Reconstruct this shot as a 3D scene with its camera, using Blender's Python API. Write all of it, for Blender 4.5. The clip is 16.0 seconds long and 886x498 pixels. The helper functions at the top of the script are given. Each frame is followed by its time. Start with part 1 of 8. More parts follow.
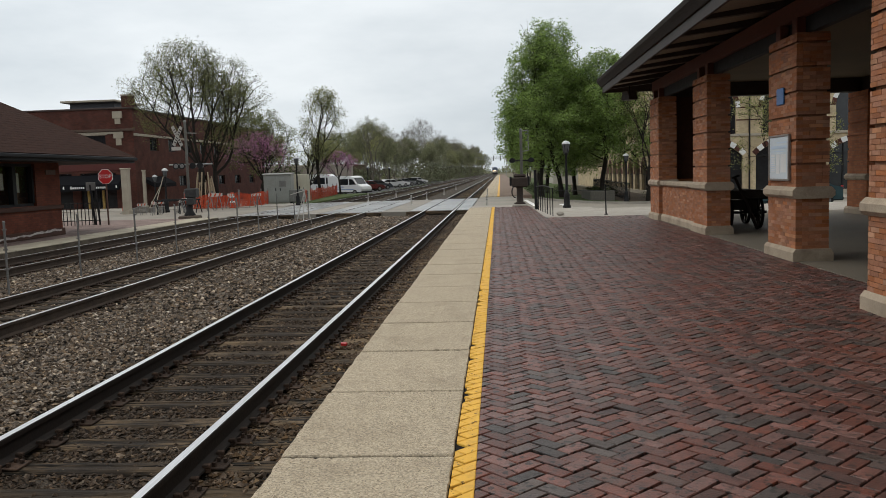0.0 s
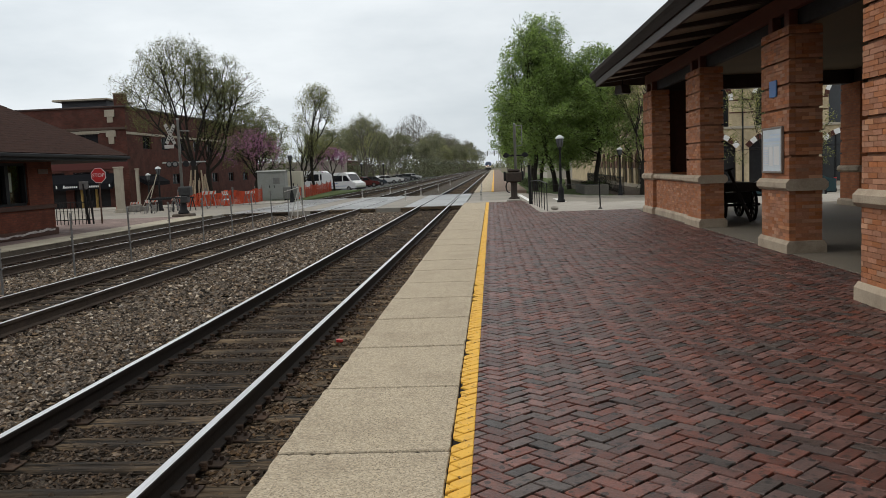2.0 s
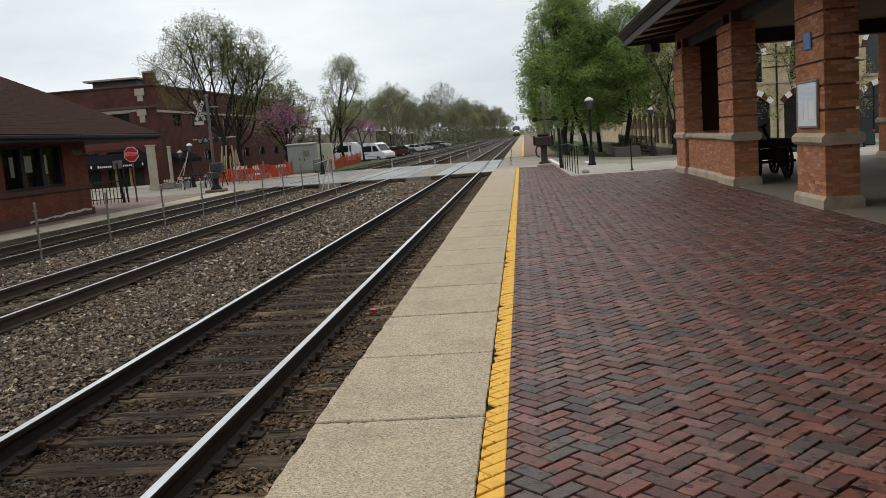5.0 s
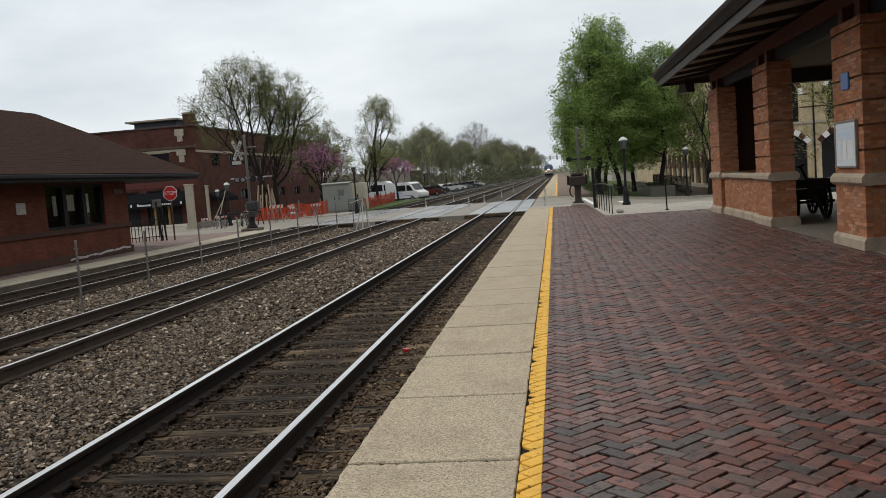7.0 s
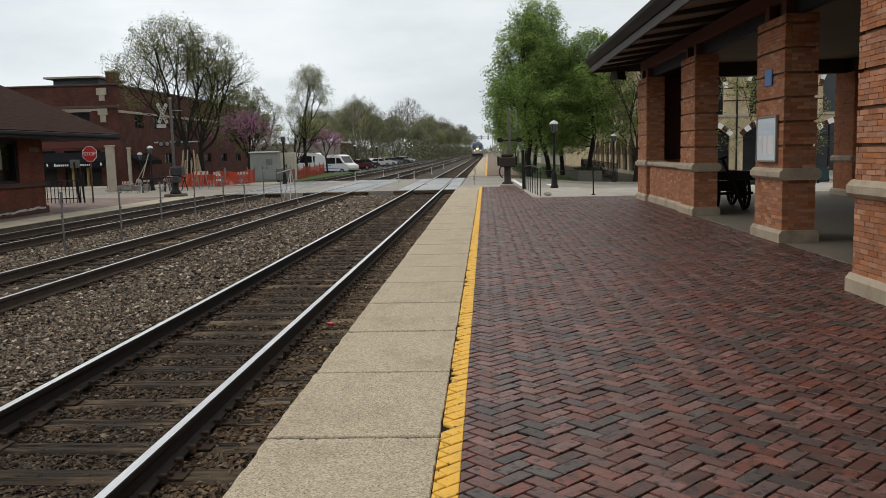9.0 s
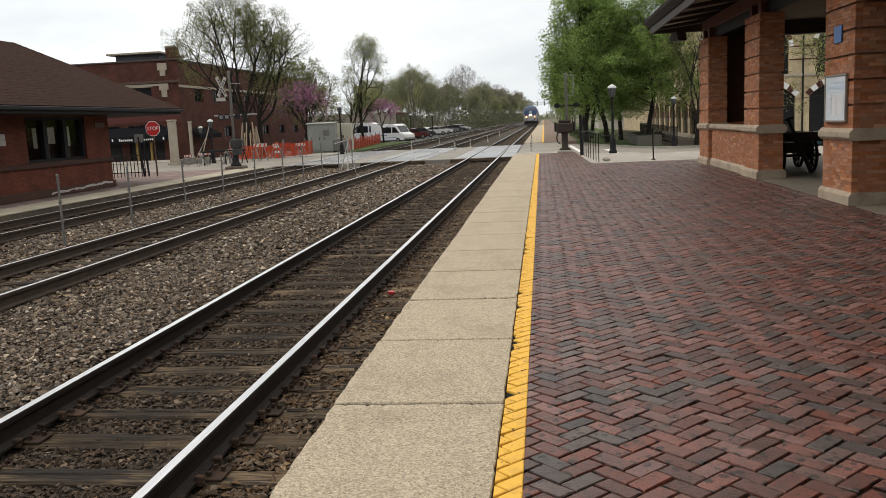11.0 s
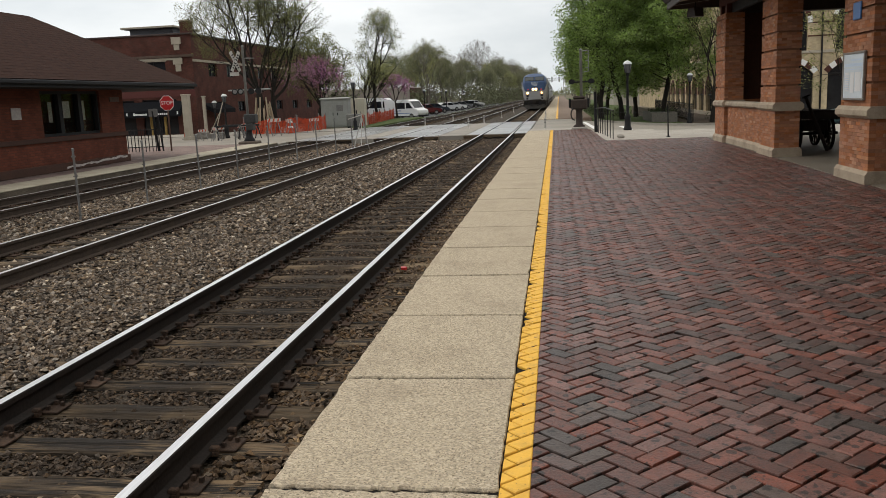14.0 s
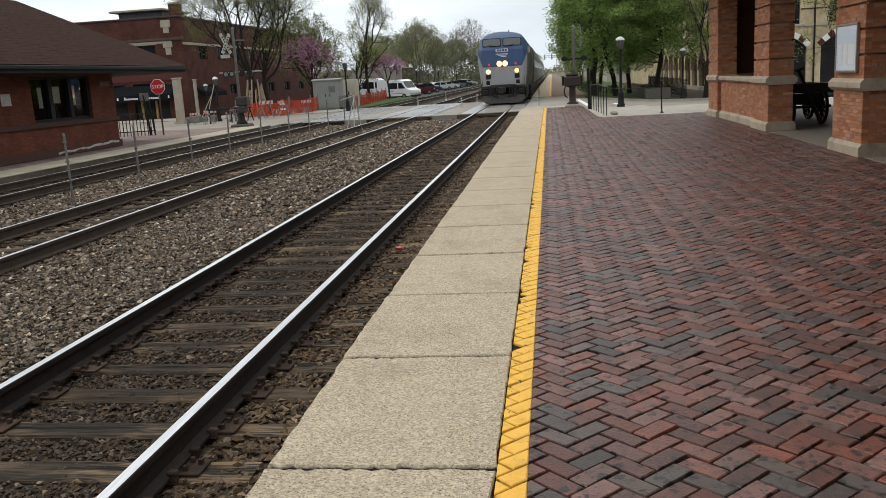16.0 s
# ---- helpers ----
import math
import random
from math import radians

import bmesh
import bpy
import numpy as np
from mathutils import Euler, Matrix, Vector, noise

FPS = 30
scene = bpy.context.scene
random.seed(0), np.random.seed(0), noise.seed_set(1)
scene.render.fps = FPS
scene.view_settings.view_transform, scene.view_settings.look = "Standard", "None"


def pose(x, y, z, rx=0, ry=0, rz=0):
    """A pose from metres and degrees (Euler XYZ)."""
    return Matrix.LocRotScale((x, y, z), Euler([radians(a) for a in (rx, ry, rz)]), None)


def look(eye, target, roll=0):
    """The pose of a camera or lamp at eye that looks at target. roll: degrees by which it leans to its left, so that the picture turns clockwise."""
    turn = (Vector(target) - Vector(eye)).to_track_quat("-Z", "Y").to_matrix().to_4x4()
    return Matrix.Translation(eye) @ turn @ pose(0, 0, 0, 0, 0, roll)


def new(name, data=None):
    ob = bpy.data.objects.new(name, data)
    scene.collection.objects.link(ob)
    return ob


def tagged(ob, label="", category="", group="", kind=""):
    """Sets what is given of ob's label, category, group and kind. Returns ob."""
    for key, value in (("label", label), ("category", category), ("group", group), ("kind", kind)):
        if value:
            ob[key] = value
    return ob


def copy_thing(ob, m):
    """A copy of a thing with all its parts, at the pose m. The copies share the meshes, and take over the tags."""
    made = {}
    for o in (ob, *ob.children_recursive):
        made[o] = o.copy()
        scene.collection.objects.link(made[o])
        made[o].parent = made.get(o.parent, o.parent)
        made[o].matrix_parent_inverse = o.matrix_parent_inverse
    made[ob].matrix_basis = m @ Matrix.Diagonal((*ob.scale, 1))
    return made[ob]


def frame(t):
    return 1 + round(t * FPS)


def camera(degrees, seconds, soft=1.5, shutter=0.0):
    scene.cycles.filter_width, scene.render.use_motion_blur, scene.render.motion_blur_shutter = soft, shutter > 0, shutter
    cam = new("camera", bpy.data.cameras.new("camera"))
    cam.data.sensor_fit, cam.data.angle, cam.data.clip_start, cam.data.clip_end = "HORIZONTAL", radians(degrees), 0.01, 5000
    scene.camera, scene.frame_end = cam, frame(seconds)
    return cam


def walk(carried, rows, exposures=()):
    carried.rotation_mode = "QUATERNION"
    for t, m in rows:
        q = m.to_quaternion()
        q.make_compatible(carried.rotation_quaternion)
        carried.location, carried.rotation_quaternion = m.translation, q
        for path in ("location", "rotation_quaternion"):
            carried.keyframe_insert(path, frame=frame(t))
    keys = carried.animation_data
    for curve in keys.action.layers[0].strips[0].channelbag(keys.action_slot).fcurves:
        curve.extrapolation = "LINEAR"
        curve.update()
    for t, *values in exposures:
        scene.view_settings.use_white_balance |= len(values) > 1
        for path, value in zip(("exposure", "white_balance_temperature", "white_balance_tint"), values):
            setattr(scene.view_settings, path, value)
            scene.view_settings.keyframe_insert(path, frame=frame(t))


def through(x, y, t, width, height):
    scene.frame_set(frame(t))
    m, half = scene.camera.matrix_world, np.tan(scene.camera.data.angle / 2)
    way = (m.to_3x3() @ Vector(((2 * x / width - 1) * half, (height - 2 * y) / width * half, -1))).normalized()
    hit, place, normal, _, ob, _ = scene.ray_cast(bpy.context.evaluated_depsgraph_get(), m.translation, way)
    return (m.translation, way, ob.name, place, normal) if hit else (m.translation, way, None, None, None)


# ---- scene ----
cam = camera(55.7, 16.0, soft=0.75)
PATH = [
    (0, (0.279, 2.447, 1.581), (0.1454, 4.4343, 1.4008), -1.77),
    (0.5, (0.288, 2.444, 1.592), (0.1797, 4.4333, 1.4160), -2.57),
    (1, (0.300, 2.451, 1.584), (0.2431, 4.4428, 1.4069), -2.44),
    (1.5, (0.290, 2.458, 1.586), (0.2036, 4.4497, 1.4204), -2.18),
    (2, (0.281, 2.449, 1.579), (0.1595, 4.4357, 1.3881), -2.31),
    (2.5, (0.280, 2.459, 1.576), (0.1620, 4.4440, 1.3619), -2.69),
    (3, (0.285, 2.458, 1.572), (0.1354, 4.4381, 1.3373), -2.57),
    (3.5, (0.299, 2.454, 1.578), (0.1108, 4.4286, 1.3218), -3.17),
    (4, (0.305, 2.463, 1.568), (0.1103, 4.4353, 1.2986), -4.21),
    (6.5, (0.281, 2.440, 1.586), (0.0631, 4.4184, 1.3866), -4.12),
    (7, (0.290, 2.461, 1.582), (0.0157, 4.4354, 1.4172), -4.30),
    (7.5, (0.288, 2.469, 1.590), (0.0415, 4.4469, 1.4238), -3.60),
    (8, (0.283, 2.462, 1.592), (0.1146, 4.4480, 1.4279), -2.22),
    (8.5, (0.284, 2.479, 1.597), (0.1452, 4.4671, 1.4281), -1.88),
    (9, (0.279, 2.482, 1.586), (0.1746, 4.4663, 1.3561), -1.44),
    (9.5, (0.265, 2.488, 1.581), (0.1417, 4.4576, 1.2556), -2.22),
    (10, (0.252, 2.495, 1.583), (0.0520, 4.4542, 1.2329), -3.31),
    (10.2, (0.25, 2.473, 1.588), (0.029, 4.432, 1.251), -3.4),
    (12.5, (0.257, 2.461, 1.585), (0.0073, 4.4243, 1.2991), -2.34),
    (13, (0.260, 2.460, 1.588), (-0.0248, 4.4147, 1.2753), -3.10),
    (13.5, (0.246, 2.458, 1.581), (-0.0368, 4.4069, 1.2342), -2.48),
    (14, (0.258, 2.435, 1.591), (-0.0148, 4.3846, 1.2367), -2.44),
    (14.5, (0.255, 2.435, 1.582), (-0.0202, 4.3814, 1.2124), -2.13),
    (15, (0.258, 2.457, 1.581), (-0.0110, 4.3999, 1.1920), -2.63),
    (15.5, (0.267, 2.458, 1.576), (0.0121, 4.4012, 1.1778), -3.01),
    (16, (0.260, 2.440, 1.580), (-0.0028, 4.3819, 1.1789), -3.36),
]
walk(cam, [(t, look(eye, target, roll)) for t, eye, target, roll in PATH],
     exposures=((0, -0.08, 6380, 10), (1, -0.07, 6380, 10), (2, -0.06, 6380, 10), (3, -0.08, 6380, 10), (4, 0.03, 6420, 10), (6.5, -0.03, 6380, 10), (7, -0.08, 6380, 10), (7.5, -0.31, 6380, 10), (8, -0.1, 6380, 10), (8.5, -0.03, 6400, 10),
                (9, -0.03, 6440, 10), (9.5, 0.11, 6640, 11), (10, 0.36, 6680, 12), (12.5, 0.07, 6620, 11), (13, 0.07, 6620, 11), (13.5, 0.07, 6620, 11), (14, 0.1, 6620, 11), (14.5, 0.06, 6640, 11), (15.5, 0.05, 6640, 11), (16, 0.24, 6310, 10)))

# ---- light: an overcast sky, brighter overhead, with a wide weak sun ----
world = bpy.data.worlds.new("overcast_sky")
scene.world = world
world.use_nodes = True
wn, wl = world.node_tree.nodes, world.node_tree.links
for n in list(wn):
    wn.remove(n)
w_out = wn.new("ShaderNodeOutputWorld")
w_bg = wn.new("ShaderNodeBackground")
w_sky = wn.new("ShaderNodeTexSky")
w_sky.sky_type, w_sky.sun_disc = "NISHITA", False
w_sky.sun_elevation, w_sky.sun_rotation = radians(57), radians(290)
w_co = wn.new("ShaderNodeTexCoord")
w_map = wn.new("ShaderNodeMapping")
w_map.inputs["Scale"].default_value = (1.0, 1.0, 3.2)
w_noise = wn.new("ShaderNodeTexNoise")
w_noise.inputs["Scale"].default_value, w_noise.inputs["Detail"].default_value = 2.1, 6.0
w_noise.inputs["Roughness"].default_value = 0.55
w_ramp = wn.new("ShaderNodeValToRGB")
w_ramp.color_ramp.elements[0].position, w_ramp.color_ramp.elements[0].color = 0.36, (0.70, 0.755, 0.785, 1)
w_ramp.color_ramp.elements[1].position, w_ramp.color_ramp.elements[1].color = 0.62, (0.95, 0.99, 1.0, 1)
w_sep = wn.new("ShaderNodeSeparateXYZ")
w_grad = wn.new("ShaderNodeMapRange")
w_grad.inputs["From Min"].default_value, w_grad.inputs["From Max"].default_value = 0.15, 0.95
w_grad.inputs["To Min"].default_value, w_grad.inputs["To Max"].default_value = 0.98, 1.4
w_mul = wn.new("ShaderNodeVectorMath")
w_mul.operation = "SCALE"
w_skyd = wn.new("ShaderNodeVectorMath")
w_skyd.operation = "SCALE"
w_skyd.inputs["Scale"].default_value = 0.06
w_mix = wn.new("ShaderNodeMix")
w_mix.data_type = "RGBA"
w_mix.inputs["Factor"].default_value = 0.93
wl.new(w_co.outputs["Generated"], w_map.inputs["Vector"])
wl.new(w_map.outputs["Vector"], w_noise.inputs["Vector"])
wl.new(w_noise.outputs["Fac"], w_ramp.inputs["Fac"])
wl.new(w_co.outputs["Generated"], w_sep.inputs["Vector"])
wl.new(w_sep.outputs["Z"], w_grad.inputs["Value"])
# thin cloud overhead lets a little warm light through
w_high = wn.new("ShaderNodeMapRange")
w_high.inputs["From Min"].default_value, w_high.inputs["From Max"].default_value = 0.4, 0.9
w_warm = wn.new("ShaderNodeMix")
w_warm.data_type = "RGBA"
w_warm.inputs["B"].default_value = (0.93, 0.90, 0.84, 1)
wl.new(w_sep.outputs["Z"], w_high.inputs["Value"])
wl.new(w_high.outputs["Result"], w_warm.inputs["Factor"])
wl.new(w_ramp.outputs["Color"], w_warm.inputs["A"])
wl.new(w_warm.outputs["Result"], w_mul.inputs[0])
w_side = wn.new("ShaderNodeMapRange")
w_side.inputs["From Min"].default_value, w_side.inputs["From Max"].default_value = -0.55, 0.25
w_side.inputs["To Min"].default_value, w_side.inputs["To Max"].default_value = 1.09, 0.97
w_both = wn.new("ShaderNodeMath")
w_both.operation = "MULTIPLY"
wl.new(w_sep.outputs["X"], w_side.inputs["Value"])
wl.new(w_grad.outputs["Result"], w_both.inputs[0])
wl.new(w_side.outputs["Result"], w_both.inputs[1])
wl.new(w_both.outputs["Value"], w_mul.inputs["Scale"])
wl.new(w_sky.outputs["Color"], w_skyd.inputs[0])
wl.new(w_skyd.outputs["Vector"], w_mix.inputs["A"])
wl.new(w_mul.outputs["Vector"], w_mix.inputs["B"])
wl.new(w_mix.outputs["Result"], w_bg.inputs["Color"])
wl.new(w_bg.outputs["Background"], w_out.inputs["Surface"])

sun_data = bpy.data.lights.new("sun", "SUN")
sun_data.energy, sun_data.angle, sun_data.color = 0.75, radians(40), (1.0, 0.92, 0.8)
sun = new("sun", sun_data)
sun.matrix_world = look((-16, 6, 26), (0, 0, 0))


# ---- materials ----
def mat(name, col, col2=None, rough=0.8, metal=0.0, scale=8.0, fine=60.0, contrast=0.5, bump=0.2, dist=0.01, rand=0.0, rand_hue=0.0, island=False,
        alt=None, alt_share=0.3, stain=None, stain_amount=0.0, stain_scale=1.2, wave=None, emit=0.0, stretch=None, pits=None, cells=None, spec=None):
    """A surface with two colours mixed by coarse and fine noise, optional stains, per-piece variation and relief."""
    m = bpy.data.materials.new(name)
    m.use_nodes = True
    n, l = m.node_tree.nodes, m.node_tree.links
    b = n["Principled BSDF"]
    co = n.new("ShaderNodeTexCoord")
    vec = co.outputs["Object"]
    if stretch:
        mp = n.new("ShaderNodeMapping")
        mp.inputs["Scale"].default_value = stretch
        l.new(vec, mp.inputs["Vector"])
        vec = mp.outputs["Vector"]
    if rand or island:
        info = n.new("ShaderNodeNewGeometry") if island else n.new("ShaderNodeObjectInfo")
        rnd = info.outputs["Random Per Island"] if island else info.outputs["Random"]
        add = n.new("ShaderNodeVectorMath")
        add.operation = "MULTIPLY_ADD"
        comb = n.new("ShaderNodeCombineXYZ")
        l.new(rnd, comb.inputs["X"])
        l.new(rnd, comb.inputs["Y"])
        add.inputs[1].default_value = (37.0, 91.0, 0.0)
        l.new(comb.outputs["Vector"], add.inputs[0])
        l.new(vec, add.inputs[2])
        vec = add.outputs["Vector"]
    big = n.new("ShaderNodeTexNoise")
    big.inputs["Scale"].default_value, big.inputs["Detail"].default_value = scale, 4.0
    small = n.new("ShaderNodeTexNoise")
    small.inputs["Scale"].default_value, small.inputs["Detail"].default_value = fine, 3.0
    l.new(vec, big.inputs["Vector"])
    l.new(vec, small.inputs["Vector"])
    mean = n.new("ShaderNodeMath")
    mean.operation = "MULTIPLY_ADD"
    mean.inputs[1].default_value = 0.5
    half = n.new("ShaderNodeMath")
    half.operation = "MULTIPLY"
    half.inputs[1].default_value = 0.5
    l.new(small.outputs["Fac"], half.inputs[0])
    l.new(big.outputs["Fac"], mean.inputs[0])
    l.new(half.outputs["Value"], mean.inputs[2])
    ramp = n.new("ShaderNodeMapRange")
    w = max(0.02, 0.3 * (1 - contrast))
    ramp.inputs["From Min"].default_value, ramp.inputs["From Max"].default_value = 0.5 - w, 0.5 + w
    l.new(mean.outputs["Value"], ramp.inputs["Value"])
    mix = n.new("ShaderNodeMix")
    mix.data_type = "RGBA"
    c2 = col2 or tuple(c * 0.7 for c in col)
    mix.inputs["A"].default_value, mix.inputs["B"].default_value = (*c2, 1), (*col, 1)
    l.new(ramp.outputs["Result"], mix.inputs["Factor"])
    colour = mix.outputs["Result"]
    if alt:
        # some of the pieces are of another burn
        k3 = n.new("ShaderNodeMath")
        k3.operation = "MULTIPLY"
        k3.inputs[1].default_value = 13.7
        f3 = n.new("ShaderNodeMath")
        f3.operation = "FRACT"
        l.new(rnd, k3.inputs[0])
        l.new(k3.outputs["Value"], f3.inputs[0])
        m3 = n.new("ShaderNodeMapRange")
        m3.inputs["From Min"].default_value, m3.inputs["From Max"].default_value = 1 - alt_share - 0.12, 1 - alt_share + 0.12
        l.new(f3.outputs["Value"], m3.inputs["Value"])
        am = n.new("ShaderNodeMix")
        am.data_type = "RGBA"
        am.inputs["B"].default_value = (*alt, 1)
        l.new(colour, am.inputs["A"])
        l.new(m3.outputs["Result"], am.inputs["Factor"])
        colour = am.outputs["Result"]
    if stain:
        sn = n.new("ShaderNodeTexNoise")
        sn.inputs["Scale"].default_value, sn.inputs["Detail"].default_value = stain_scale, 6.0
        sn.inputs["Roughness"].default_value = 0.65
        l.new(vec, sn.inputs["Vector"])
        sr = n.new("ShaderNodeMapRange")
        sr.inputs["From Min"].default_value, sr.inputs["From Max"].default_value = 0.5, 0.72
        sr.inputs["To Max"].default_value = stain_amount
        l.new(sn.outputs["Fac"], sr.inputs["Value"])
        sm = n.new("ShaderNodeMix")
        sm.data_type = "RGBA"
        sm.inputs["B"].default_value = (*stain, 1)
        l.new(colour, sm.inputs["A"])
        l.new(sr.outputs["Result"], sm.inputs["Factor"])
        colour = sm.outputs["Result"]
    if cells:
        # single grains of stone showing in the surface: (grains per metre, strength)
        vo = n.new("ShaderNodeTexVoronoi")
        vo.inputs["Scale"].default_value = cells[0]
        l.new(vec, vo.inputs["Vector"])
        sc = n.new("ShaderNodeSeparateColor")
        l.new(vo.outputs["Color"], sc.inputs["Color"])
        cr = n.new("ShaderNodeMapRange")
        cr.inputs["To Min"].default_value, cr.inputs["To Max"].default_value = 1 - cells[1], 1 + cells[1]
        l.new(sc.outputs["Red"], cr.inputs["Value"])
        ch = n.new("ShaderNodeHueSaturation")
        l.new(cr.outputs["Result"], ch.inputs["Value"])
        cs = n.new("ShaderNodeMapRange")
        cs.inputs["To Min"].default_value, cs.inputs["To Max"].default_value = 0.92, 1.08
        l.new(sc.outputs["Green"], cs.inputs["Value"])
        l.new(cs.outputs["Result"], ch.inputs["Saturation"])
        l.new(colour, ch.inputs["Color"])
        colour = ch.outputs["Color"]
    if pits:
        # small dark holes: (holes per metre, size, colour)
        pv = n.new("ShaderNodeTexVoronoi")
        pv.inputs["Scale"].default_value = pits[0]
        warp = n.new("ShaderNodeMix")
        warp.data_type = "RGBA"
        warp.inputs["Factor"].default_value = 0.02
        l.new(vec, warp.inputs["A"])
        l.new(small.outputs["Color"], warp.inputs["B"])
        l.new(warp.outputs["Result"], pv.inputs["Vector"])
        ps = n.new("ShaderNodeSeparateColor")
        l.new(pv.outputs["Color"], ps.inputs["Color"])
        pk = n.new("ShaderNodeMath")
        pk.operation = "MULTIPLY"
        pk.inputs[1].default_value = pits[1]
        l.new(ps.outputs["Blue"], pk.inputs[0])
        pd = n.new("ShaderNodeMath")
        pd.operation = "SUBTRACT"
        l.new(pk.outputs["Value"], pd.inputs[0])
        l.new(pv.outputs["Distance"], pd.inputs[1])
        pr = n.new("ShaderNodeMapRange")
        pr.inputs["From Max"].default_value = 0.08
        pr.inputs["To Max"].default_value = 0.85
        l.new(pd.outputs["Value"], pr.inputs["Value"])
        pm = n.new("ShaderNodeMix")
        pm.data_type = "RGBA"
        pm.inputs["B"].default_value = (*pits[2], 1)
        l.new(colour, pm.inputs["A"])
        l.new(pr.outputs["Result"], pm.inputs["Factor"])
        colour = pm.outputs["Result"]
    if rand or rand_hue:
        hsv = n.new("ShaderNodeHueSaturation")
        mr = n.new("ShaderNodeMapRange")
        mr.inputs["To Min"].default_value, mr.inputs["To Max"].default_value = 1 - rand, 1 + rand
        l.new(rnd, mr.inputs["Value"])
        l.new(mr.outputs["Result"], hsv.inputs["Value"])
        if rand_hue:
            k = n.new("ShaderNodeMath")
            k.operation = "MULTIPLY"
            k.inputs[1].default_value = 7.31
            fr = n.new("ShaderNodeMath")
            fr.operation = "FRACT"
            mh = n.new("ShaderNodeMapRange")
            mh.inputs["To Min"].default_value, mh.inputs["To Max"].default_value = 1 - rand_hue, 1 + rand_hue * 0.5
            l.new(rnd, k.inputs[0])
            l.new(k.outputs["Value"], fr.inputs[0])
            l.new(fr.outputs["Value"], mh.inputs["Value"])
            l.new(mh.outputs["Result"], hsv.inputs["Saturation"])
        l.new(colour, hsv.inputs["Color"])
        colour = hsv.outputs["Color"]
    l.new(colour, b.inputs["Base Color"])
    rr = n.new("ShaderNodeMapRange")
    rr.inputs["To Min"].default_value, rr.inputs["To Max"].default_value = max(0.03, rough - 0.12), min(1.0, rough + 0.12)
    l.new(big.outputs["Fac"], rr.inputs["Value"])
    l.new(rr.outputs["Result"], b.inputs["Roughness"])
    b.inputs["Metallic"].default_value = metal
    b.inputs["Specular IOR Level"].default_value = 0.22 if rough > 0.55 and not metal else 0.5
    if spec is not None:
        b.inputs["Specular IOR Level"].default_value = spec
    if bump:
        bp = n.new("ShaderNodeBump")
        bp.inputs["Strength"].default_value, bp.inputs["Distance"].default_value = bump, dist
        l.new(mean.outputs["Value"], bp.inputs["Height"])
        l.new(bp.outputs["Normal"], b.inputs["Normal"])
    if emit:
        l.new(colour, b.inputs["Emission Color"])
        b.inputs["Emission Strength"].default_value = emit
    return m


def brick_wall_mat(name, c1, c2, mortar, length=0.21, height=0.075, flat=False):
    """Coursed brickwork for far walls and walls whose bricks stay small: courses by height and by the wall's run."""
    m = bpy.data.materials.new(name)
    m.use_nodes = True
    n, l = m.node_tree.nodes, m.node_tree.links
    b = n["Principled BSDF"]
    co = n.new("ShaderNodeTexCoord")
    sep = n.new("ShaderNodeSeparateXYZ")
    add = n.new("ShaderNodeMath")
    comb = n.new("ShaderNodeCombineXYZ")
    l.new(co.outputs["Object"], sep.inputs["Vector"])
    l.new(sep.outputs["X"], add.inputs[0])
    l.new(sep.outputs["Y"], add.inputs[1])
    l.new(add.outputs["Value"], comb.inputs["X"])
    l.new(sep.outputs["Z"], comb.inputs["Y"])
    br = n.new("ShaderNodeTexBrick")
    br.inputs["Scale"].default_value = 1.0
    br.inputs["Brick Width"].default_value, br.inputs["Row Height"].default_value = length, height
    br.inputs["Mortar Size"].default_value, br.inputs["Mortar Smooth"].default_value = 0.005, 0.2
    br.inputs["Color1"].default_value, br.inputs["Color2"].default_value, br.inputs["Mortar"].default_value = (*c1, 1), (*c2, 1), (*mortar, 1)
    l.new(comb.outputs["Vector"], br.inputs["Vector"])
    nz = n.new("ShaderNodeTexNoise")
    nz.inputs["Scale"].default_value, nz.inputs["Detail"].default_value = 1.4, 8.0
    l.new(co.outputs["Object"], nz.inputs["Vector"])
    mr = n.new("ShaderNodeMapRange")
    mr.inputs["From Min"].default_value, mr.inputs["From Max"].default_value = 0.3, 0.7
    mr.inputs["To Min"].default_value, mr.inputs["To Max"].default_value = 0.72, 1.2
    l.new(nz.outputs["Fac"], mr.inputs["Value"])
    hsv = n.new("ShaderNodeHueSaturation")
    l.new(br.outputs["Color"], hsv.inputs["Color"])
    l.new(mr.outputs["Result"], hsv.inputs["Value"])
    l.new(hsv.outputs["Color"], b.inputs["Base Color"])
    b.inputs["Roughness"].default_value = 0.88
    b.inputs["Specular IOR Level"].default_value = 0.2
    bp = n.new("ShaderNodeBump")
    bp.inputs["Strength"].default_value, bp.inputs["Distance"].default_value = 0.5, 0.006
    bp.invert = True
    l.new(br.outputs["Fac"], bp.inputs["Height"])
    l.new(bp.outputs["Normal"], b.inputs["Normal"])
    return m


def glass_mat(name, tint=(0.9, 0.95, 0.95), rough=0.02):
    m = bpy.data.materials.new(name)
    m.use_nodes = True
    b = m.node_tree.nodes["Principled BSDF"]
    b.inputs["Base Color"].default_value = (*tint, 1)
    b.inputs["Transmission Weight"].default_value = 1.0
    b.inputs["Roughness"].default_value, b.inputs["IOR"].default_value = rough, 1.45
    return m


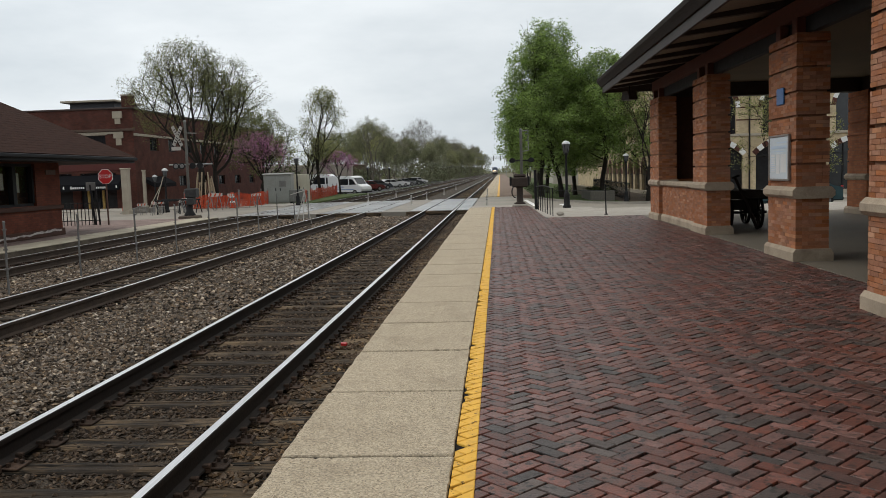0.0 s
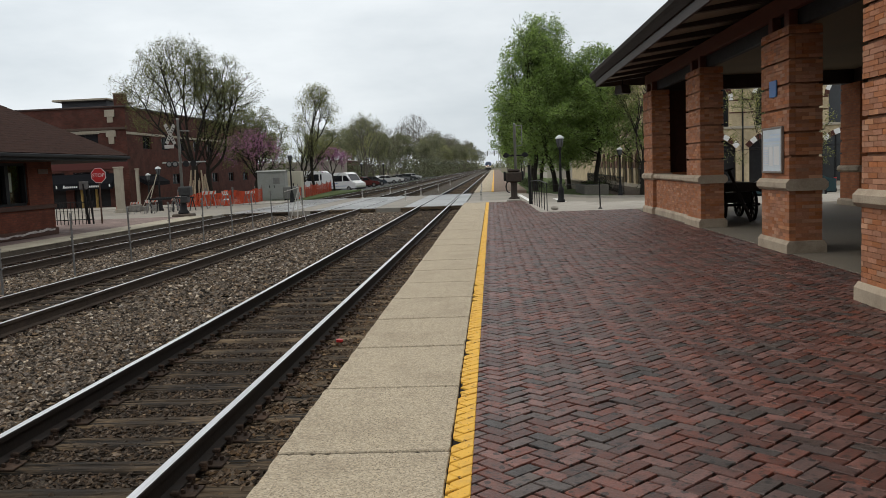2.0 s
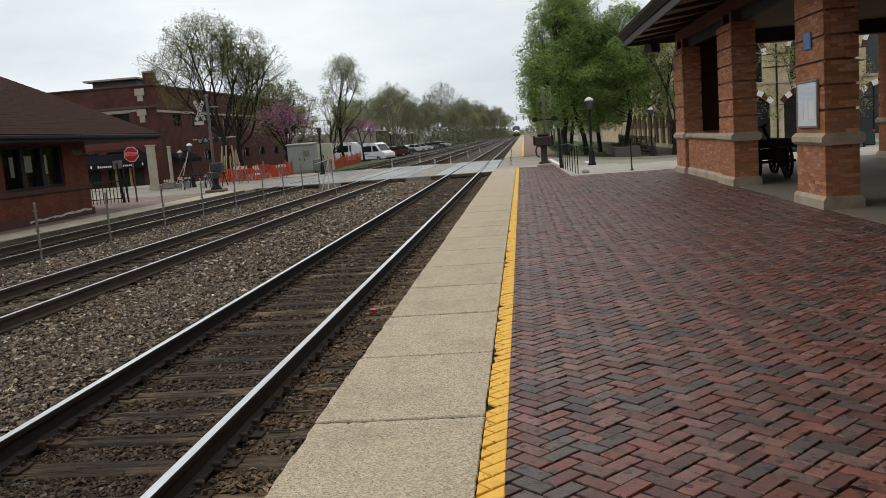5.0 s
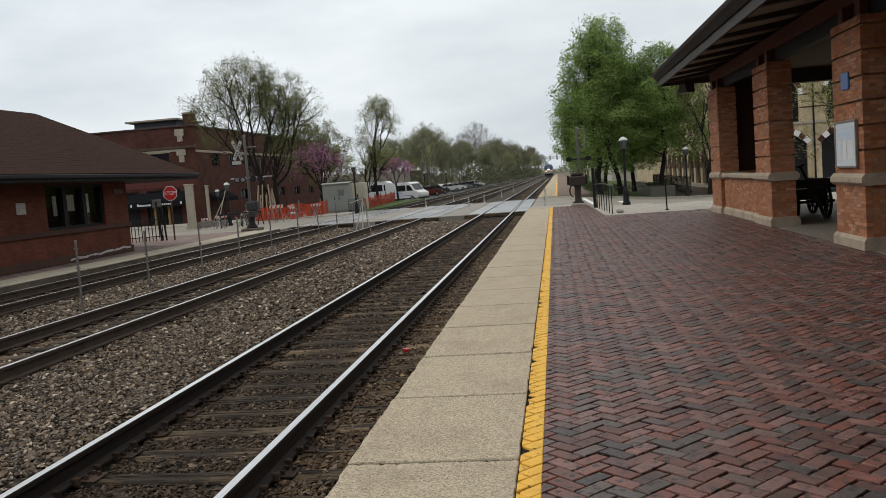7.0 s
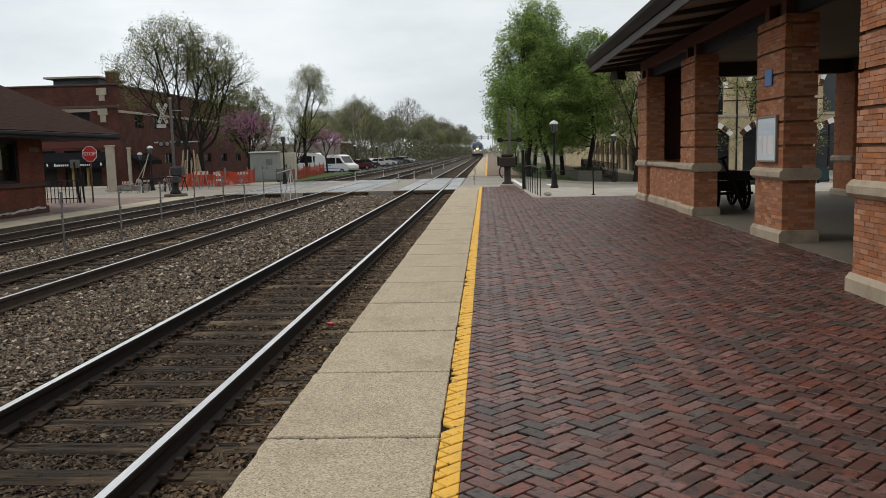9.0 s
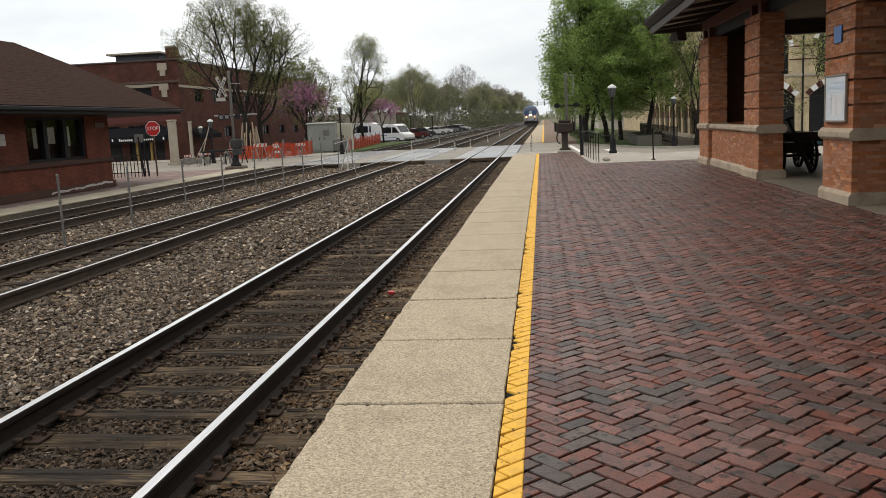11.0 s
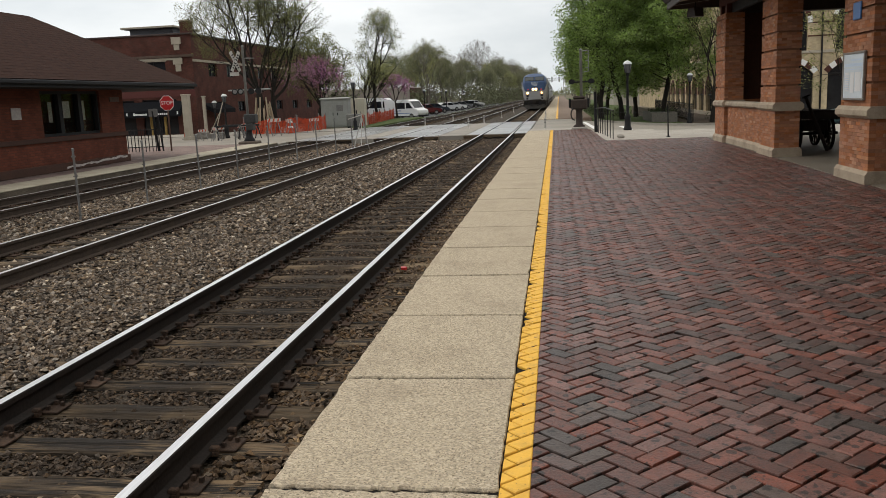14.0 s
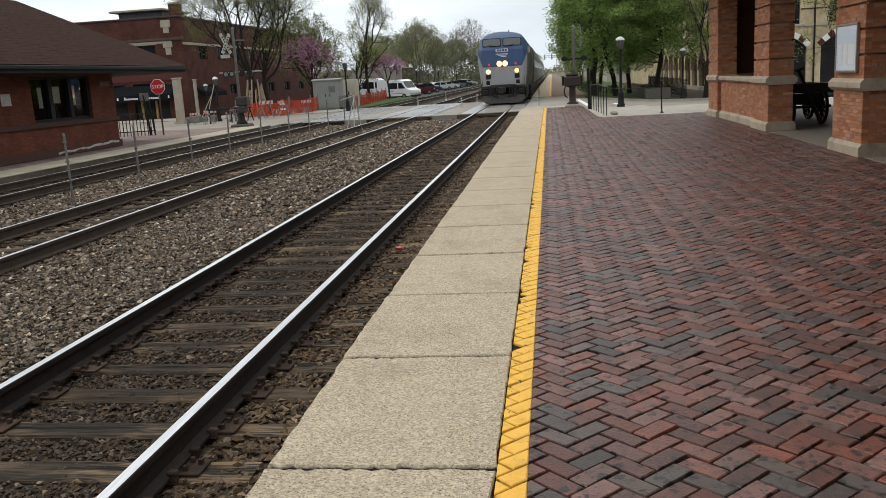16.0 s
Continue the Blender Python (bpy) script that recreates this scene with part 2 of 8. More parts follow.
def glow_mat(name, col, strength):
    m = bpy.data.materials.new(name)
    m.use_nodes = True
    b = m.node_tree.nodes["Principled BSDF"]
    b.inputs["Base Color"].default_value = (*col, 1)
    b.inputs["Emission Color"].default_value = (*col, 1)
    b.inputs["Emission Strength"].default_value = strength
    return m


M_CONCRETE = mat("exposed_aggregate_concrete", (0.482, 0.413, 0.309), (0.345, 0.293, 0.215), rough=0.9, scale=60, fine=230, contrast=0.4, bump=0.9, dist=0.006, stain=(0.25, 0.205, 0.15), stain_amount=0.5, stain_scale=1.8, cells=(98, 0.30), pits=(75, 0.42, (0.12, 0.098, 0.07)))
M_CONCRETE_PLAIN = mat("grey_concrete", (0.40, 0.375, 0.33), (0.27, 0.25, 0.22), rough=0.85, scale=1.5, fine=60, bump=0.3, dist=0.004, stain=(0.22, 0.2, 0.18), stain_amount=0.5, stain_scale=0.5)
M_FAR_STRIP = mat("far_platform_concrete", (0.42, 0.38, 0.30), (0.3, 0.27, 0.21), rough=0.9, scale=2, fine=50, bump=0.4, stain=(0.2, 0.17, 0.13), stain_amount=0.5)
M_ROAD = mat("pale_worn_road_concrete", (0.30, 0.275, 0.235), (0.19, 0.175, 0.15), rough=0.65, scale=0.35, fine=30, contrast=0.4, bump=0.2, stain=(0.15, 0.14, 0.125), stain_amount=0.7, stain_scale=0.3)
M_PANEL = mat("crossing_panel_concrete", (0.225, 0.23, 0.23), (0.12, 0.122, 0.125), rough=0.32, spec=0.5, scale=0.8, fine=40, bump=0.2, stain=(0.17, 0.135, 0.095), stain_amount=0.8, stain_scale=0.9, rand=0.4)
M_ASPHALT = mat("asphalt", (0.075, 0.075, 0.077), (0.045, 0.045, 0.047), rough=0.85, scale=1, fine=90, bump=0.4)
M_PAVER = mat("clay_paver", (0.168, 0.058, 0.041), (0.077, 0.032, 0.024), alt=(0.067, 0.049, 0.042), alt_share=0.22, rough=0.48, spec=0.4, scale=14, fine=85, contrast=0.5, bump=1.0, dist=0.006, rand=0.44, rand_hue=0.24, pits=(24, 0.66, (0.009, 0.007, 0.006)), stain=(0.030, 0.019, 0.015), stain_amount=0.85, stain_scale=16)
M_PAVER_REST = mat("clay_paver_field", (0.168, 0.058, 0.041), (0.077, 0.032, 0.024), alt=(0.067, 0.049, 0.042), alt_share=0.22, rough=0.48, spec=0.4, scale=14, fine=85, contrast=0.5, bump=1.0, dist=0.006, rand=0.44, rand_hue=0.24, pits=(24, 0.66, (0.009, 0.007, 0.006)), stain=(0.030, 0.019, 0.015), stain_amount=0.85, stain_scale=16, island=True)
M_JOINT = mat("paver_bed_sand", (0.012, 0.009, 0.008), (0.006, 0.005, 0.004), rough=0.95, fine=120, bump=0.5)
M_YELLOW = mat("yellow_line_paint", (0.76, 0.45, 0.075), (0.66, 0.375, 0.05), rough=0.65, scale=7, fine=90, contrast=0.3, bump=0.6, dist=0.004, stain=(0.36, 0.21, 0.07), stain_amount=0.5, stain_scale=9, rand=0.08, pits=(30, 0.42, (0.10, 0.06, 0.03)))
M_RAIL_TOP = mat("polished_rail_head", (0.74, 0.74, 0.75), (0.55, 0.54, 0.54), rough=0.36, metal=1.0, scale=3, fine=80, bump=0.03, stretch=(1, 0.05, 1))
M_RAIL = mat("rusty_rail_web", (0.028, 0.021, 0.0175), (0.012, 0.010, 0.009), rough=0.8, metal=0.0, scale=6, fine=50, bump=0.3)
M_STEEL_RUST = mat("rusted_tie_plate", (0.075, 0.045, 0.03), (0.022, 0.017, 0.014), rough=0.85, scale=12, fine=80, bump=0.4, rand=0.4)
M_TIE = mat("weathered_creosoted_wood", (0.135, 0.096, 0.059), (0.011, 0.009, 0.007), alt=(0.20, 0.145, 0.09), alt_share=0.18, rough=0.88, scale=3.4, fine=26, contrast=0.8, bump=1.0, dist=0.02, rand=0.45, stretch=(0.22, 3.4, 3.4), stain=(0.012, 0.010, 0.008), stain_amount=0.75, stain_scale=1.3)
def oil_band(m, half, colour):
    """Oil dripped along the middle of the track, ragged at its sides."""
    n, l = m.node_tree.nodes, m.node_tree.links
    b = n["Principled BSDF"]
    co = n.new("ShaderNodeTexCoord")
    sep = n.new("ShaderNodeSeparateXYZ")
    l.new(co.outputs["Object"], sep.inputs["Vector"])
    ab = n.new("ShaderNodeMath")
    ab.operation = "ABSOLUTE"
    l.new(sep.outputs["X"], ab.inputs[0])
    nz = n.new("ShaderNodeTexNoise")
    nz.inputs["Scale"].default_value, nz.inputs["Detail"].default_value = 5.0, 5.0
    l.new(co.outputs["Object"], nz.inputs["Vector"])
    ad = n.new("ShaderNodeMath")
    ad.operation = "MULTIPLY_ADD"
    ad.inputs[1].default_value = 0.9
    l.new(nz.outputs["Fac"], ad.inputs[0])
    l.new(ab.outputs["Value"], ad.inputs[2])
    mr = n.new("ShaderNodeMapRange")
    mr.inputs["From Min"].default_value, mr.inputs["From Max"].default_value = half + 0.25, half + 0.65
    mr.inputs["To Min"].default_value, mr.inputs["To Max"].default_value = 0.75, 0.0
    l.new(ad.outputs["Value"], mr.inputs["Value"])
    mx = n.new("ShaderNodeMix")
    mx.data_type = "RGBA"
    mx.inputs["B"].default_value = (*colour, 1)
    l.new(b.inputs["Base Color"].links[0].from_socket, mx.inputs["A"])
    l.new(mr.outputs["Result"], mx.inputs["Factor"])
    l.new(mx.outputs["Result"], b.inputs["Base Color"])


oil_band(M_TIE, 0.32, (0.016, 0.013, 0.011))
M_STONE = mat("ballast_stone", (0.185, 0.137, 0.096), (0.03, 0.022, 0.016), alt=(0.37, 0.315, 0.25), alt_share=0.10, rough=0.9, scale=25, fine=130, bump=0.4, dist=0.004, rand=0.85, rand_hue=0.4, island=True)
M_STONE_DARK = mat("oily_ballast_stone", (0.085, 0.057, 0.036), (0.026, 0.019, 0.014), alt=(0.2, 0.15, 0.105), alt_share=0.05, rough=0.85, scale=25, fine=130, bump=0.4, dist=0.004, rand=0.62, rand_hue=0.3, island=True)
M_STONE_BROWN = mat("muddy_ballast_stone", (0.135, 0.088, 0.052), (0.045, 0.031, 0.02), alt=(0.25, 0.18, 0.11), alt_share=0.08, rough=0.9, scale=25, fine=130, bump=0.4, dist=0.004, rand=0.62, rand_hue=0.3, island=True)
M_BED = mat("ballast_bed", (0.085, 0.068, 0.05), (0.02, 0.016, 0.013), rough=0.95, scale=14, fine=45, contrast=0.75, bump=1.0, dist=0.04)
M_GRASS = mat("mown_grass", (0.075, 0.105, 0.03), (0.045, 0.07, 0.02), rough=0.9, scale=1.2, fine=40, bump=0.8, dist=0.04)
M_SOIL = mat("bare_soil_verge", (0.16, 0.13, 0.095), (0.09, 0.08, 0.05), rough=0.95, scale=0.7, fine=30, bump=0.6, stain=(0.07, 0.1, 0.03), stain_amount=0.8, stain_scale=0.35)
M_PIER_BRICK = mat("orange_pressed_brick", (0.46, 0.2, 0.098), (0.31, 0.12, 0.057), alt=(0.50, 0.265, 0.15), alt_share=0.09, rough=0.8, scale=5, fine=60, bump=0.5, dist=0.004, rand=0.2, rand_hue=0.14, stain=(0.17, 0.075, 0.042), stain_amount=0.5, stain_scale=2.5)
M_PIER_BRICK_REST = mat("orange_pressed_brick_wall", (0.46, 0.2, 0.098), (0.31, 0.12, 0.057), alt=(0.50, 0.265, 0.15), alt_share=0.09, rough=0.8, scale=5, fine=60, bump=0.5, dist=0.004, rand=0.2, rand_hue=0.14, stain=(0.17, 0.075, 0.042), stain_amount=0.5, stain_scale=2.5, island=True)
M_MORTAR = mat("brown_mortar", (0.36, 0.185, 0.108), (0.27, 0.135, 0.08), rough=0.95, fine=120, bump=0.3)
M_LIMESTONE = mat("weathered_limestone", (0.47, 0.39, 0.295), (0.335, 0.272, 0.202), rough=0.85, scale=3, fine=60, bump=0.3, stain=(0.17, 0.13, 0.1), stain_amount=0.6, stain_scale=2.5)
M_ROOF_DARK = mat("dark_brown_painted_fascia", (0.06, 0.047, 0.041), (0.036, 0.028, 0.025), rough=0.65, scale=3, fine=40, bump=0.15, stretch=(1, 0.1, 1))
M_GUTTER = mat("grey_brown_metal_gutter", (0.05, 0.043, 0.038), (0.03, 0.026, 0.023), rough=0.75, spec=0.1, scale=2, fine=30, bump=0.05, stretch=(1, 0.1, 1))
M_BEAM = mat("red_brown_painted_beam", (0.15, 0.058, 0.042), (0.10, 0.04, 0.03), rough=0.6, scale=4, fine=40, bump=0.15, stretch=(1, 0.15, 1))
M_SOFFIT = mat("tan_soffit_boards", (0.30, 0.26, 0.20), (0.21, 0.18, 0.14), rough=0.8, scale=3, fine=50, bump=0.2)
M_CEILING = mat("plaster_ceiling", (0.2, 0.16, 0.115), (0.15, 0.125, 0.09), rough=0.9, scale=1, fine=40, bump=0.1)
M_IRON = mat("black_painted_iron", (0.012, 0.012, 0.013), (0.006, 0.006, 0.007), rough=0.55, spec=0.25, metal=0.0, scale=9, fine=60, bump=0.1)
M_GALV = mat("galvanised_steel", (0.25, 0.25, 0.245), (0.16, 0.16, 0.16), rough=0.5, metal=0.6, scale=6, fine=60, bump=0.1, stain=(0.2, 0.13, 0.08), stain_amount=0.4, stain_scale=4)
M_SIGNAL_GREY = mat("aluminium_paint", (0.27, 0.28, 0.265), (0.18, 0.185, 0.18), rough=0.55, metal=0.0, scale=5, fine=40, bump=0.08)
M_BLACK = mat("matt_black_paint", (0.018, 0.018, 0.02), (0.01, 0.01, 0.011), rough=0.6, bump=0.05)
M_WHITE = mat("white_paint", (0.78, 0.78, 0.77), (0.68, 0.68, 0.67), rough=0.5, scale=3, fine=40, contrast=0.2, bump=0.05)
M_RED = mat("red_sign_paint", (0.50, 0.022, 0.022), (0.42, 0.018, 0.02), rough=0.4, contrast=0.2, bump=0.03)
M_BLUE_SIGN = mat("blue_sign_paint", (0.05, 0.17, 0.42), (0.04, 0.13, 0.34), rough=0.45, contrast=0.2, bump=0.03)
M_ORANGE = mat("orange_plastic_mesh", (0.52, 0.075, 0.03), (0.40, 0.055, 0.022), rough=0.6, fine=40, bump=0.1)
M_HUT_BRICK = brick_wall_mat("dark_red_depot_brick", (0.15, 0.045, 0.026), (0.105, 0.034, 0.021), (0.07, 0.035, 0.026))
M_ORANGE_BRICK = brick_wall_mat("orange_brickwork", (0.47, 0.185, 0.085), (0.36, 0.13, 0.06), (0.26, 0.15, 0.10))
M_SHINGLE = mat("brown_asphalt_shingle", (0.050, 0.027, 0.021), (0.022, 0.013, 0.011), rough=0.95, spec=0.05, scale=6, fine=70, contrast=0.6, bump=0.8, dist=0.008, rand=0.16, stain=(0.024, 0.015, 0.013), stain_amount=0.5, stain_scale=3)
M_BLDG_BRICK = brick_wall_mat("red_commercial_brick", (0.098, 0.036, 0.0265), (0.071, 0.0275, 0.0215), (0.08, 0.05, 0.041))
M_CREAM_BRICK = brick_wall_mat("cream_brick", (0.57, 0.465, 0.30), (0.48, 0.385, 0.245), (0.39, 0.325, 0.23))
M_STONE_TRIM = mat("cream_stone_trim", (0.42, 0.375, 0.305), (0.31, 0.275, 0.22), rough=0.85, scale=2, fine=40, bump=0.2)
M_DARK_GLASS = mat("dark_window_glass", (0.02, 0.024, 0.028), (0.012, 0.014, 0.017), rough=0.14, scale=1, fine=4, contrast=0.1, bump=0.02)
M_ARCH_GLASS = mat("dusty_arched_glazing", (0.022, 0.024, 0.026), (0.012, 0.013, 0.015), rough=0.12, spec=0.5, scale=1, fine=6, contrast=0.2, bump=0.0)
M_GLASS = glass_mat("window_glass")
M_FROSTED = mat("frosted_lamp_glass", (0.62, 0.64, 0.64), (0.5, 0.52, 0.53), rough=0.4, contrast=0.2, bump=0.02)
M_BARK = mat("grey_brown_bark", (0.034, 0.028, 0.023), (0.014, 0.012, 0.010), rough=0.95, scale=6, fine=40, bump=0.8, dist=0.02, stretch=(3, 3, 0.6))
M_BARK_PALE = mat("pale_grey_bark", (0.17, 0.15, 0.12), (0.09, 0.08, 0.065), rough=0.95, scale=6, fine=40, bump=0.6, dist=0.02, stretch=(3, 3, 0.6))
def leaf_mat(name, col, col2, through=0.35):
    """Thin leaves: matt, letting part of the light through, each its own shade."""
    m = mat(name, col, col2, rough=0.6, scale=0.5, fine=9, bump=0.0, rand=0.38, rand_hue=0.2, island=True)
    n, l = m.node_tree.nodes, m.node_tree.links
    b, out = n["Principled BSDF"], n["Material Output"]
    tr = n.new("ShaderNodeBsdfTranslucent")
    l.new(b.inputs["Base Color"].links[0].from_socket, tr.inputs["Color"])
    mx = n.new("ShaderNodeMixShader")
    mx.inputs["Fac"].default_value = through
    l.new(b.outputs["BSDF"], mx.inputs[1])
    l.new(tr.outputs["BSDF"], mx.inputs[2])
    l.new(mx.outputs["Shader"], out.inputs["Surface"])
    return m


def plain_cloth(name, col, through):
    """White cloth that lets most of the daylight behind it through."""
    m = bpy.data.materials.new(name)
    m.use_nodes = True
    n, l = m.node_tree.nodes, m.node_tree.links
    b, out = n["Principled BSDF"], n["Material Output"]
    b.inputs["Base Color"].default_value = (*col, 1)
    b.inputs["Roughness"].default_value = 0.9
    tr = n.new("ShaderNodeBsdfTranslucent")
    tr.inputs["Color"].default_value = (*col, 1)
    mx = n.new("ShaderNodeMixShader")
    mx.inputs["Fac"].default_value = through
    l.new(b.outputs["BSDF"], mx.inputs[1])
    l.new(tr.outputs["BSDF"], mx.inputs[2])
    l.new(mx.outputs["Shader"], out.inputs["Surface"])
    return m


M_LEAF_GREEN = leaf_mat("fresh_maple_leaf", (0.29, 0.405, 0.105), (0.165, 0.25, 0.065), 0.5)
M_LEAF_BUD = leaf_mat("yellow_green_buds", (0.27, 0.285, 0.10), (0.16, 0.17, 0.06), 0.5)
M_LEAF_OLIVE = leaf_mat("olive_young_leaves", (0.20, 0.215, 0.07), (0.12, 0.13, 0.045), 0.42)
# distance haze is put into the far leaves as a paler colour
M_LEAF_FAR = leaf_mat("haze_paled_olive_leaves", (0.25, 0.262, 0.145), (0.155, 0.165, 0.095), 0.5)
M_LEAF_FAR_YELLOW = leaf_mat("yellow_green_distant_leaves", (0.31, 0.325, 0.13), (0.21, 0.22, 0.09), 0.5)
M_LEAF_UNDER = leaf_mat("dull_green_undergrowth", (0.13, 0.14, 0.075), (0.075, 0.08, 0.045), 0.35)
M_LEAF_TWIG = leaf_mat("grey_bare_twig_haze", (0.24, 0.215, 0.18), (0.17, 0.155, 0.13))
M_BLOSSOM = leaf_mat("magenta_redbud_blossom", (0.45, 0.2, 0.34), (0.29, 0.115, 0.215))
M_LEAF_SHRUB = leaf_mat("dark_evergreen_leaf", (0.06, 0.085, 0.028), (0.035, 0.05, 0.018), 0.25)


# ---- building blocks ----
def box(bm, x0, y0, z0, x1, y1, z1, bevel=0.0):
    """A box between two corners, its edges bevelled where asked."""
    vs = [bm.verts.new((x, y, z)) for z in (z0, z1) for y in (y0, y1) for x in (x0, x1)]
    fs = [bm.faces.new([vs[i] for i in q]) for q in ((0, 2, 3, 1), (4, 5, 7, 6), (0, 1, 5, 4), (2, 6, 7, 3), (0, 4, 6, 2), (1, 3, 7, 5))]
    if bevel:
        es = list({e for f in fs for e in f.edges})
        bmesh.ops.bevel(bm, geom=es, offset=bevel, segments=1, affect="EDGES", profile=0.7)
    return vs


def prism(bm, pts, axis, a, b):
    """An outline of 2D points drawn out along an axis from a to b. Axis 'y': points are (x, z); 'x': (y, z); 'z': (x, y)."""
    def at(p, d):
        return {"y": (p[0], d, p[1]), "x": (d, p[0], p[1]), "z": (p[0], p[1], d)}[axis]
    lo, hi = [bm.verts.new(at(p, a)) for p in pts], [bm.verts.new(at(p, b)) for p in pts]
    n = len(pts)
    bm.faces.new(lo), bm.faces.new(hi)
    for i in range(n):
        bm.faces.new((lo[i], lo[(i + 1) % n], hi[(i + 1) % n], hi[i]))
    bmesh.ops.recalc_face_normals(bm, faces=bm.faces[:] if len(bm.faces) < 400 else bm.faces[-(n + 2):])


def lathe(bm, profile, x=0.0, y=0.0, n=14):
    """A turned form: (radius, z) from the bottom to the top."""
    rings = [[bm.verts.new((x + r * math.cos(2 * math.pi * i / n), y + r * math.sin(2 * math.pi * i / n), z)) for i in range(n)] for r, z in profile]
    for a, b in zip(rings, rings[1:]):
        for i in range(n):
            bm.faces.new((a[i], a[(i + 1) % n], b[(i + 1) % n], b[i]))
    bm.faces.new(rings[0][::-1]), bm.faces.new(rings[-1])


def rod(bm, a, b, r, r2=None, n=8):
    """A round bar from a to b."""
    a, b = Vector(a), Vector(b)
    r2 = r if r2 is None else r2
    d = (b - a).normalized()
    u = d.orthogonal().normalized()
    v = d.cross(u)
    ring = [[bm.verts.new(p + (u * math.cos(2 * math.pi * i / n) + v * math.sin(2 * math.pi * i / n)) * q) for i in range(n)] for p, q in ((a, r), (b, r2))]
    for i in range(n):
        bm.faces.new((ring[0][i], ring[0][(i + 1) % n], ring[1][(i + 1) % n], ring[1][i]))
    bm.faces.new(ring[0][::-1]), bm.faces.new(ring[1])


def mesh_of(name, bm, material, smooth=False):
    me = bpy.data.meshes.new(name)
    bm.to_mesh(me)
    bm.free()
    for m in (material if isinstance(material, (list, tuple)) else [material]):
        me.materials.append(m)
    if smooth:
        for p in me.polygons:
            p.use_smooth = True
    return me


def part(name, bm, material, parent=None, label="", smooth=False):
    """One mesh object out of a bmesh, under a thing or a part."""
    ob = new(name, mesh_of(name, bm, material, smooth))
    ob.parent = parent
    if label:
        ob["label"] = label
    return ob


def thing(name, label, category, at=(0, 0, 0), rz=0.0, group="", kind=""):
    ob = new(name)
    ob.empty_display_size = 0.2
    ob.matrix_basis = pose(*at, 0, 0, rz)
    return tagged(ob, label, category, group, kind)


def bm_box(*a, **k):
    bm = bmesh.new()
    box(bm, *a, **k)
    return bm


def structure(name, bm, material, label="", smooth=False):
    return tagged(part(name, bm, material, None, label, smooth), label, "", "", "structure")


def raw(name, verts, faces, material, smooth=False):
    me = bpy.data.meshes.new(name)
    me.from_pydata(verts, [], faces)
    for m in (material if isinstance(material, (list, tuple)) else [material]):
        me.materials.append(m)
    me.polygons.foreach_set("use_smooth", [smooth] * len(me.polygons))
    me.update()
    return new(name, me)



def opening_wall(bm, axis, at, thick, a, b, z0, z1, holes):
    """A wall along x (axis 'x', face at y=at) or along y (axis 'y', face at x=at) with rectangular holes (a, b, z0, z1), sorted."""
    def put(p, q, u, v):
        if q - p > 0.01 and v - u > 0.01:
            if axis == "x":
                box(bm, p, at, u, q, at + thick, v)
            else:
                box(bm, at - thick, p, u, at, q, v)
    pos = a
    for h0, h1, u, v in sorted(holes):
        put(pos, h0, z0, z1)
        put(h0, h1, z0, u)
        put(h0, h1, v, z1)
        pos = h1
    put(pos, b, z0, z1)
    bmesh.ops.remove_doubles(bm, verts=bm.verts[:], dist=1e-4)


RNG = random.Random(11)


# ---- ground, road, tracks and platforms ----
RAIL = -0.23                      # top of rail
TRACKS = (-2.6, -7.05, -11.38)    # centre lines
GAUGE = 1.505                     # between the middles of the rail heads
EDGE, FAR_EDGE, FAR_Z = -0.99, -13.15, -0.20
ROAD_NEAR, ROAD_FAR = 43.2, 61.0


def road_fall(x, y):
    """Height of the street on the station side: level at the crossing, falling away from the railway."""
    far = float(np.interp(x, (1.7, 2.6, 4.2, 6.4, 8.5, 14.2), (-0.14, -0.22, -0.42, -0.62, -0.70, -0.80)))
    near = float(np.interp(x, (12.5, 14.2), (-0.14, -0.58)))
    return near + (far - near) * min(1.0, max(0.0, (y - 36.2) / 19.8))


def sheet_mesh(name, xs, ys, height, bottom, material, label):
    """A thick sheet over a grid, its top following a height, closed round its sides."""
    w, n = len(xs), len(xs) * len(ys)
    verts = [(x, y, height(x, y)) for y in ys for x in xs] + [(x, y, bottom) for y in ys for x in xs]
    faces = []
    for j in range(len(ys) - 1):
        for i in range(w - 1):
            a, b, c, d = j * w + i, j * w + i + 1, (j + 1) * w + i + 1, (j + 1) * w + i
            faces += [(a, b, c, d), (n + a, n + d, n + c, n + b)]
    for i in range(w - 1):
        o = (len(ys) - 1) * w
        faces += [(i, n + i, n + i + 1, i + 1), (o + i, o + i + 1, n + o + i + 1, n + o + i)]
    for j in range(len(ys) - 1):
        a, b = j * w, (j + 1) * w
        faces += [(a, b, n + b, n + a), (a + w - 1, n + a + w - 1, n + b + w - 1, b + w - 1)]
    return tagged(raw(name, verts, faces, material), label, "", "", "structure")


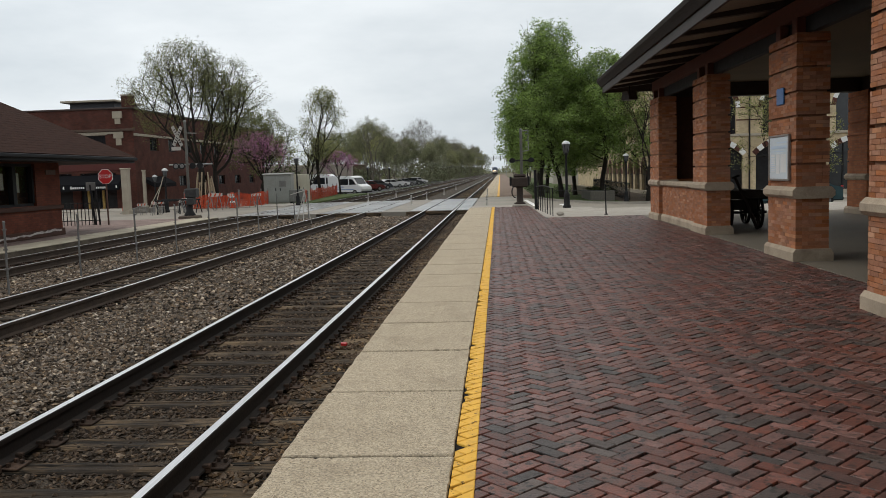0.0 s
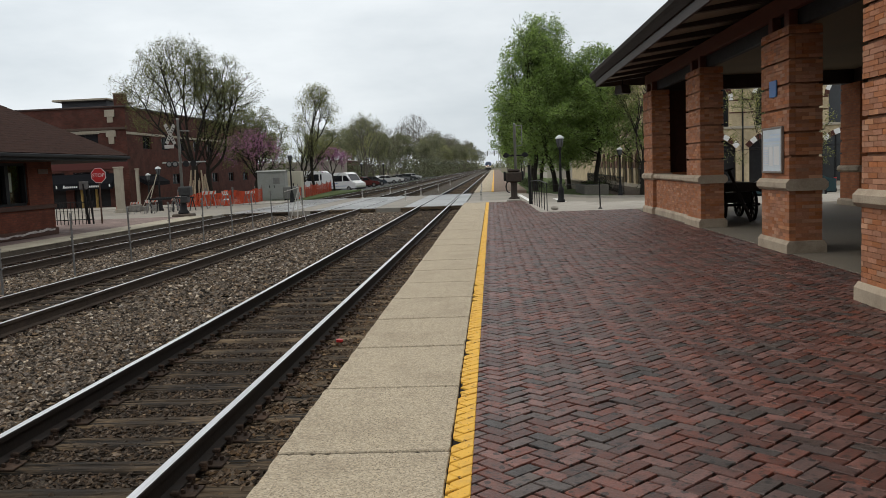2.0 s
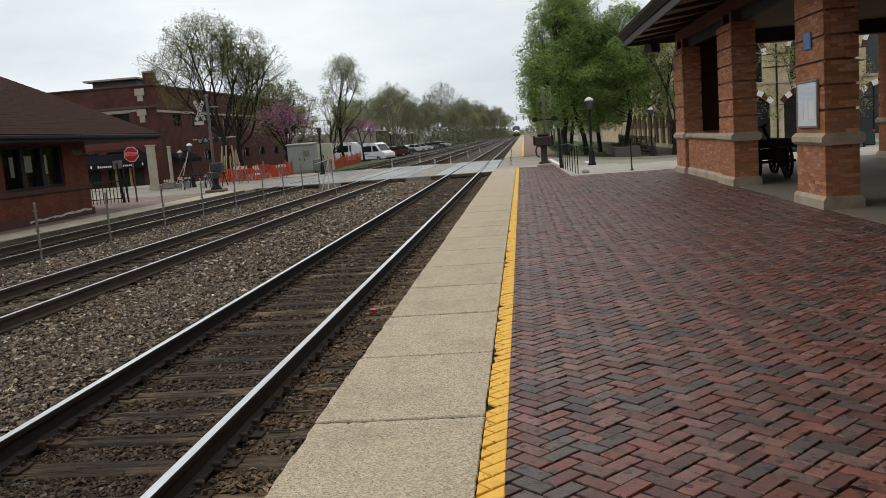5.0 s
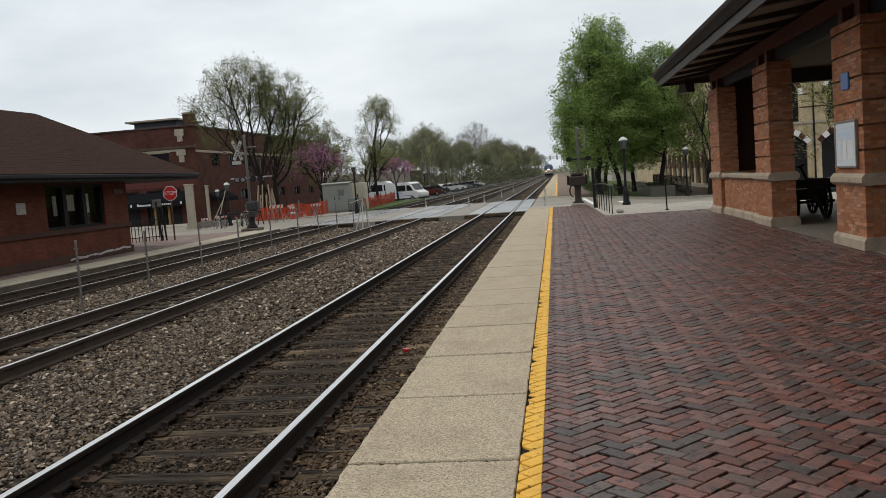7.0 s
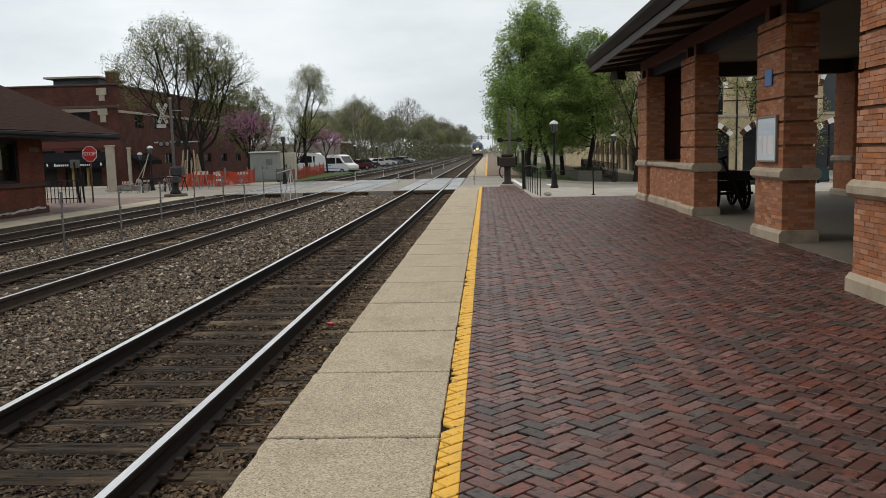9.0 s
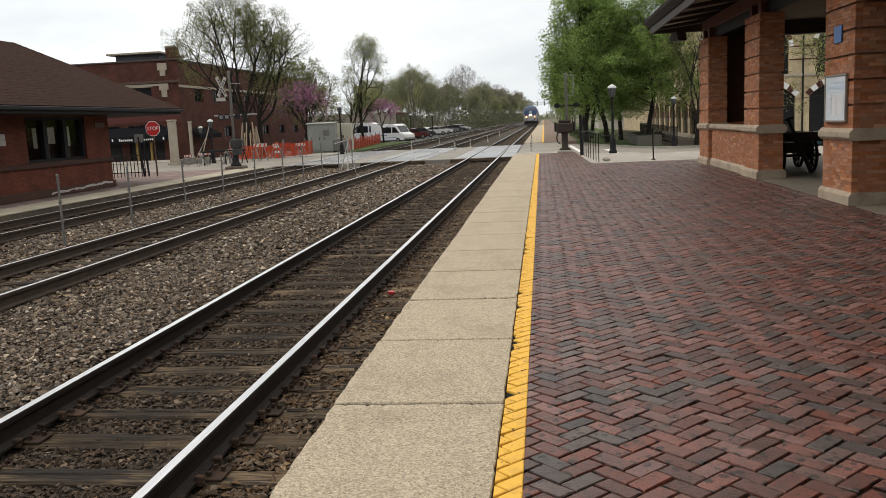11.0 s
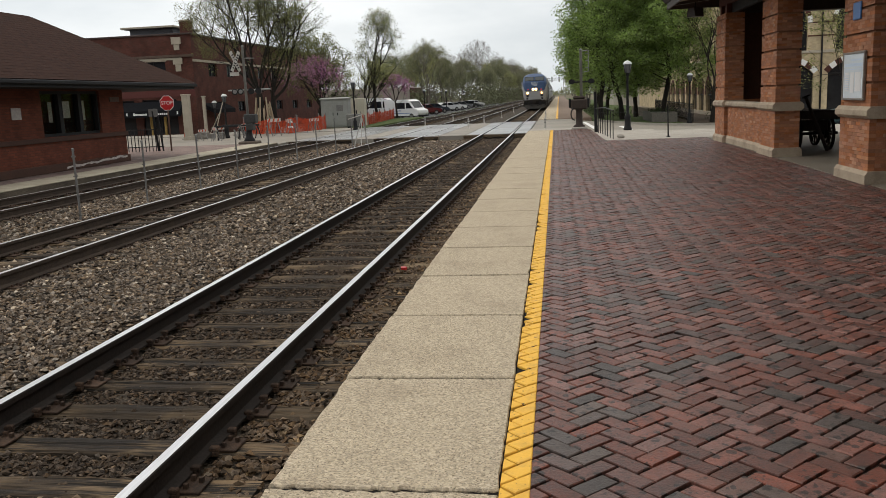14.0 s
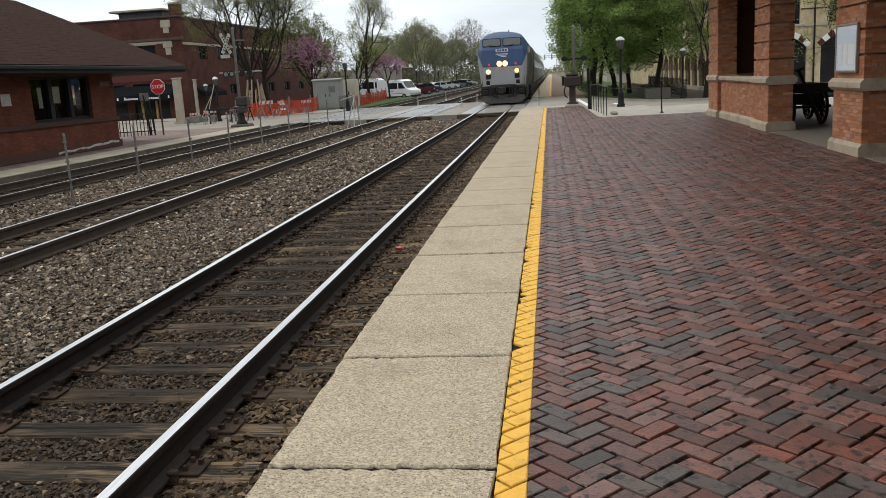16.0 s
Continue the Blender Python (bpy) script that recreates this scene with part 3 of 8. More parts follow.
def ground_sheet():
    """One sheet to the horizon; a hair below every bed and pavement, sinking a little beyond the street."""
    xs = [-2500, -600, -200, -90, -60, -40, -28, -20, -14, -12.6, -1, 0, 2.4, 8, 14, 30, 60, 200, 600, 2500]
    ys = [-600, -120, -40, -10, 20, 34, 60, 64, 75, 90, 110, 160, 250, 500, 1000, 2500]
    def h(x, y):
        z = -0.62
        if x < -12.6 and y > 75:
            z = -0.72
        if x > 2 and y > 30:
            z = -1.1
        if x < -60 or x > 60 or y > 500:
            z = -1.1
        return z
    verts = [(x, y, h(x, y)) for y in ys for x in xs]
    w = len(xs)
    faces = [(j * w + i, j * w + i + 1, (j + 1) * w + i + 1, (j + 1) * w + i) for j in range(len(ys) - 1) for i in range(w - 1)]
    return tagged(raw("ground", verts, faces, M_SOIL), "bare earth and thin grass round the railway", "", "", "structure")


ground_sheet()
# ballast bed under the three tracks, to the distance
bm = bmesh.new()
box(bm, -12.44, -15, -0.61, -1.0, ROAD_NEAR, -0.465)
box(bm, -13.4, ROAD_FAR, -0.61, -0.92, 900, -0.465)
structure("ballast_bed", bm, M_BED, "grey crushed stone bed under the railway tracks")

# the street that crosses the tracks
bm = bmesh.new()
box(bm, -90, 42.0, -0.6, FAR_EDGE, 56.5, -0.27)
box(bm, FAR_EDGE, ROAD_NEAR, -0.6, FAR_EDGE + 0.15, ROAD_FAR, -0.262)
box(bm, -0.9, ROAD_NEAR, -0.6, 1.7, 60, -0.14)
structure("road", bm, M_ROAD, "pale worn street crossing the railway at grade")
sheet_mesh("road_falling", (1.702, 2.6, 4.2, 6.4, 8.5, 10.5, 12.5, 14.2, 90), (36.2, 40, 45, 50, 56), road_fall, -0.95, M_ROAD, "pale worn street falling away from the railway")
# parking and parkway beyond the street
bm = bmesh.new()
box(bm, -60, 78, -0.7, -18.9, 92, -0.615)
box(bm, -60, 92, -0.7, -14.42, 260, -0.615)
structure("parking_lot", bm, M_ASPHALT, "dark asphalt car park beside the tracks")
bm = bmesh.new()
prism(bm, [(-13.5, -0.3), (-13.5, -0.61), (-18.9, -0.61), (-18.9, -0.45), (-17, -0.32)], "y", 61, 92)
prism(bm, [(-13.4, -0.4), (-13.4, -0.61), (-14.4, -0.61), (-14.2, -0.5)], "y", 92, 500)
structure("verge", bm, M_GRASS, "mown grass strip between railway and car park")
bm = bmesh.new()
box(bm, -60, 56.5, -0.6, -13.5, 61, -0.22, 0.02)
box(bm, -60, 61, -0.62, -19.0, 78, -0.42, 0.02)
structure("pavement_far", bm, M_CONCRETE_PLAIN, "pale concrete pavement under construction")

# far platform: a concrete edge with brick paving behind it
bm = bmesh.new()
y = -15.0
while y < 42.0:
    # cast lengths, their worn front edges not quite in line
    end = min(42.0, y + 2.85)
    box(bm, FAR_EDGE - 1.2, y + 0.006, -0.035 + FAR_Z, FAR_EDGE + 0.012 * math.sin(3.1 * y), end - 0.006, FAR_Z, 0.012)
    y = end
structure("far_platform_edge", bm, M_FAR_STRIP, "weathered concrete edge of the opposite platform")
bm = bmesh.new()
box(bm, FAR_EDGE - 1.2, -15, -0.7, FAR_EDGE - 0.012, 42.0, FAR_Z - 0.037)
structure("far_platform_face", bm, mat("stained_platform_face", (0.15, 0.125, 0.095), (0.07, 0.058, 0.045), rough=0.95, scale=1.6, fine=30, contrast=0.6, bump=0.6, stain=(0.04, 0.034, 0.028), stain_amount=0.8, stain_scale=1.5), "dark stained face of the opposite platform")
bm = bmesh.new()
box(bm, -60, -15, -0.6, FAR_EDGE - 1.203, 42.0, FAR_Z - 0.01)
structure("far_platform", bm, brick_wall_mat("far_brick_paving", (0.23, 0.172, 0.155), (0.175, 0.128, 0.115), (0.14, 0.115, 0.103), 0.2, 0.1), "brick-paved opposite platform")

# near platform: bed below the pavers, concrete apron at the building
bm = bmesh.new()
prism(bm, [(0.0, -6), (9.9, -6), (9.9, 30.6), (1.86, 30.6), (1.7, 40.0), (0.0, 40.0)], "z", -0.6, -0.017)
structure("platform", bm, M_JOINT, "sand bed of the brick-paved platform")
bm = bmesh.new()
prism(bm, [(1.89, 30.6), (16, 30.6), (16, 36.2), (1.72, 36.2)], "z", -0.6, -0.008)
box(bm, 1.7, 36.2, -0.6, 4.2, 38.4, -0.03, 0.02)
box(bm, -0.99, 40.0, -0.6, 1.7, 43.2, -0.06)
structure("pavement", bm, M_CONCRETE_PLAIN, "pale concrete pavement at the end of the platform")
bm = bmesh.new()
box(bm, 5.02, 9.0, -0.3, 16.5, 30.55, 0.004, 0.004)
structure("floor", bm, mat("dark_shelter_concrete", (0.195, 0.168, 0.13), (0.13, 0.113, 0.09), rough=0.7, scale=1.2, fine=50, bump=0.2, stain=(0.13, 0.11, 0.085), stain_amount=0.6, stain_scale=0.6), "smooth grey concrete floor of the open shelter")
sheet_mesh("lawn", (2.62, 3.4, 4.2, 5.3, 6.4, 8.5, 10.6), (56.15, 70, 100, 300), lambda x, y: road_fall(x, 56) + 0.10, -1.0, M_GRASS, "green lawn beside the platform beyond the street")


def bend(ob):
    """Beyond the street the line swings a little towards the platform."""
    for v in ob.data.vertices:
        if v.co.y > 50:
            v.co.x += 0.0035 * (v.co.y - 50)
    return ob


# the platform goes on beyond the street
bm = bmesh.new()
box(bm, EDGE, 60, -0.6, 0.2, 420, -0.1, 0.02)
bend(structure("platform_edge_beyond", bm, M_CONCRETE, "concrete edge of the platform beyond the street"))
bm = bmesh.new()
box(bm, 0.36, 60, -0.6, 2.6, 420, -0.1)
bend(structure("platform_beyond", bm, brick_wall_mat("beyond_brick_paving", (0.36, 0.25, 0.19), (0.29, 0.2, 0.155), (0.2, 0.15, 0.12), 0.2, 0.1), "brick-paved platform beyond the street"))
bm = bmesh.new()
box(bm, 0.2, 60, -0.6, 0.36, 420, -0.096)
bend(structure("line_beyond", bm, M_YELLOW, "yellow safety line on the far platform"))


def rail_profile(cx):
    """Outline of a rail, foot, web and head, round a centre line."""
    half = [(0.07, -0.18), (0.07, -0.165), (0.012, -0.145), (0.010, -0.05), (0.035, -0.04), (0.036, -0.006), (0.03, 0.0)]
    return [(cx + x, RAIL + z) for x, z in half] + [(cx - x, RAIL + z) for x, z in reversed(half)]


M_RAIL_BROWN = mat("brown_rusty_rail_web", (0.075, 0.055, 0.042), (0.038, 0.029, 0.023), rough=0.85, metal=0.0, scale=6, fine=50, bump=0.3)


def rail(cx, track):
    bm = bmesh.new()
    prism(bm, rail_profile(cx), "y", -12, 50)
    prism(bm, rail_profile(cx), "y", 50, 900)
    ob = bend(part("rail", bm, [M_RAIL if cx > -4 else M_RAIL_BROWN, M_RAIL_TOP], track))
    for p in ob.data.polygons:
        if p.normal.z > 0.5 and p.center.z > RAIL - 0.002:
            p.material_index = 1
    return ob


track_things = []
for c in TRACKS:
    tr = thing("railway_track", "railway track of polished steel rails on weathered wooden ties", "track", group="railway tracks")
    rail(c + GAUGE / 2, tr), rail(c - GAUGE / 2, tr)
    track_things.append(tr)


# ---- the open station shelter: brick piers, dwarf wall, deep eaves ----
PIER_X, PIER_W, PIER_L = 5.0, 0.52, 1.36
PIER_TOP = 3.6
COURSE, BRICK_L, GAP = 0.0575, 0.205, 0.006
GROOVE = 0.034                            # open joint after every sixth course


def pier_core(bm, x0, y0, x1, y1, z0, z1, inset=0.03):
    box(bm, x0 + inset, y0 + inset, z0, x1 - inset, y1 - inset, z1)


BRICK_MESHES = {}


def brick_data(length, depth, flip):
    """Mesh data of one pier brick, shared by all alike: outer face towards -x (flip 0) or -y (flip 1)."""
    key = (round(length, 3), round(depth, 3), flip)
    if key not in BRICK_MESHES:
        bm = bmesh.new()
        h = COURSE - GAP
        if flip == 0:
            box(bm, 0, 0, 0, depth, length, h)
        else:
            box(bm, 0, 0, 0, length, depth, h)
        BRICK_MESHES[key] = mesh_of("brick", bm, M_PIER_BRICK)
    return BRICK_MESHES[key]


def brick_spans(a, b, shift):
    """Lengths of the bricks of one course between a and b."""
    out, p = [], a
    first = True
    while p < b - 0.01:
        l = BRICK_L * (0.5 if first and shift else 1.0)
        q = min(b, p + l)
        if b - q < 0.05:
            q = b
        out.append((p, q))
        p, first = q, False
    return out


def course_list(z0, z1):
    """Heights of the courses from z0 to z1; above the cap a deep groove follows every sixth."""
    out, z, k = [], z0, 0
    while z < z1 - 0.03:
        out.append(z)
        z, k = z + COURSE, k + 1
        if z0 > 1.1 and k % 6 == 0:
            z += GROOVE
    return out


PIECES = []   # (parent, verts of the joined rest) for the bricks laid last


def pier(name, label, x0, y0, x1, y1, top=PIER_TOP, laid=True):
    """Plinth, lower shaft, stone cap and banded upper shaft."""
    t = thing(name, label, "pier", group="brick piers of the shelter")
    bm = bmesh.new()
    prism(bm, [(x0 - 0.055, 0), (x1 + 0.055, 0), (x1 + 0.055, 0.14), (x1 + 0.01, 0.2), (x0 - 0.01, 0.2), (x0 - 0.055, 0.14)], "y", y0 - 0.05, y1 + 0.05)
    part("plinth", bm, M_LIMESTONE, t, "weathered limestone plinth")
    bm = bmesh.new()
    prism(bm, [(x0 - 0.02, 1.0), (x1 + 0.02, 1.0), (x1 + 0.07, 1.05), (x1 + 0.07, 1.13), (x1 + 0.01, 1.19), (x0 - 0.01, 1.19), (x0 - 0.07, 1.13), (x0 - 0.07, 1.05)], "y", y0 - 0.06, y1 + 0.06)
    part("cap", bm, M_LIMESTONE, t, "weathered limestone sill band")
    core = M_MORTAR if laid else M_ORANGE_BRICK
    words = "brown mortar core" if laid else "orange brickwork"
    for a, b, inset in [(0.2, 1.0, 0.009), (1.19, top, 0.04)] + [(1.19 + k * (6 * COURSE + GROOVE), min(top, 1.19 + k * (6 * COURSE + GROOVE) + 6 * COURSE - GAP), 0.009) for k in range(int((top - 1.24) / (6 * COURSE + GROOVE)) + 1)]:
        bm = bmesh.new()
        pier_core(bm, x0, y0, x1, y1, a, b, inset)
        part("core" if inset > 0.03 or a < 1 else "band", bm, core, t, words)
    if not laid:
        return t
    PIECES.append((t, x0, y0, x1, y1, 0.2, 1.0))
    PIECES.append((t, x0, y0, x1, y1, 1.19, top))
    return t


PIER_LABEL = "orange brick pier with stone plinth, cap band and recessed courses"
for k in range(3):
    y0 = 16.12 + 5.67 * k
    pier("brick_pier", PIER_LABEL, PIER_X, y0, PIER_X + PIER_W, y0 + PIER_L)
    pier("brick_pier", "orange brick pier on the street side of the shelter", 10.9, y0, 10.9 + PIER_W, y0 + PIER_L, laid=False)
# corner return behind the last pier, and the stouter pier of the station house
bm = bmesh.new()
box(bm, PIER_X + PIER_W + 0.08, 28.0, 1.19, 6.75, 28.2, 3.6)
t = thing("timber_screen", "dark brown boarded timber screen beside the corner pier", "screen")
part("boarding", bm, mat("dark_brown_boarding", (0.085, 0.038, 0.026), (0.05, 0.024, 0.017), rough=0.8, bump=0.2), t)
bm = bmesh.new()
box(bm, PIER_X + PIER_W + 0.08, 27.95, 0.004, 6.75, 28.25, 1.19)
part("base", bm, M_ORANGE_BRICK, t)
pier("brick_pier", "stout orange brick pier of the station house", 4.17, 9.55, 5.2, 11.55, 4.4)

# dwarf wall between the last two piers
dwarf = thing("dwarf_wall", "low orange brick wall with a limestone sill between two piers", "wall")
wy0, wy1 = 16.12 + 5.67 + PIER_L + 0.06, 16.12 + 5.67 * 2 - 0.06
bm = bmesh.new()
prism(bm, [(5.04, 0), (5.5, 0), (5.5, 0.2), (5.08, 0.2), (5.04, 0.14)], "y", wy0, wy1)
part("plinth", bm, M_LIMESTONE, dwarf)
bm = bmesh.new()
prism(bm, [(5.05, 1.02), (5.5, 1.02), (5.5, 1.15), (5.04, 1.16), (5.01, 1.12), (5.01, 1.06)], "y", wy0, wy1)
part("sill", bm, M_LIMESTONE, dwarf)
bm = bmesh.new()
box(bm, 5.104, wy0, 0.2, 5.46, wy1, 1.02)
part("core", bm, M_MORTAR, dwarf)
PIECES.append((dwarf, 5.09, wy0, 5.47, wy1, 0.2, 1.02))

# roof: beams, rafters, soffit, fascia, gutter
roof = thing("shelter_roof", "dark hipped shelter roof with deep eaves and exposed rafters", "roof")
Y_END = 29.85
bm = bmesh.new()
box(bm, 5.1, 11.6, 3.86, 5.42, 29.0, 4.16, 0.01)
part("beam", bm, M_BEAM, roof, "red-brown timber wall plate")
bm = bmesh.new()
box(bm, 5.2, 11.6, 3.6, 5.32, 28.7, 3.857)
part("beam", bm, M_BLACK, roof, "dark steel beam under the plate")
bm = bmesh.new()
box(bm, 11.0, 11.6, 3.45, 11.4, 29.0, 4.1, 0.01)
part("beam", bm, M_ROOF_DARK, roof)
bm = bmesh.new()
box(bm, 5.42, 28.1, 3.6, 11.0, 28.5, 4.1, 0.01)
part("beam", bm, M_ROOF_DARK, roof)
for k in range(3):
    for dy in (0.18, PIER_L - 0.4):
        bm = bmesh.new()
        y0 = 16.12 + 5.67 * k + dy
        box(bm, 5.06, y0, PIER_TOP, 5.4, y0 + 0.22, 3.86, 0.01)
        part("bracket", bm, M_BEAM, roof)
# rafters: tails out to the fascia
y = 12.0
while y < Y_END - 0.3:
    bm = bmesh.new()
    prism(bm, [(3.751, 4.02), (5.1, 4.165), (5.42, 4.165), (5.42, 4.5), (3.751, 4.16)], "y", y, y + 0.16)
    part("rafter", bm, M_ROOF_DARK, roof)
    y += 1.72
bm = bmesh.new()
prism(bm, [(3.76, 4.09), (5.6, 4.36), (5.6, 4.41), (3.76, 4.14)], "y", -14.0, Y_END)
part("soffit", bm, M_SOFFIT, roof, "tan soffit boards between rafters")
bm = bmesh.new()
prism(bm, [(3.7, 3.97), (3.75, 3.97), (3.75, 4.24), (3.7, 4.24)], "y", -14.0, Y_END)
part("fascia", bm, M_ROOF_DARK, roof, "dark brown fascia board")
bm = bmesh.new()
prism(bm, [(3.70, 4.16), (3.70, 4.40), (3.54, 4.41), (3.52, 4.38), (3.54, 4.31), (3.60, 4.24), (3.66, 4.16)], "y", -14.0, Y_END + 0.14)
part("gutter", bm, M_GUTTER, roof, "grey-brown metal gutter")
bm = bmesh.new()
box(bm, 3.75, Y_END - 0.05, 3.97, 12.4, Y_END, 4.24)
part("fascia", bm, M_ROOF_DARK, roof)
bm = bmesh.new()
prism(bm, [(3.6, 4.40), (8.05, 6.6), (12.5, 4.40), (12.5, 4.3), (8.05, 6.45), (3.6, 4.3)], "y", -14.0, 24.0)
v = [bm.verts.new(p) for p in ((3.6, 24.0, 4.4), (8.05, 24.0, 6.6), (12.5, 24.0, 4.4), (12.5, Y_END, 4.4), (3.6, Y_END, 4.4))]
bm.faces.new((v[0], v[1], v[4])), bm.faces.new((v[1], v[2], v[3])), bm.faces.new((v[1], v[3], v[4]))
part("roofing", bm, M_SHINGLE, roof, "brown shingle roofing")
bm = bmesh.new()
box(bm, 5.43, 11.6, 4.0, 11.0, 28.1, 4.06)
tagged(part("ceiling", bm, M_CEILING), "tan plaster ceiling of the shelter", "", "", "structure")
# the station house goes on behind the camera
bm = bmesh.new()
box(bm, 4.6, -14.0, 0, 12, 9.5, 4.29)
structure("wall_station_house", bm, M_HUT_BRICK, "brick wall of the station house")


# ---- the depot across the tracks ----
HX, HY1, HY0 = -15.4, 31.7, 10.0
ENDS = ((-18.35, -18.0, 1.3, 2.05), (-17.85, -17.3, 1.45, 2.05), (-17.08, -16.72, 1.35, 2.05))


M_BLIND = plain_cloth("added_bright_blind", (0.9, 0.89, 0.86), 0.85)


def depot():
    d = thing("depot", "dark red brick depot with a hipped brown shingle roof", "building")
    g = FAR_Z
    wz = (0.90, 2.32)          # window band
    wins = ((26.7, 30.1), (15.5, 19.0))
    bm = bmesh.new()
    y = HY0
    for a, b in sorted(wins):
        box(bm, HX - 0.35, y, g, HX, a, 2.45)
        box(bm, HX - 0.35, a, g, HX, b, wz[0])
        box(bm, HX - 0.35, a, wz[1], HX, b, 2.45)
        y = b
    box(bm, HX - 0.35, y, g, HX, HY1, 2.45)
    opening_wall(bm, "x", HY1 - 0.35, 0.35, HX - 5.6, HX - 0.352, g, 2.45, ENDS)
    box(bm, HX - 5.6, HY0, g, HX - 0.352, HY0 + 0.35, 2.45)
    # the street side has windows too, through which the street shows
    for a, b in ((HY0 + 0.36, 25.5), (31.0, HY1 - 0.36)):
        box(bm, HX - 5.95, a, g, HX - 5.6, b, 2.45)
    box(bm, HX - 5.95, 25.5, g, HX - 5.6, 31.0, 0.9)
    bmesh.ops.remove_doubles(bm, verts=bm.verts[:], dist=1e-4)
    part("wall", bm, M_HUT_BRICK, d)
    # translucent blinds added so that the panes in front look bright
    for a, b, u, v in ENDS:
        bm = bm_box(a, HY1 - 0.05, u, b, HY1 - 0.044, v)
        part("blind", bm, M_BLIND, d, "pale blind added to brighten the end window")
    bm = bmesh.new()
    box(bm, HX + 0.003, HY0, g, HX + 0.06, HY1 + 0.06, 0.05, 0.01)
    part("plinth", bm, mat("stained_stone_base", (0.085, 0.045, 0.033), (0.055, 0.032, 0.025), rough=0.9, scale=2, fine=30, bump=0.4), d, "stained stone base course")
    bm = bmesh.new()
    box(bm, HX + 0.003, HY0, 0.74, HX + 0.07, HY1 + 0.05, 0.88, 0.01)
    part("sill_band", bm, mat("dark_stone_band", (0.08, 0.045, 0.035), (0.055, 0.032, 0.026), rough=0.9, scale=2, fine=30, bump=0.3), d, "dark stone sill band")
    # pale crust of salts and old mortar along the foot of the wall
    bm = bmesh.new()
    r = random.Random(8)
    up, down = [], []
    for k in range(25):
        y = 27.6 + 3.9 * k / 24
        mid = -0.12 + 0.11 * k / 24 + 0.015 * math.sin(k)
        up.append((y, mid + 0.03 + r.uniform(0, 0.045))), down.append((y, mid - r.uniform(0.0, 0.035)))
    prism(bm, up + down[::-1], "x", HX + 0.061, HX + 0.068)
    part("salt_crust", bm, mat("white_salt_crust", (0.5, 0.47, 0.45), (0.3, 0.26, 0.24), rough=0.9, scale=8, fine=50, contrast=0.6, bump=0.4), d, "white salt crust at the foot of the wall")
    for a, b in wins:
        bm = bmesh.new()
        n = 3
        box(bm, HX - 0.25, a, wz[1] - 0.09, HX - 0.1, b, wz[1])
        box(bm, HX - 0.25, a, wz[0], HX - 0.1, b, wz[0] + 0.09)
        for i in range(n + 1):
            c = a + (b - a) * i / n
            box(bm, HX - 0.25, max(a, c - 0.1), wz[0] + 0.092, HX - 0.06, min(b, c + 0.1), wz[1] - 0.092)
        w = part("window", bm, M_BLACK, d, "dark timber-framed window")
        for i in range(n):
            p0, p1 = a + (b - a) * i / n + 0.105, a + (b - a) * (i + 1) / n - 0.105
            bm = bm_box(HX - 0.19, p0, wz[0] + 0.095, HX - 0.182, p1, wz[1] - 0.095)
            part("pane", bm, M_GLASS, w).visible_shadow = False
    # eaves and roof
    ex, ey, w, z0, z1, zr = -14.3, 35.4, 4.1, 2.37, 2.6, 5.1
    cx = ex - w
    bm = bmesh.new()
    box(bm, ex - 2 * w, 4.0, z0, ex, ey, z0 + 0.03)
    part("soffit", bm, mat("dark_soffit", (0.05, 0.038, 0.034), (0.035, 0.028, 0.025), rough=0.8), d, "dark boarded soffit")
    bm = bmesh.new()
    box(bm, ex, 4.0, z0, ex + 0.05, ey + 0.05, z1 - 0.06)
    box(bm, ex - 2 * w, ey, z0, ex, ey + 0.05, z1 - 0.06)
    part("fascia", bm, M_BLACK, d, "black fascia board")
    bm = bmesh.new()
    box(bm, ex + 0.051, 4.0, z1 - 0.14, ex + 0.15, ey + 0.15, z1 - 0.02, 0.02)
    part("gutter", bm, M_BLACK, d)
    # shingle courses as thin overlapping steps
    rows = 26
    r = tagged(part("roof", bmesh.new(), M_SHINGLE, d, "brown asphalt shingle roof"), kind="stuff")
    bm = bmesh.new()
    for i in range(rows):
        f0, f1 = i / rows, (i + 1) / rows
        xa, xb = ex + 0.12 - (w + 0.12) * f0, ex + 0.12 - (w + 0.12) * f1
        ya, yb = ey + 0.12 - (w + 0.12) * f0, ey + 0.12 - (w + 0.12) * f1
        za, zb = z1 + (zr - z1) * f0 + 0.006, z1 + (zr - z1) * f1
        q = [bm.verts.new(p) for p in ((xa, 4.0, za), (xa, ya, za), (xb, yb, zb), (xb, 4.0, zb), (xa, 4.0, za - 0.008), (xa, ya, za - 0.008))]
        bm.faces.new((q[0], q[1], q[2], q[3])), bm.faces.new((q[4], q[5], q[1], q[0]))
        xc, xd = 2 * cx - xa, 2 * cx - xb
        q = [bm.verts.new(p) for p in ((xa, ya, za), (xc, ya, za), (xd, yb, zb), (xb, yb, zb), (xa, ya, za - 0.008), (xc, ya, za - 0.008))]
        bm.faces.new((q[0], q[1], q[2], q[3])), bm.faces.new((q[4], q[5], q[1], q[0]))
        q = [bm.verts.new(p) for p in ((xc, ya, za), (xc, 4.0, za), (xd, 4.0, zb), (xd, yb, zb))]
        bm.faces.new(q)
    bm.to_mesh(r.data)
    bm.free()
    # notice and vent on the wall
    bm = bm_box(HX + 0.002, 25.2, 1.48, HX + 0.02, 25.65, 1.82, 0.004)
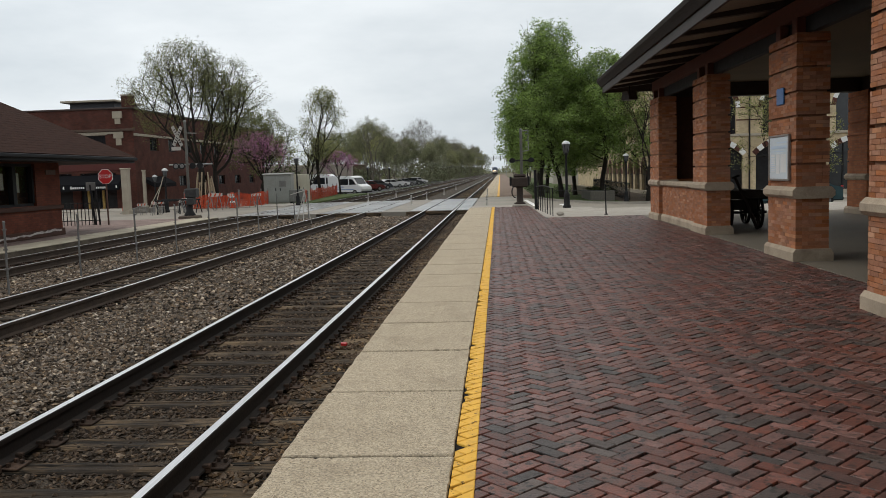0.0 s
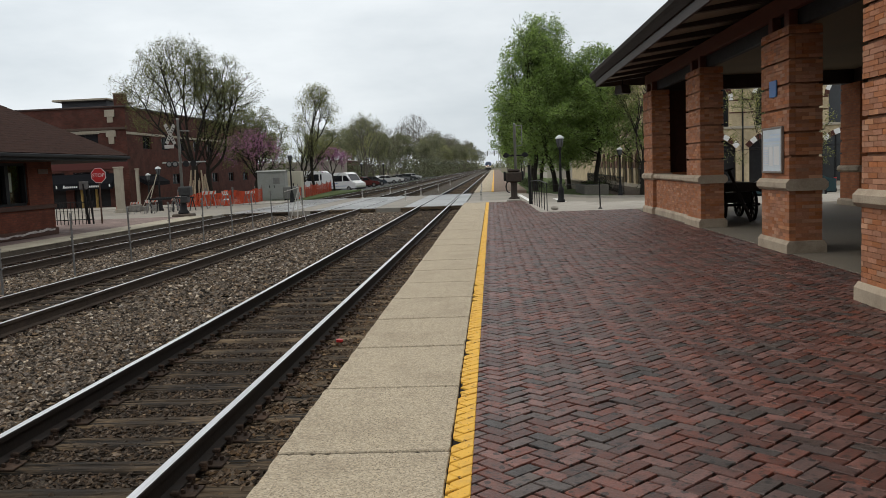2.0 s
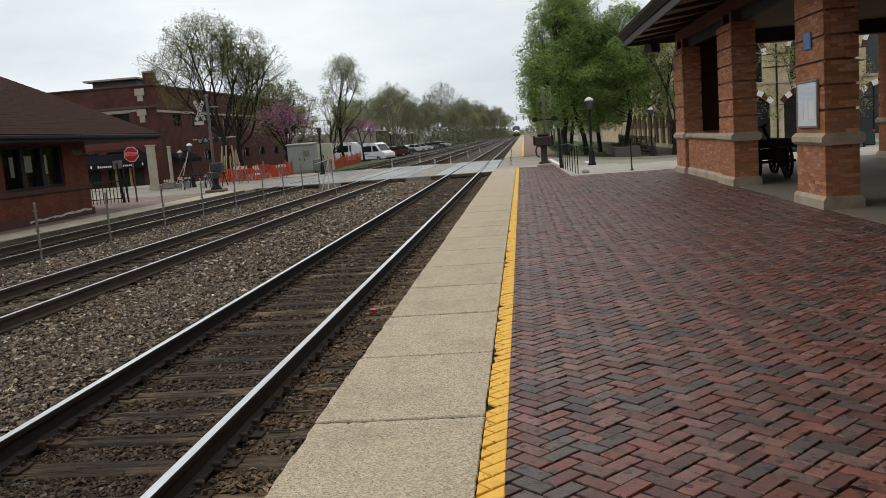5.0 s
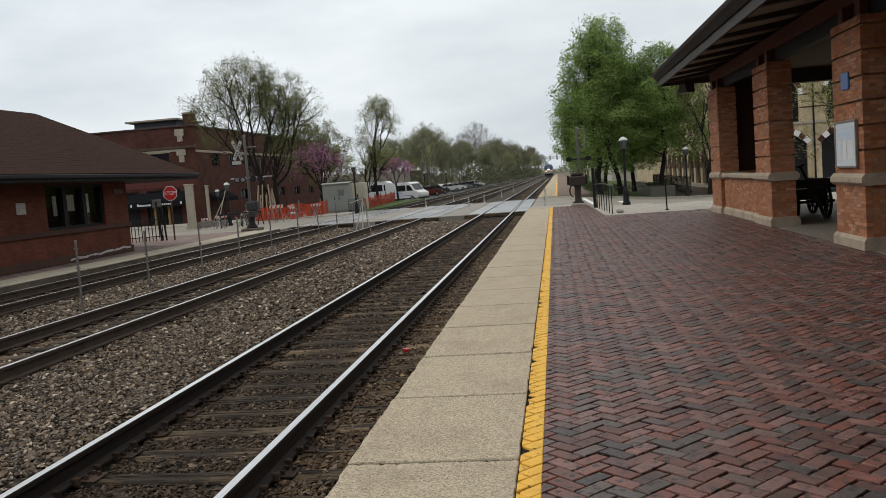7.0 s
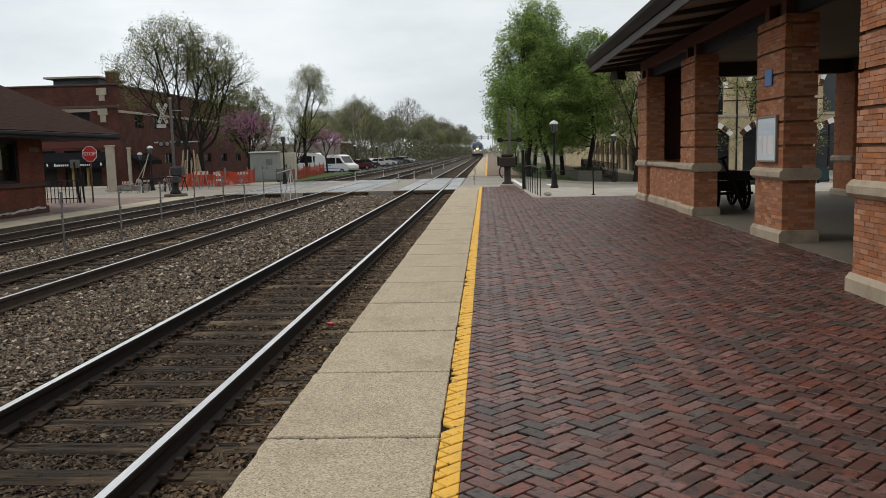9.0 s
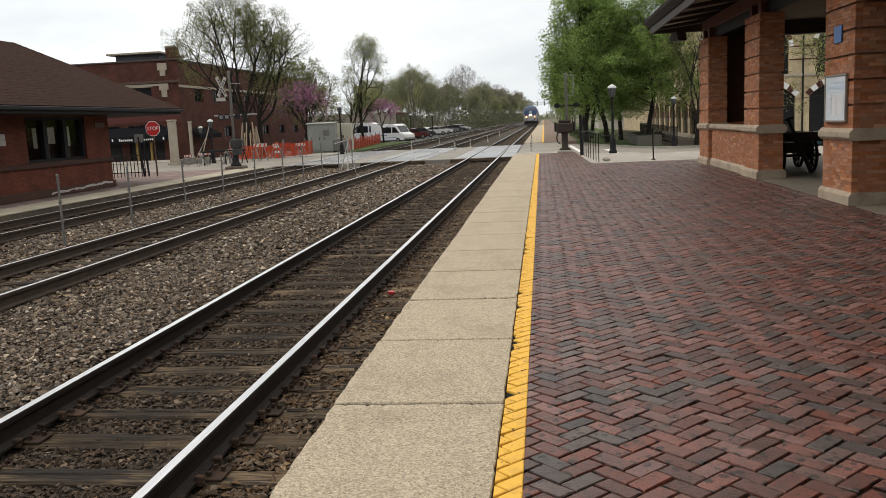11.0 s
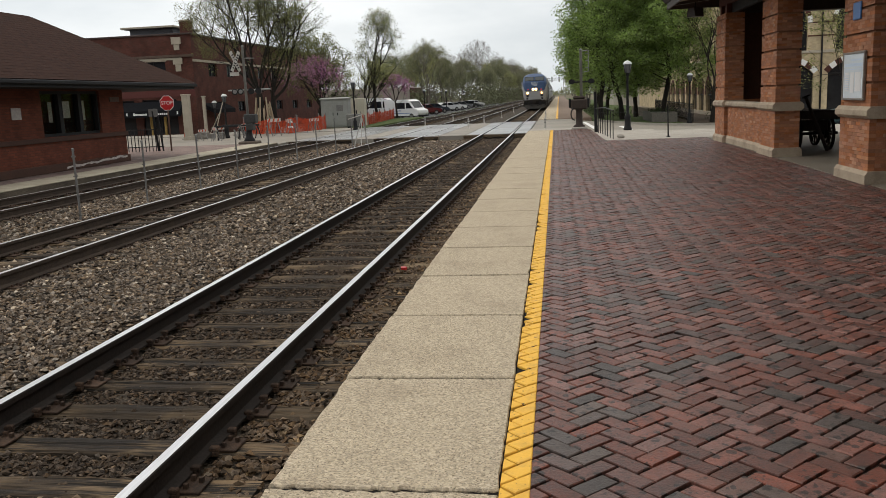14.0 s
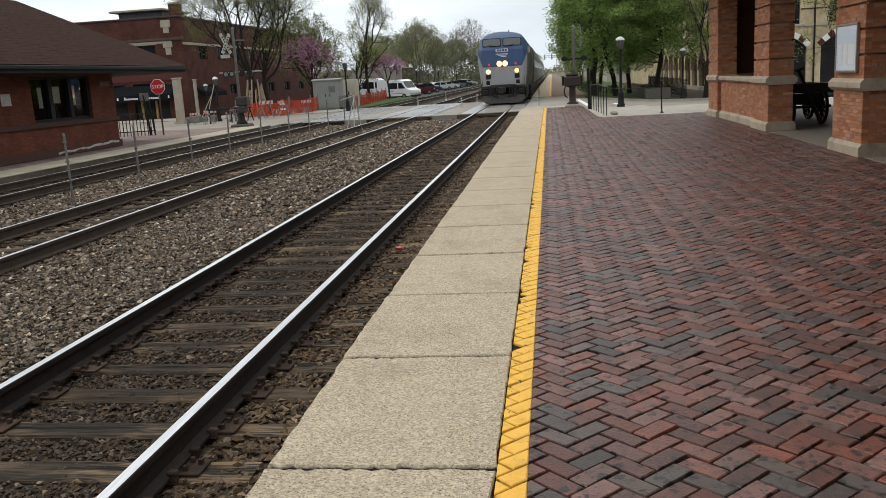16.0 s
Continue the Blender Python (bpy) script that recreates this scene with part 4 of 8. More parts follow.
    n1 = part("notice", bm, mat("pale_notice", (0.5, 0.46, 0.44), (0.38, 0.35, 0.34), rough=0.6, fine=14, contrast=0.6, bump=0), d, "pale printed notice on the wall")
    bm = bm_box(HX + 0.002, 30.75, 1.95, HX + 0.03, 31.4, 2.12, 0.004)
    part("vent", bm, mat("brown_vent", (0.16, 0.11, 0.09), (0.1, 0.07, 0.06), rough=0.7), d, "small brown wall vent")
    return d


depot()


# ---- trees ----
def grow(rng, height, half, low, trunk_r, limbs, shift=(0.0, 0.0), pointed=0.0, gap=(0.75, 0.42, 0.34), upright=0.5, wobble=0.13):
    """Limbs that fork three times inside an uneven crown. A pointed crown keeps one stem to its top; a round one parts low into
    arching limbs. Returns nodes, parents, radii, the shoots' tips and the points that carry leaves."""
    nodes, parent, tips, bearing = [Vector((0, 0, 0))], [-1], [], []
    seed = Vector((rng.uniform(0, 50), rng.uniform(0, 50), rng.uniform(0, 50)))

    def inside(q):
        u = (q.z - low) / (height - low)
        if u < -0.06 or u > 1.0:
            return False
        x, y = q.x - shift[0] * min(1.0, 0.25 + u), q.y - shift[1] * min(1.0, 0.25 + u)
        ball = max(0.0, 1 - (1.72 * u - 0.72) ** 2) ** 0.5 if u > 0.42 else 0.72 + 0.67 * u
        cone = min(1.0, 0.62 + 1.9 * u) * max(0.0, 1 - u) ** 0.62 * 1.12
        lobe = 1 + 0.5 * noise.noise(q * (1.9 / half) + seed) + 0.2 * noise.noise(q * (5.0 / half) + seed)
        return math.hypot(x, y) < half * ((1 - pointed) * ball + pointed * cone) * lobe

    def extend(i, d, length, step, free, lift):
        ids = []
        for _ in range(max(2, int(length / step))):
            d = (d + Vector((rng.gauss(0, wobble), rng.gauss(0, wobble), rng.gauss(0, wobble) + lift))).normalized()
            q = nodes[i] + d * step
            if not free and not inside(q):
                break
            nodes.append(q), parent.append(i)
            i = len(nodes) - 1
            ids.append((i, d.copy()))
        return ids

    def sprout(ids, length, level):
        step = (0.5, 0.36, 0.26)[level - 1]
        along, turn = (inner if level == 1 else 0.22) * length if level < 3 else 0.1, rng.uniform(0, 6.28)
        while ids and along < length:
            f = along / length
            k = min(len(ids) - 1, int(f * length / ((0.5, 0.5, 0.36)[level - 1])))
            i, d = ids[k]
            side = d.orthogonal().normalized()
            turn += 2.4 + rng.uniform(-0.4, 0.4)
            side = Matrix.Rotation(turn, 3, d) @ side
            tilt = rng.uniform(0.6, 1.0)
            way = d * math.cos(tilt) + side * math.sin(tilt)
            more = (length * (0.68 - 0.34 * f) if level < 3 else rng.uniform(0.3, 0.7)) * rng.uniform(0.75, 1.2)
            kids = extend(i, way, more, step, False, 0.05 * upright)
            if kids:
                if level < 3:
                    sprout(kids, len(kids) * step, level + 1)
                else:
                    bearing.extend(nodes[q] for q, _ in kids[-2:])
                tips.append(kids[-1][0])
            along += gap[level - 1] * rng.uniform(0.7, 1.3)
        if ids:
            tips.append(ids[-1][0])
            bearing.append(nodes[ids[-1][0]])

    inner = 0.2 if pointed > 0.5 else 0.32
    stem_top = height * 0.97 if pointed > 0.5 else low * 0.95
    stem = extend(0, Vector((rng.uniform(-0.03, 0.03), rng.uniform(-0.03, 0.03), 1)).normalized(), stem_top, 0.45, True, 0.25)
    for k in range(limbs):
        f = (k + rng.uniform(0.2, 0.8)) / limbs
        a = 2.4 * k + rng.uniform(-0.35, 0.35)
        if pointed > 0.5:
            z = low * 0.8 + (height * 0.93 - low * 0.8) * f
            tilt = 1.42 - 0.85 * f
        else:
            z = low * (0.68 + 0.27 * f)
            tilt = (1.25 - upright * 0.5) * (1 - 0.85 * f) + 0.08
        i, d = stem[min(len(stem) - 1, int(z / 0.45))]
        way = Vector((math.sin(tilt) * math.cos(a), math.sin(tilt) * math.sin(a), math.cos(tilt)))
        if pointed <= 0.5:
            way = (way + Vector((shift[0], shift[1], 0)) * (0.28 / half)).normalized()
        kids = extend(i, way, 1.5 * height, 0.5, False, 0.06 + 0.05 * upright)
        if not kids:
            # the first stretch from a low fork may lie below the crown
            start = extend(i, way, max(1.0, low * 0.45), 0.5, True, 0.1)
            kids = start + extend(start[-1][0], start[-1][1], 1.5 * height, 0.5, False, 0.08)
        sprout(kids, len(kids) * 0.5, 1)
    count = len(nodes)
    load = np.zeros(count)
    for t in tips:
        load[t] += 1
    for i in range(count - 1, 0, -1):
        load[parent[i]] += load[i]
    rad = trunk_r * (np.maximum(load, 1) / max(1, load[0])) ** 0.5
    for i in range(count):
        rad[i] *= 1.0 + 0.35 * max(0.0, 1 - nodes[i].z / 0.9)
    return nodes, parent, rad, tips, bearing


def tube_mesh(name, arr, parent, rad, least, material):
    """Tapered limbs along the skeleton; sides by thickness."""
    verts, faces = [], []
    for i in range(1, len(arr)):
        a, b = Vector(arr[parent[i]]), Vector(arr[i])
        d = b - a
        if d.length < 1e-4:
            continue
        ra, rb = max(least, min(float(rad[parent[i]]), float(rad[i]) * 1.5)), max(least, float(rad[i]))
        n = 7 if ra > 0.08 else 4 if ra > 0.025 else 3
        d.normalize()
        u = d.orthogonal().normalized()
        v = d.cross(u)
        o = len(verts)
        for p, r in ((a, ra), (b, rb)):
            for k in range(n):
                t = 2 * math.pi * k / n
                verts.append(p + (u * math.cos(t) + v * math.sin(t)) * r)
        for k in range(n):
            faces.append((o + k, o + (k + 1) % n, o + n + (k + 1) % n, o + n + k))
    return raw(name, verts, faces, material, True)


def leaf_mesh(name, rng, points, per, spread, size, material):
    """Many small pointed leaves in loose clumps round the given points."""
    verts, faces = [], []
    for p in points:
        for _ in range(per):
            c = Vector(p) + Vector([max(-1.5, min(1.5, rng.gauss(0, 1))) for _ in range(3)]) * spread
            e = Euler((rng.uniform(-0.9, 0.9), rng.uniform(-0.9, 0.9), rng.uniform(0, 6.28))).to_matrix()
            s = size * rng.uniform(0.6, 1.3)
            o = len(verts)
            for q in ((-0.5, 0, 0), (0, -0.34, 0.08), (0.55, 0, 0), (0, 0.34, 0.08)):
                verts.append(c + e @ (Vector(q) * s))
            faces.append((o, o + 1, o + 2, o + 3))
    return raw(name, verts, faces, material)


def tree(label, at, height, half, low, trunk_r, limbs, leaf, per, spread, size, seed, least=0.012, category="tree", shift=(0.0, 0.0), pointed=0.0,
         gap=(0.75, 0.42, 0.34), upright=0.5, wobble=0.13, thin_top=0.0, bark=None):
    rng = random.Random(seed)
    nodes, parent, rad, tips, bearing = grow(rng, height, half, low, trunk_r, limbs, shift, pointed, gap, upright, wobble)
    tr = thing("tree", label, category, at)
    tube_mesh("trunk", nodes, parent, rad, least, bark or M_BARK).parent = tr
    if per:
        if thin_top:
            bearing = [p for p in bearing if rng.random() > thin_top * max(0.0, (p.z - 0.45 * height) / (0.55 * height))]
        leaf_mesh("crown", rng, bearing, per, spread, size, leaf).parent = tr
    return tr


G = -0.3
tree("broad street tree in early leaf with dark spreading limbs", (-19.45, 58.0, G), 11.4, 4.1, 3.3, 0.22, 9, M_LEAF_OLIVE, 14, 0.18, 0.085, 3, least=0.008, shift=(-1.0, 0), gap=(0.7, 0.42, 0.3), upright=0.55, wobble=0.09)
tree("street tree in early leaf leaning away from its neighbour", (-18.66, 58.7, G), 10.1, 3.0, 2.9, 0.17, 7, M_LEAF_OLIVE, 14, 0.18, 0.085, 4, least=0.008, shift=(1.35, 0), gap=(0.7, 0.42, 0.3), upright=0.55, wobble=0.1)
tree("olive young-leaved tree behind the works fence", (-20.4, 75.0, -0.5), 8.2, 3.3, 1.9, 0.18, 10, M_LEAF_OLIVE, 18, 0.22, 0.13, 5, least=0.011)
tree("nearly bare low tree with a haze of buds", (-18.2, 84.0, -0.6), 7.0, 2.9, 1.8, 0.17, 9, M_LEAF_BUD, 5, 0.16, 0.11, 7, least=0.011, gap=(0.6, 0.4, 0.32))
tree("slender street tree with sparse fresh leaves", (-17.2, 85.0, -0.4), 10.7, 2.3, 4.0, 0.15, 8, M_LEAF_BUD, 13, 0.22, 0.12, 9, least=0.011, shift=(0.4, 0), gap=(0.85, 0.5, 0.4), upright=0.8)
tree("small redbud in full magenta blossom", (-16.4, 91.0, -0.4), 4.7, 1.9, 1.9, 0.09, 8, M_BLOSSOM, 17, 0.15, 0.12, 11, least=0.014, gap=(0.5, 0.36, 0.3))
tree("redbud in magenta blossom behind the street tree", (-18.2, 67.0, -0.4), 5.6, 2.5, 2.0, 0.1, 8, M_BLOSSOM, 7, 0.15, 0.1, 13, least=0.012, gap=(0.5, 0.36, 0.3))
tree("bare branching tree beside the car park", (-18.8, 130.0, -0.6), 11.3, 3.4, 3.2, 0.17, 7, M_LEAF_BUD, 3, 0.2, 0.13, 15, least=0.013, gap=(1.05, 0.65, 0.5), upright=0.8, bark=M_BARK_PALE)
tree("tall maple in fresh green leaf at the platform", (3.25, 60.0, -0.25), 11.8, 3.5, 2.1, 0.15, 54, M_LEAF_GREEN, 22, 0.2, 0.135, 17, least=0.009, pointed=0.9, shift=(0.0, 0), gap=(0.55, 0.4, 0.34), upright=0.2, thin_top=0.55)
tree("taller maple in fresh green leaf at the lawn", (4.75, 61.5, -0.35), 12.4, 3.6, 2.2, 0.16, 56, M_LEAF_GREEN, 22, 0.2, 0.135, 18, least=0.009, pointed=0.9, shift=(-0.3, 0), gap=(0.55, 0.4, 0.34), upright=0.2, thin_top=0.5)
maple = tree("broad maple in fresh green leaf beside the lawn", (7.3, 60.6, -0.56), 10.2, 3.6, 2.3, 0.16, 54, M_LEAF_GREEN, 24, 0.2, 0.135, 19, least=0.009, pointed=0.8, gap=(0.55, 0.4, 0.34), upright=0.2, thin_top=0.35)
tree("young tree with yellow-green buds before the arcade", (9.9, 57.2, -0.575), 8.8, 2.3, 2.2, 0.12, 9, M_LEAF_BUD, 5, 0.14, 0.12, 21, least=0.011)
tree("thin street tree with yellow-green buds beside the shelter", (14.7, 46.0, -0.68), 7.0, 2.6, 2.0, 0.07, 8, M_LEAF_BUD, 14, 0.15, 0.10, 23, least=0.009)
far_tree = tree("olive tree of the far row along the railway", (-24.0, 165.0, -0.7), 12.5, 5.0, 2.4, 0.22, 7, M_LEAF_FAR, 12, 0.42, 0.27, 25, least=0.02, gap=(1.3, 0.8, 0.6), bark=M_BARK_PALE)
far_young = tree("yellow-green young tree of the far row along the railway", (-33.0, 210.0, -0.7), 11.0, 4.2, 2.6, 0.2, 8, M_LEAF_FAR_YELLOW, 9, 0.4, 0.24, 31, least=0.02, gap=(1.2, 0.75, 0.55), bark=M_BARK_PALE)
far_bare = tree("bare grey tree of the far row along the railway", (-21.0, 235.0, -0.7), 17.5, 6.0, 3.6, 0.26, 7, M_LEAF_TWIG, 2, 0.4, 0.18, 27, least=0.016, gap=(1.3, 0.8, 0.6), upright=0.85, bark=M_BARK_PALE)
for k, (x, y, q) in enumerate(((-18.5, 148, 0.66), (-21.5, 158, 0.8), (-19.5, 176, 0.7), (-20.5, 195, 0.78), (-27, 215, 1.0), (-17.5, 225, 0.78), (-17.0, 255, 0.85), (-15.5, 285, 0.85), (-14.0, 315, 0.85), (-12.8, 350, 0.9),
                                (-12.2, 385, 0.95), (-11, 430, 1.0), (-20, 300, 1.1), (-22, 270, 1.1), (-19, 340, 1.15), (-18, 400, 1.2), (-9.5, 480, 1.05), (-8.5, 540, 1.1), (-14, 560, 1.4),
                                (-30, 150, 0.8), (-34, 175, 0.95), (-40, 240, 1.1), (-52, 200, 1.1), (-60, 150, 1.0), (-46, 130, 0.8))):
    c = copy_thing(far_young if k % 3 == 1 else far_tree, pose(x, y, -0.7, 0, 0, 67 * k))
    c.scale = (q * (0.85 + 0.1 * (k % 4)), q * 0.95, q * (1.08 - 0.05 * (k % 3)))
for k, (x, y, q) in enumerate(((-20.5, 172, 0.62), (-24, 240, 0.85), (-16, 330, 0.9), (-23, 350, 1.05), (-15, 520, 1.1))):
    c = copy_thing(far_bare, pose(x, y, -0.7, 0, 0, 90 * k + 30))
    c.scale = (q, q, q)
for k, (x, y, q) in enumerate(((5.6, 118, 0.62), (6, 150, 0.75), (6.5, 190, 0.85), (6.5, 240, 0.9), (7, 300, 1.0), (8, 370, 1.05), (9, 460, 1.15), (11, 560, 1.3))):
    c = copy_thing(far_bare if k % 2 == 0 else far_tree, pose(x, y, -0.4, 0, 0, 50 * k))
    c.scale = (q * 0.8, q * 0.8, q)
# maples of the row beside the far platform and behind the lawn
for k, (x, y, q) in enumerate(((4.4, 74, 0.95), (4.8, 96, 1.0), (6.2, 67.5, 0.95))):
    c = copy_thing(maple, pose(x, y, -0.4, 0, 0, 47 * k + 20))
    c.scale = (q, q, q)
# undergrowth along the railway and the woods that close the distance
rs = random.Random(64)
pts = [(rs.uniform(-21, -15.5) + 0.02 * (y - 200), y, rs.uniform(-0.5, 3.4)) for y in [rs.uniform(185, 560) for _ in range(1300)]]
pts += [(rs.uniform(-29, -25) if k % 3 else rs.uniform(-58, -36), rs.uniform(104, 205), rs.uniform(-0.5, 2.6)) for k in range(700)]
tagged(leaf_mesh("undergrowth", rs, pts, 12, 0.8, 0.5, M_LEAF_UNDER), "olive undergrowth below the far trees", "undergrowth", kind="stuff")
pts = [(x, rs.uniform(1150, 1250), rs.uniform(-1, 1) ** 2 * (5 + 3.5 * noise.noise(Vector((x * 0.02, 0, 0))) + min(14, abs(x - 2) * 0.16))) for x in [rs.uniform(-420, 420) for _ in range(2600)]]
tagged(leaf_mesh("far_woods", rs, pts, 8, 1.6, 2.2, M_LEAF_FAR), "woods that close the distance, leaf colour paled for haze", "woods", kind="stuff")


# ---- across the tracks: fence posts, crossing, works, buildings ----
def fence_post(x, y, z0, z1):
    t = thing("fence_post", "thin galvanised steel fence post between the tracks", "post", (x, y, z0), group="fence posts between the tracks")
    bm = bmesh.new()
    rod(bm, (0, 0, -0.1), (RNG.uniform(-0.02, 0.02), RNG.uniform(-0.02, 0.02), z1 - z0), 0.022, 0.022, 8)
    part("post", bm, M_GALV, t)
    bm = bmesh.new()
    lathe(bm, [(0.027, z1 - z0 - 0.02), (0.027, z1 - z0 + 0.01), (0.012, z1 - z0 + 0.025)], 0, 0, 8)
    part("cap", bm, M_GALV, t)
    for k in range(3):
        z = (z1 - z0) * (0.35 + 0.27 * k)
        bm = bm_box(-0.03, -0.03, z, 0.03, 0.03, z + 0.025)
        part("clip", bm, M_GALV, t)


for k in range(-1, 10):
    fence_post(-8.8 + RNG.uniform(-0.05, 0.05), 17.3 + 2.76 * k, -0.44, 0.93)
M_OFFWHITE = mat("weathered_white_paint", (0.52, 0.50, 0.47), (0.38, 0.36, 0.33), rough=0.7, scale=4, fine=30, bump=0.1)
# trestle marker in the ballast
t = thing("trestle_marker", "white wooden trestle marker standing in the ballast", "marker", (-8.1, 38.0, -0.44))
for a, b in (((-0.32, 0, 0), (0.12, 0, 1.45)), ((0.34, 0.1, 0), (0.10, 0, 1.45)), ((0.1, -0.4, 0), (0.1, 0, 1.4))):
    bm = bmesh.new()
    rod(bm, a, b, 0.025, 0.022, 6)
    part("leg", bm, M_OFFWHITE, t)
bm = bmesh.new()
rod(bm, (-0.5, 0, 1.3), (0.14, 0, 1.47), 0.02, 0.02, 6)
part("bar", bm, M_OFFWHITE, t)


def crossbuck(parent, at, size, rz):
    """Two crossed white boards with plain dark lettering bars."""
    for s in (-1, 1):
        bm = bmesh.new()
        box(bm, -size / 2, -0.012 + 0.012 * s, -0.09, size / 2, 0.012 + 0.012 * s, 0.09, 0.004)
        ob = part("blade", bm, M_OFFWHITE, parent, "white crossbuck blade")
        ob.matrix_basis = pose(*at, 0, 0, rz) @ pose(0, 0, 0, 0, s * 60, 0)
        for k in (-0.32, -0.2, -0.09, 0.09, 0.2, 0.32):
            bm = bmesh.new()
            box(bm, k * size - 0.03, -0.03 + 0.012 * s, -0.05, k * size + 0.02, -0.014 + 0.012 * s, 0.05)
            part("letter_bar", bm, M_BLACK, ob)


def crossing_signal(at, rz, label, mirror=1):
    t = thing("crossing_signal", label, "signal", at, rz)
    bm = bmesh.new()
    box(bm, -0.46, -0.46, -0.1, 0.46, 0.46, 0.2, 0.05)
    part("base", bm, mat("rust_stained_footing", (0.13, 0.105, 0.085), (0.07, 0.056, 0.046), rough=0.9, scale=4, fine=30, bump=0.4), t, "rust-stained concrete footing")
    bm = bmesh.new()
    lathe(bm, [(0.27, 0.2), (0.27, 0.26), (0.17, 0.4), (0.14, 0.85), (0.16, 0.9)])
    part("pedestal", bm, M_BLACK, t, "black cast pedestal", True)
    bm = bmesh.new()
    lathe(bm, [(0.07, 0.9), (0.06, 4.66), (0.075, 4.67), (0.05, 4.75)])
    part("mast", bm, M_SIGNAL_GREY, t, "aluminium mast", True)
    bm = bmesh.new()
    box(bm, -0.14, -0.3, 1.05, 0.42, 0.32, 1.5, 0.05)
    box(bm, -0.05, -0.36, 0.72, 0.3, 0.2, 1.05, 0.04)
    part("gate_mechanism", bm, mat("dark_cast_housing", (0.055, 0.057, 0.058), (0.03, 0.03, 0.031), rough=0.6, bump=0.1), t, "dark gate mechanism housing")
    crossbuck(t, (-0.36 * mirror, -0.12, 4.0), 1.05, 57)
    bm = bmesh.new()
    box(bm, -0.66, -0.135, 3.33, -0.22, -0.115, 3.5)
    part("track_sign", bm, M_OFFWHITE, t, "small white plate below the crossbuck")
    bm = bmesh.new()
    rod(bm, (-0.85, 0, 2.65), (1.2, 0, 2.65), 0.035)
    part("crossarm", bm, M_SIGNAL_GREY, t)
    for k, x in enumerate((-0.52, -0.24, 0.27, 0.62)):
        bm = bmesh.new()
        rod(bm, (x, 0.0, 2.58), (x, -0.05, 2.58), 0.135, 0.15, 20)
        l = part("lamp_background", bm, M_BLACK, t, "round signal backing disc")
        if k < 2:
            bm = bmesh.new()
            rod(bm, (x, -0.052, 2.58), (x, -0.075, 2.58), 0.1, 0.085, 16)
            part("lens", bm, M_GALV, l, "dull grey unlit lens")
        bm = bmesh.new()
        rod(bm, (x, 0.2, 2.58), (x, 0.3, 2.58), 0.1, 0.11, 16)
        part("lens", bm, mat("unlit_red_lens", (0.12, 0.01, 0.012), (0.08, 0.008, 0.01), rough=0.15, bump=0), l, "unlit red lens")
        bm = bmesh.new()
        rod(bm, (x, 0.02, 2.58), (x, 0.2, 2.58), 0.13, 0.1, 12)
        part("housing", bm, M_BLACK, l)
    bm = bmesh.new()
    rod(bm, (0, 0, 4.15), (0.55, -0.1, 4.12), 0.02)
    part("bracket", bm, M_SIGNAL_GREY, t)
    return t


crossing_signal((-14.55, 42.0, -0.28), 6, "railway crossing signal with crossbuck, flashers and gate box")


def text_part(name, body, size, material, parent, m, label=""):
    cu = bpy.data.curves.new(name, "FONT")
    cu.body, cu.size, cu.align_x, cu.align_y, cu.extrude = body, size, "CENTER", "CENTER", 0.002
    tmp = bpy.data.objects.new(name, cu)
    scene.collection.objects.link(tmp)
    bpy.context.view_layer.update()
    me = bpy.data.meshes.new_from_object(tmp)
    bpy.data.objects.remove(tmp)
    me.materials.clear()
    me.materials.append(material)
    ob = new(name, me)
    ob.parent, ob.matrix_basis = parent, m
    if label:
        ob["label"] = label
    return ob


# stop sign
t = thing("stop_sign", "red octagonal stop sign on a rusty steel post", "sign", (-16.58, 37.75, FAR_Z + 0.002))
bm = bmesh.new()
box(bm, -0.03, -0.02, 0, 0.03, 0.02, 2.35)
part("post", bm, mat("rusty_sign_post", (0.12, 0.07, 0.05), (0.08, 0.05, 0.04), rough=0.8), t)
oct8 = [(0.345 * math.cos(math.pi / 8 + k * math.pi / 4), 2.075 + 0.345 * math.sin(math.pi / 8 + k * math.pi / 4)) for k in range(8)]
bm = bmesh.new()
prism(bm, oct8, "y", -0.03, -0.022)
p = part("panel", bm, M_WHITE, t, "white-rimmed sign panel")
bm = bmesh.new()
prism(bm, [(x * 0.93, 2.075 + (z - 2.075) * 0.93) for x, z in oct8], "y", -0.034, -0.031)
part("face", bm, M_RED, p, "red sign face")
text_part("lettering", "STOP", 0.225, M_WHITE, p, pose(0, -0.036, 2.075, 90, 0, 0), "white word STOP")

# black railing and bollards at the end of the depot
t = thing("railing", "black iron railing beside the depot", "railing", (-17.9, 37.6, FAR_Z))
for k in range(13):
    bm = bmesh.new()
    box(bm, -0.95 + 0.15 * k, 0.025 * k, 0, -0.925 + 0.15 * k, 0.03 + 0.025 * k, 1.0)
    part("bar", bm, M_BLACK, t)
for z in (0.2, 0.95):
    bm = bmesh.new()
    rod(bm, (-0.95, 0.02, z), (0.9, 0.33, z), 0.02, 0.02, 6)
    part("rail", bm, M_BLACK, t)
t = thing("sign_post", "leaning black posts with a blank grey plate", "post", (-17.25, 37.9, FAR_Z))
for dx, dz, w in ((0.0, 1.75, 0.05), (0.22, 1.55, 0.04)):
    bm = bmesh.new()
    rod(bm, (dx, 0, 0), (dx - 0.12, 0, dz), w, w, 8)
    part("post", bm, M_BLACK, t)
bm = bm_box(-0.3, -0.03, 1.5, 0.12, -0.01, 1.85, 0.004)
part("plate", bm, M_GALV, t)
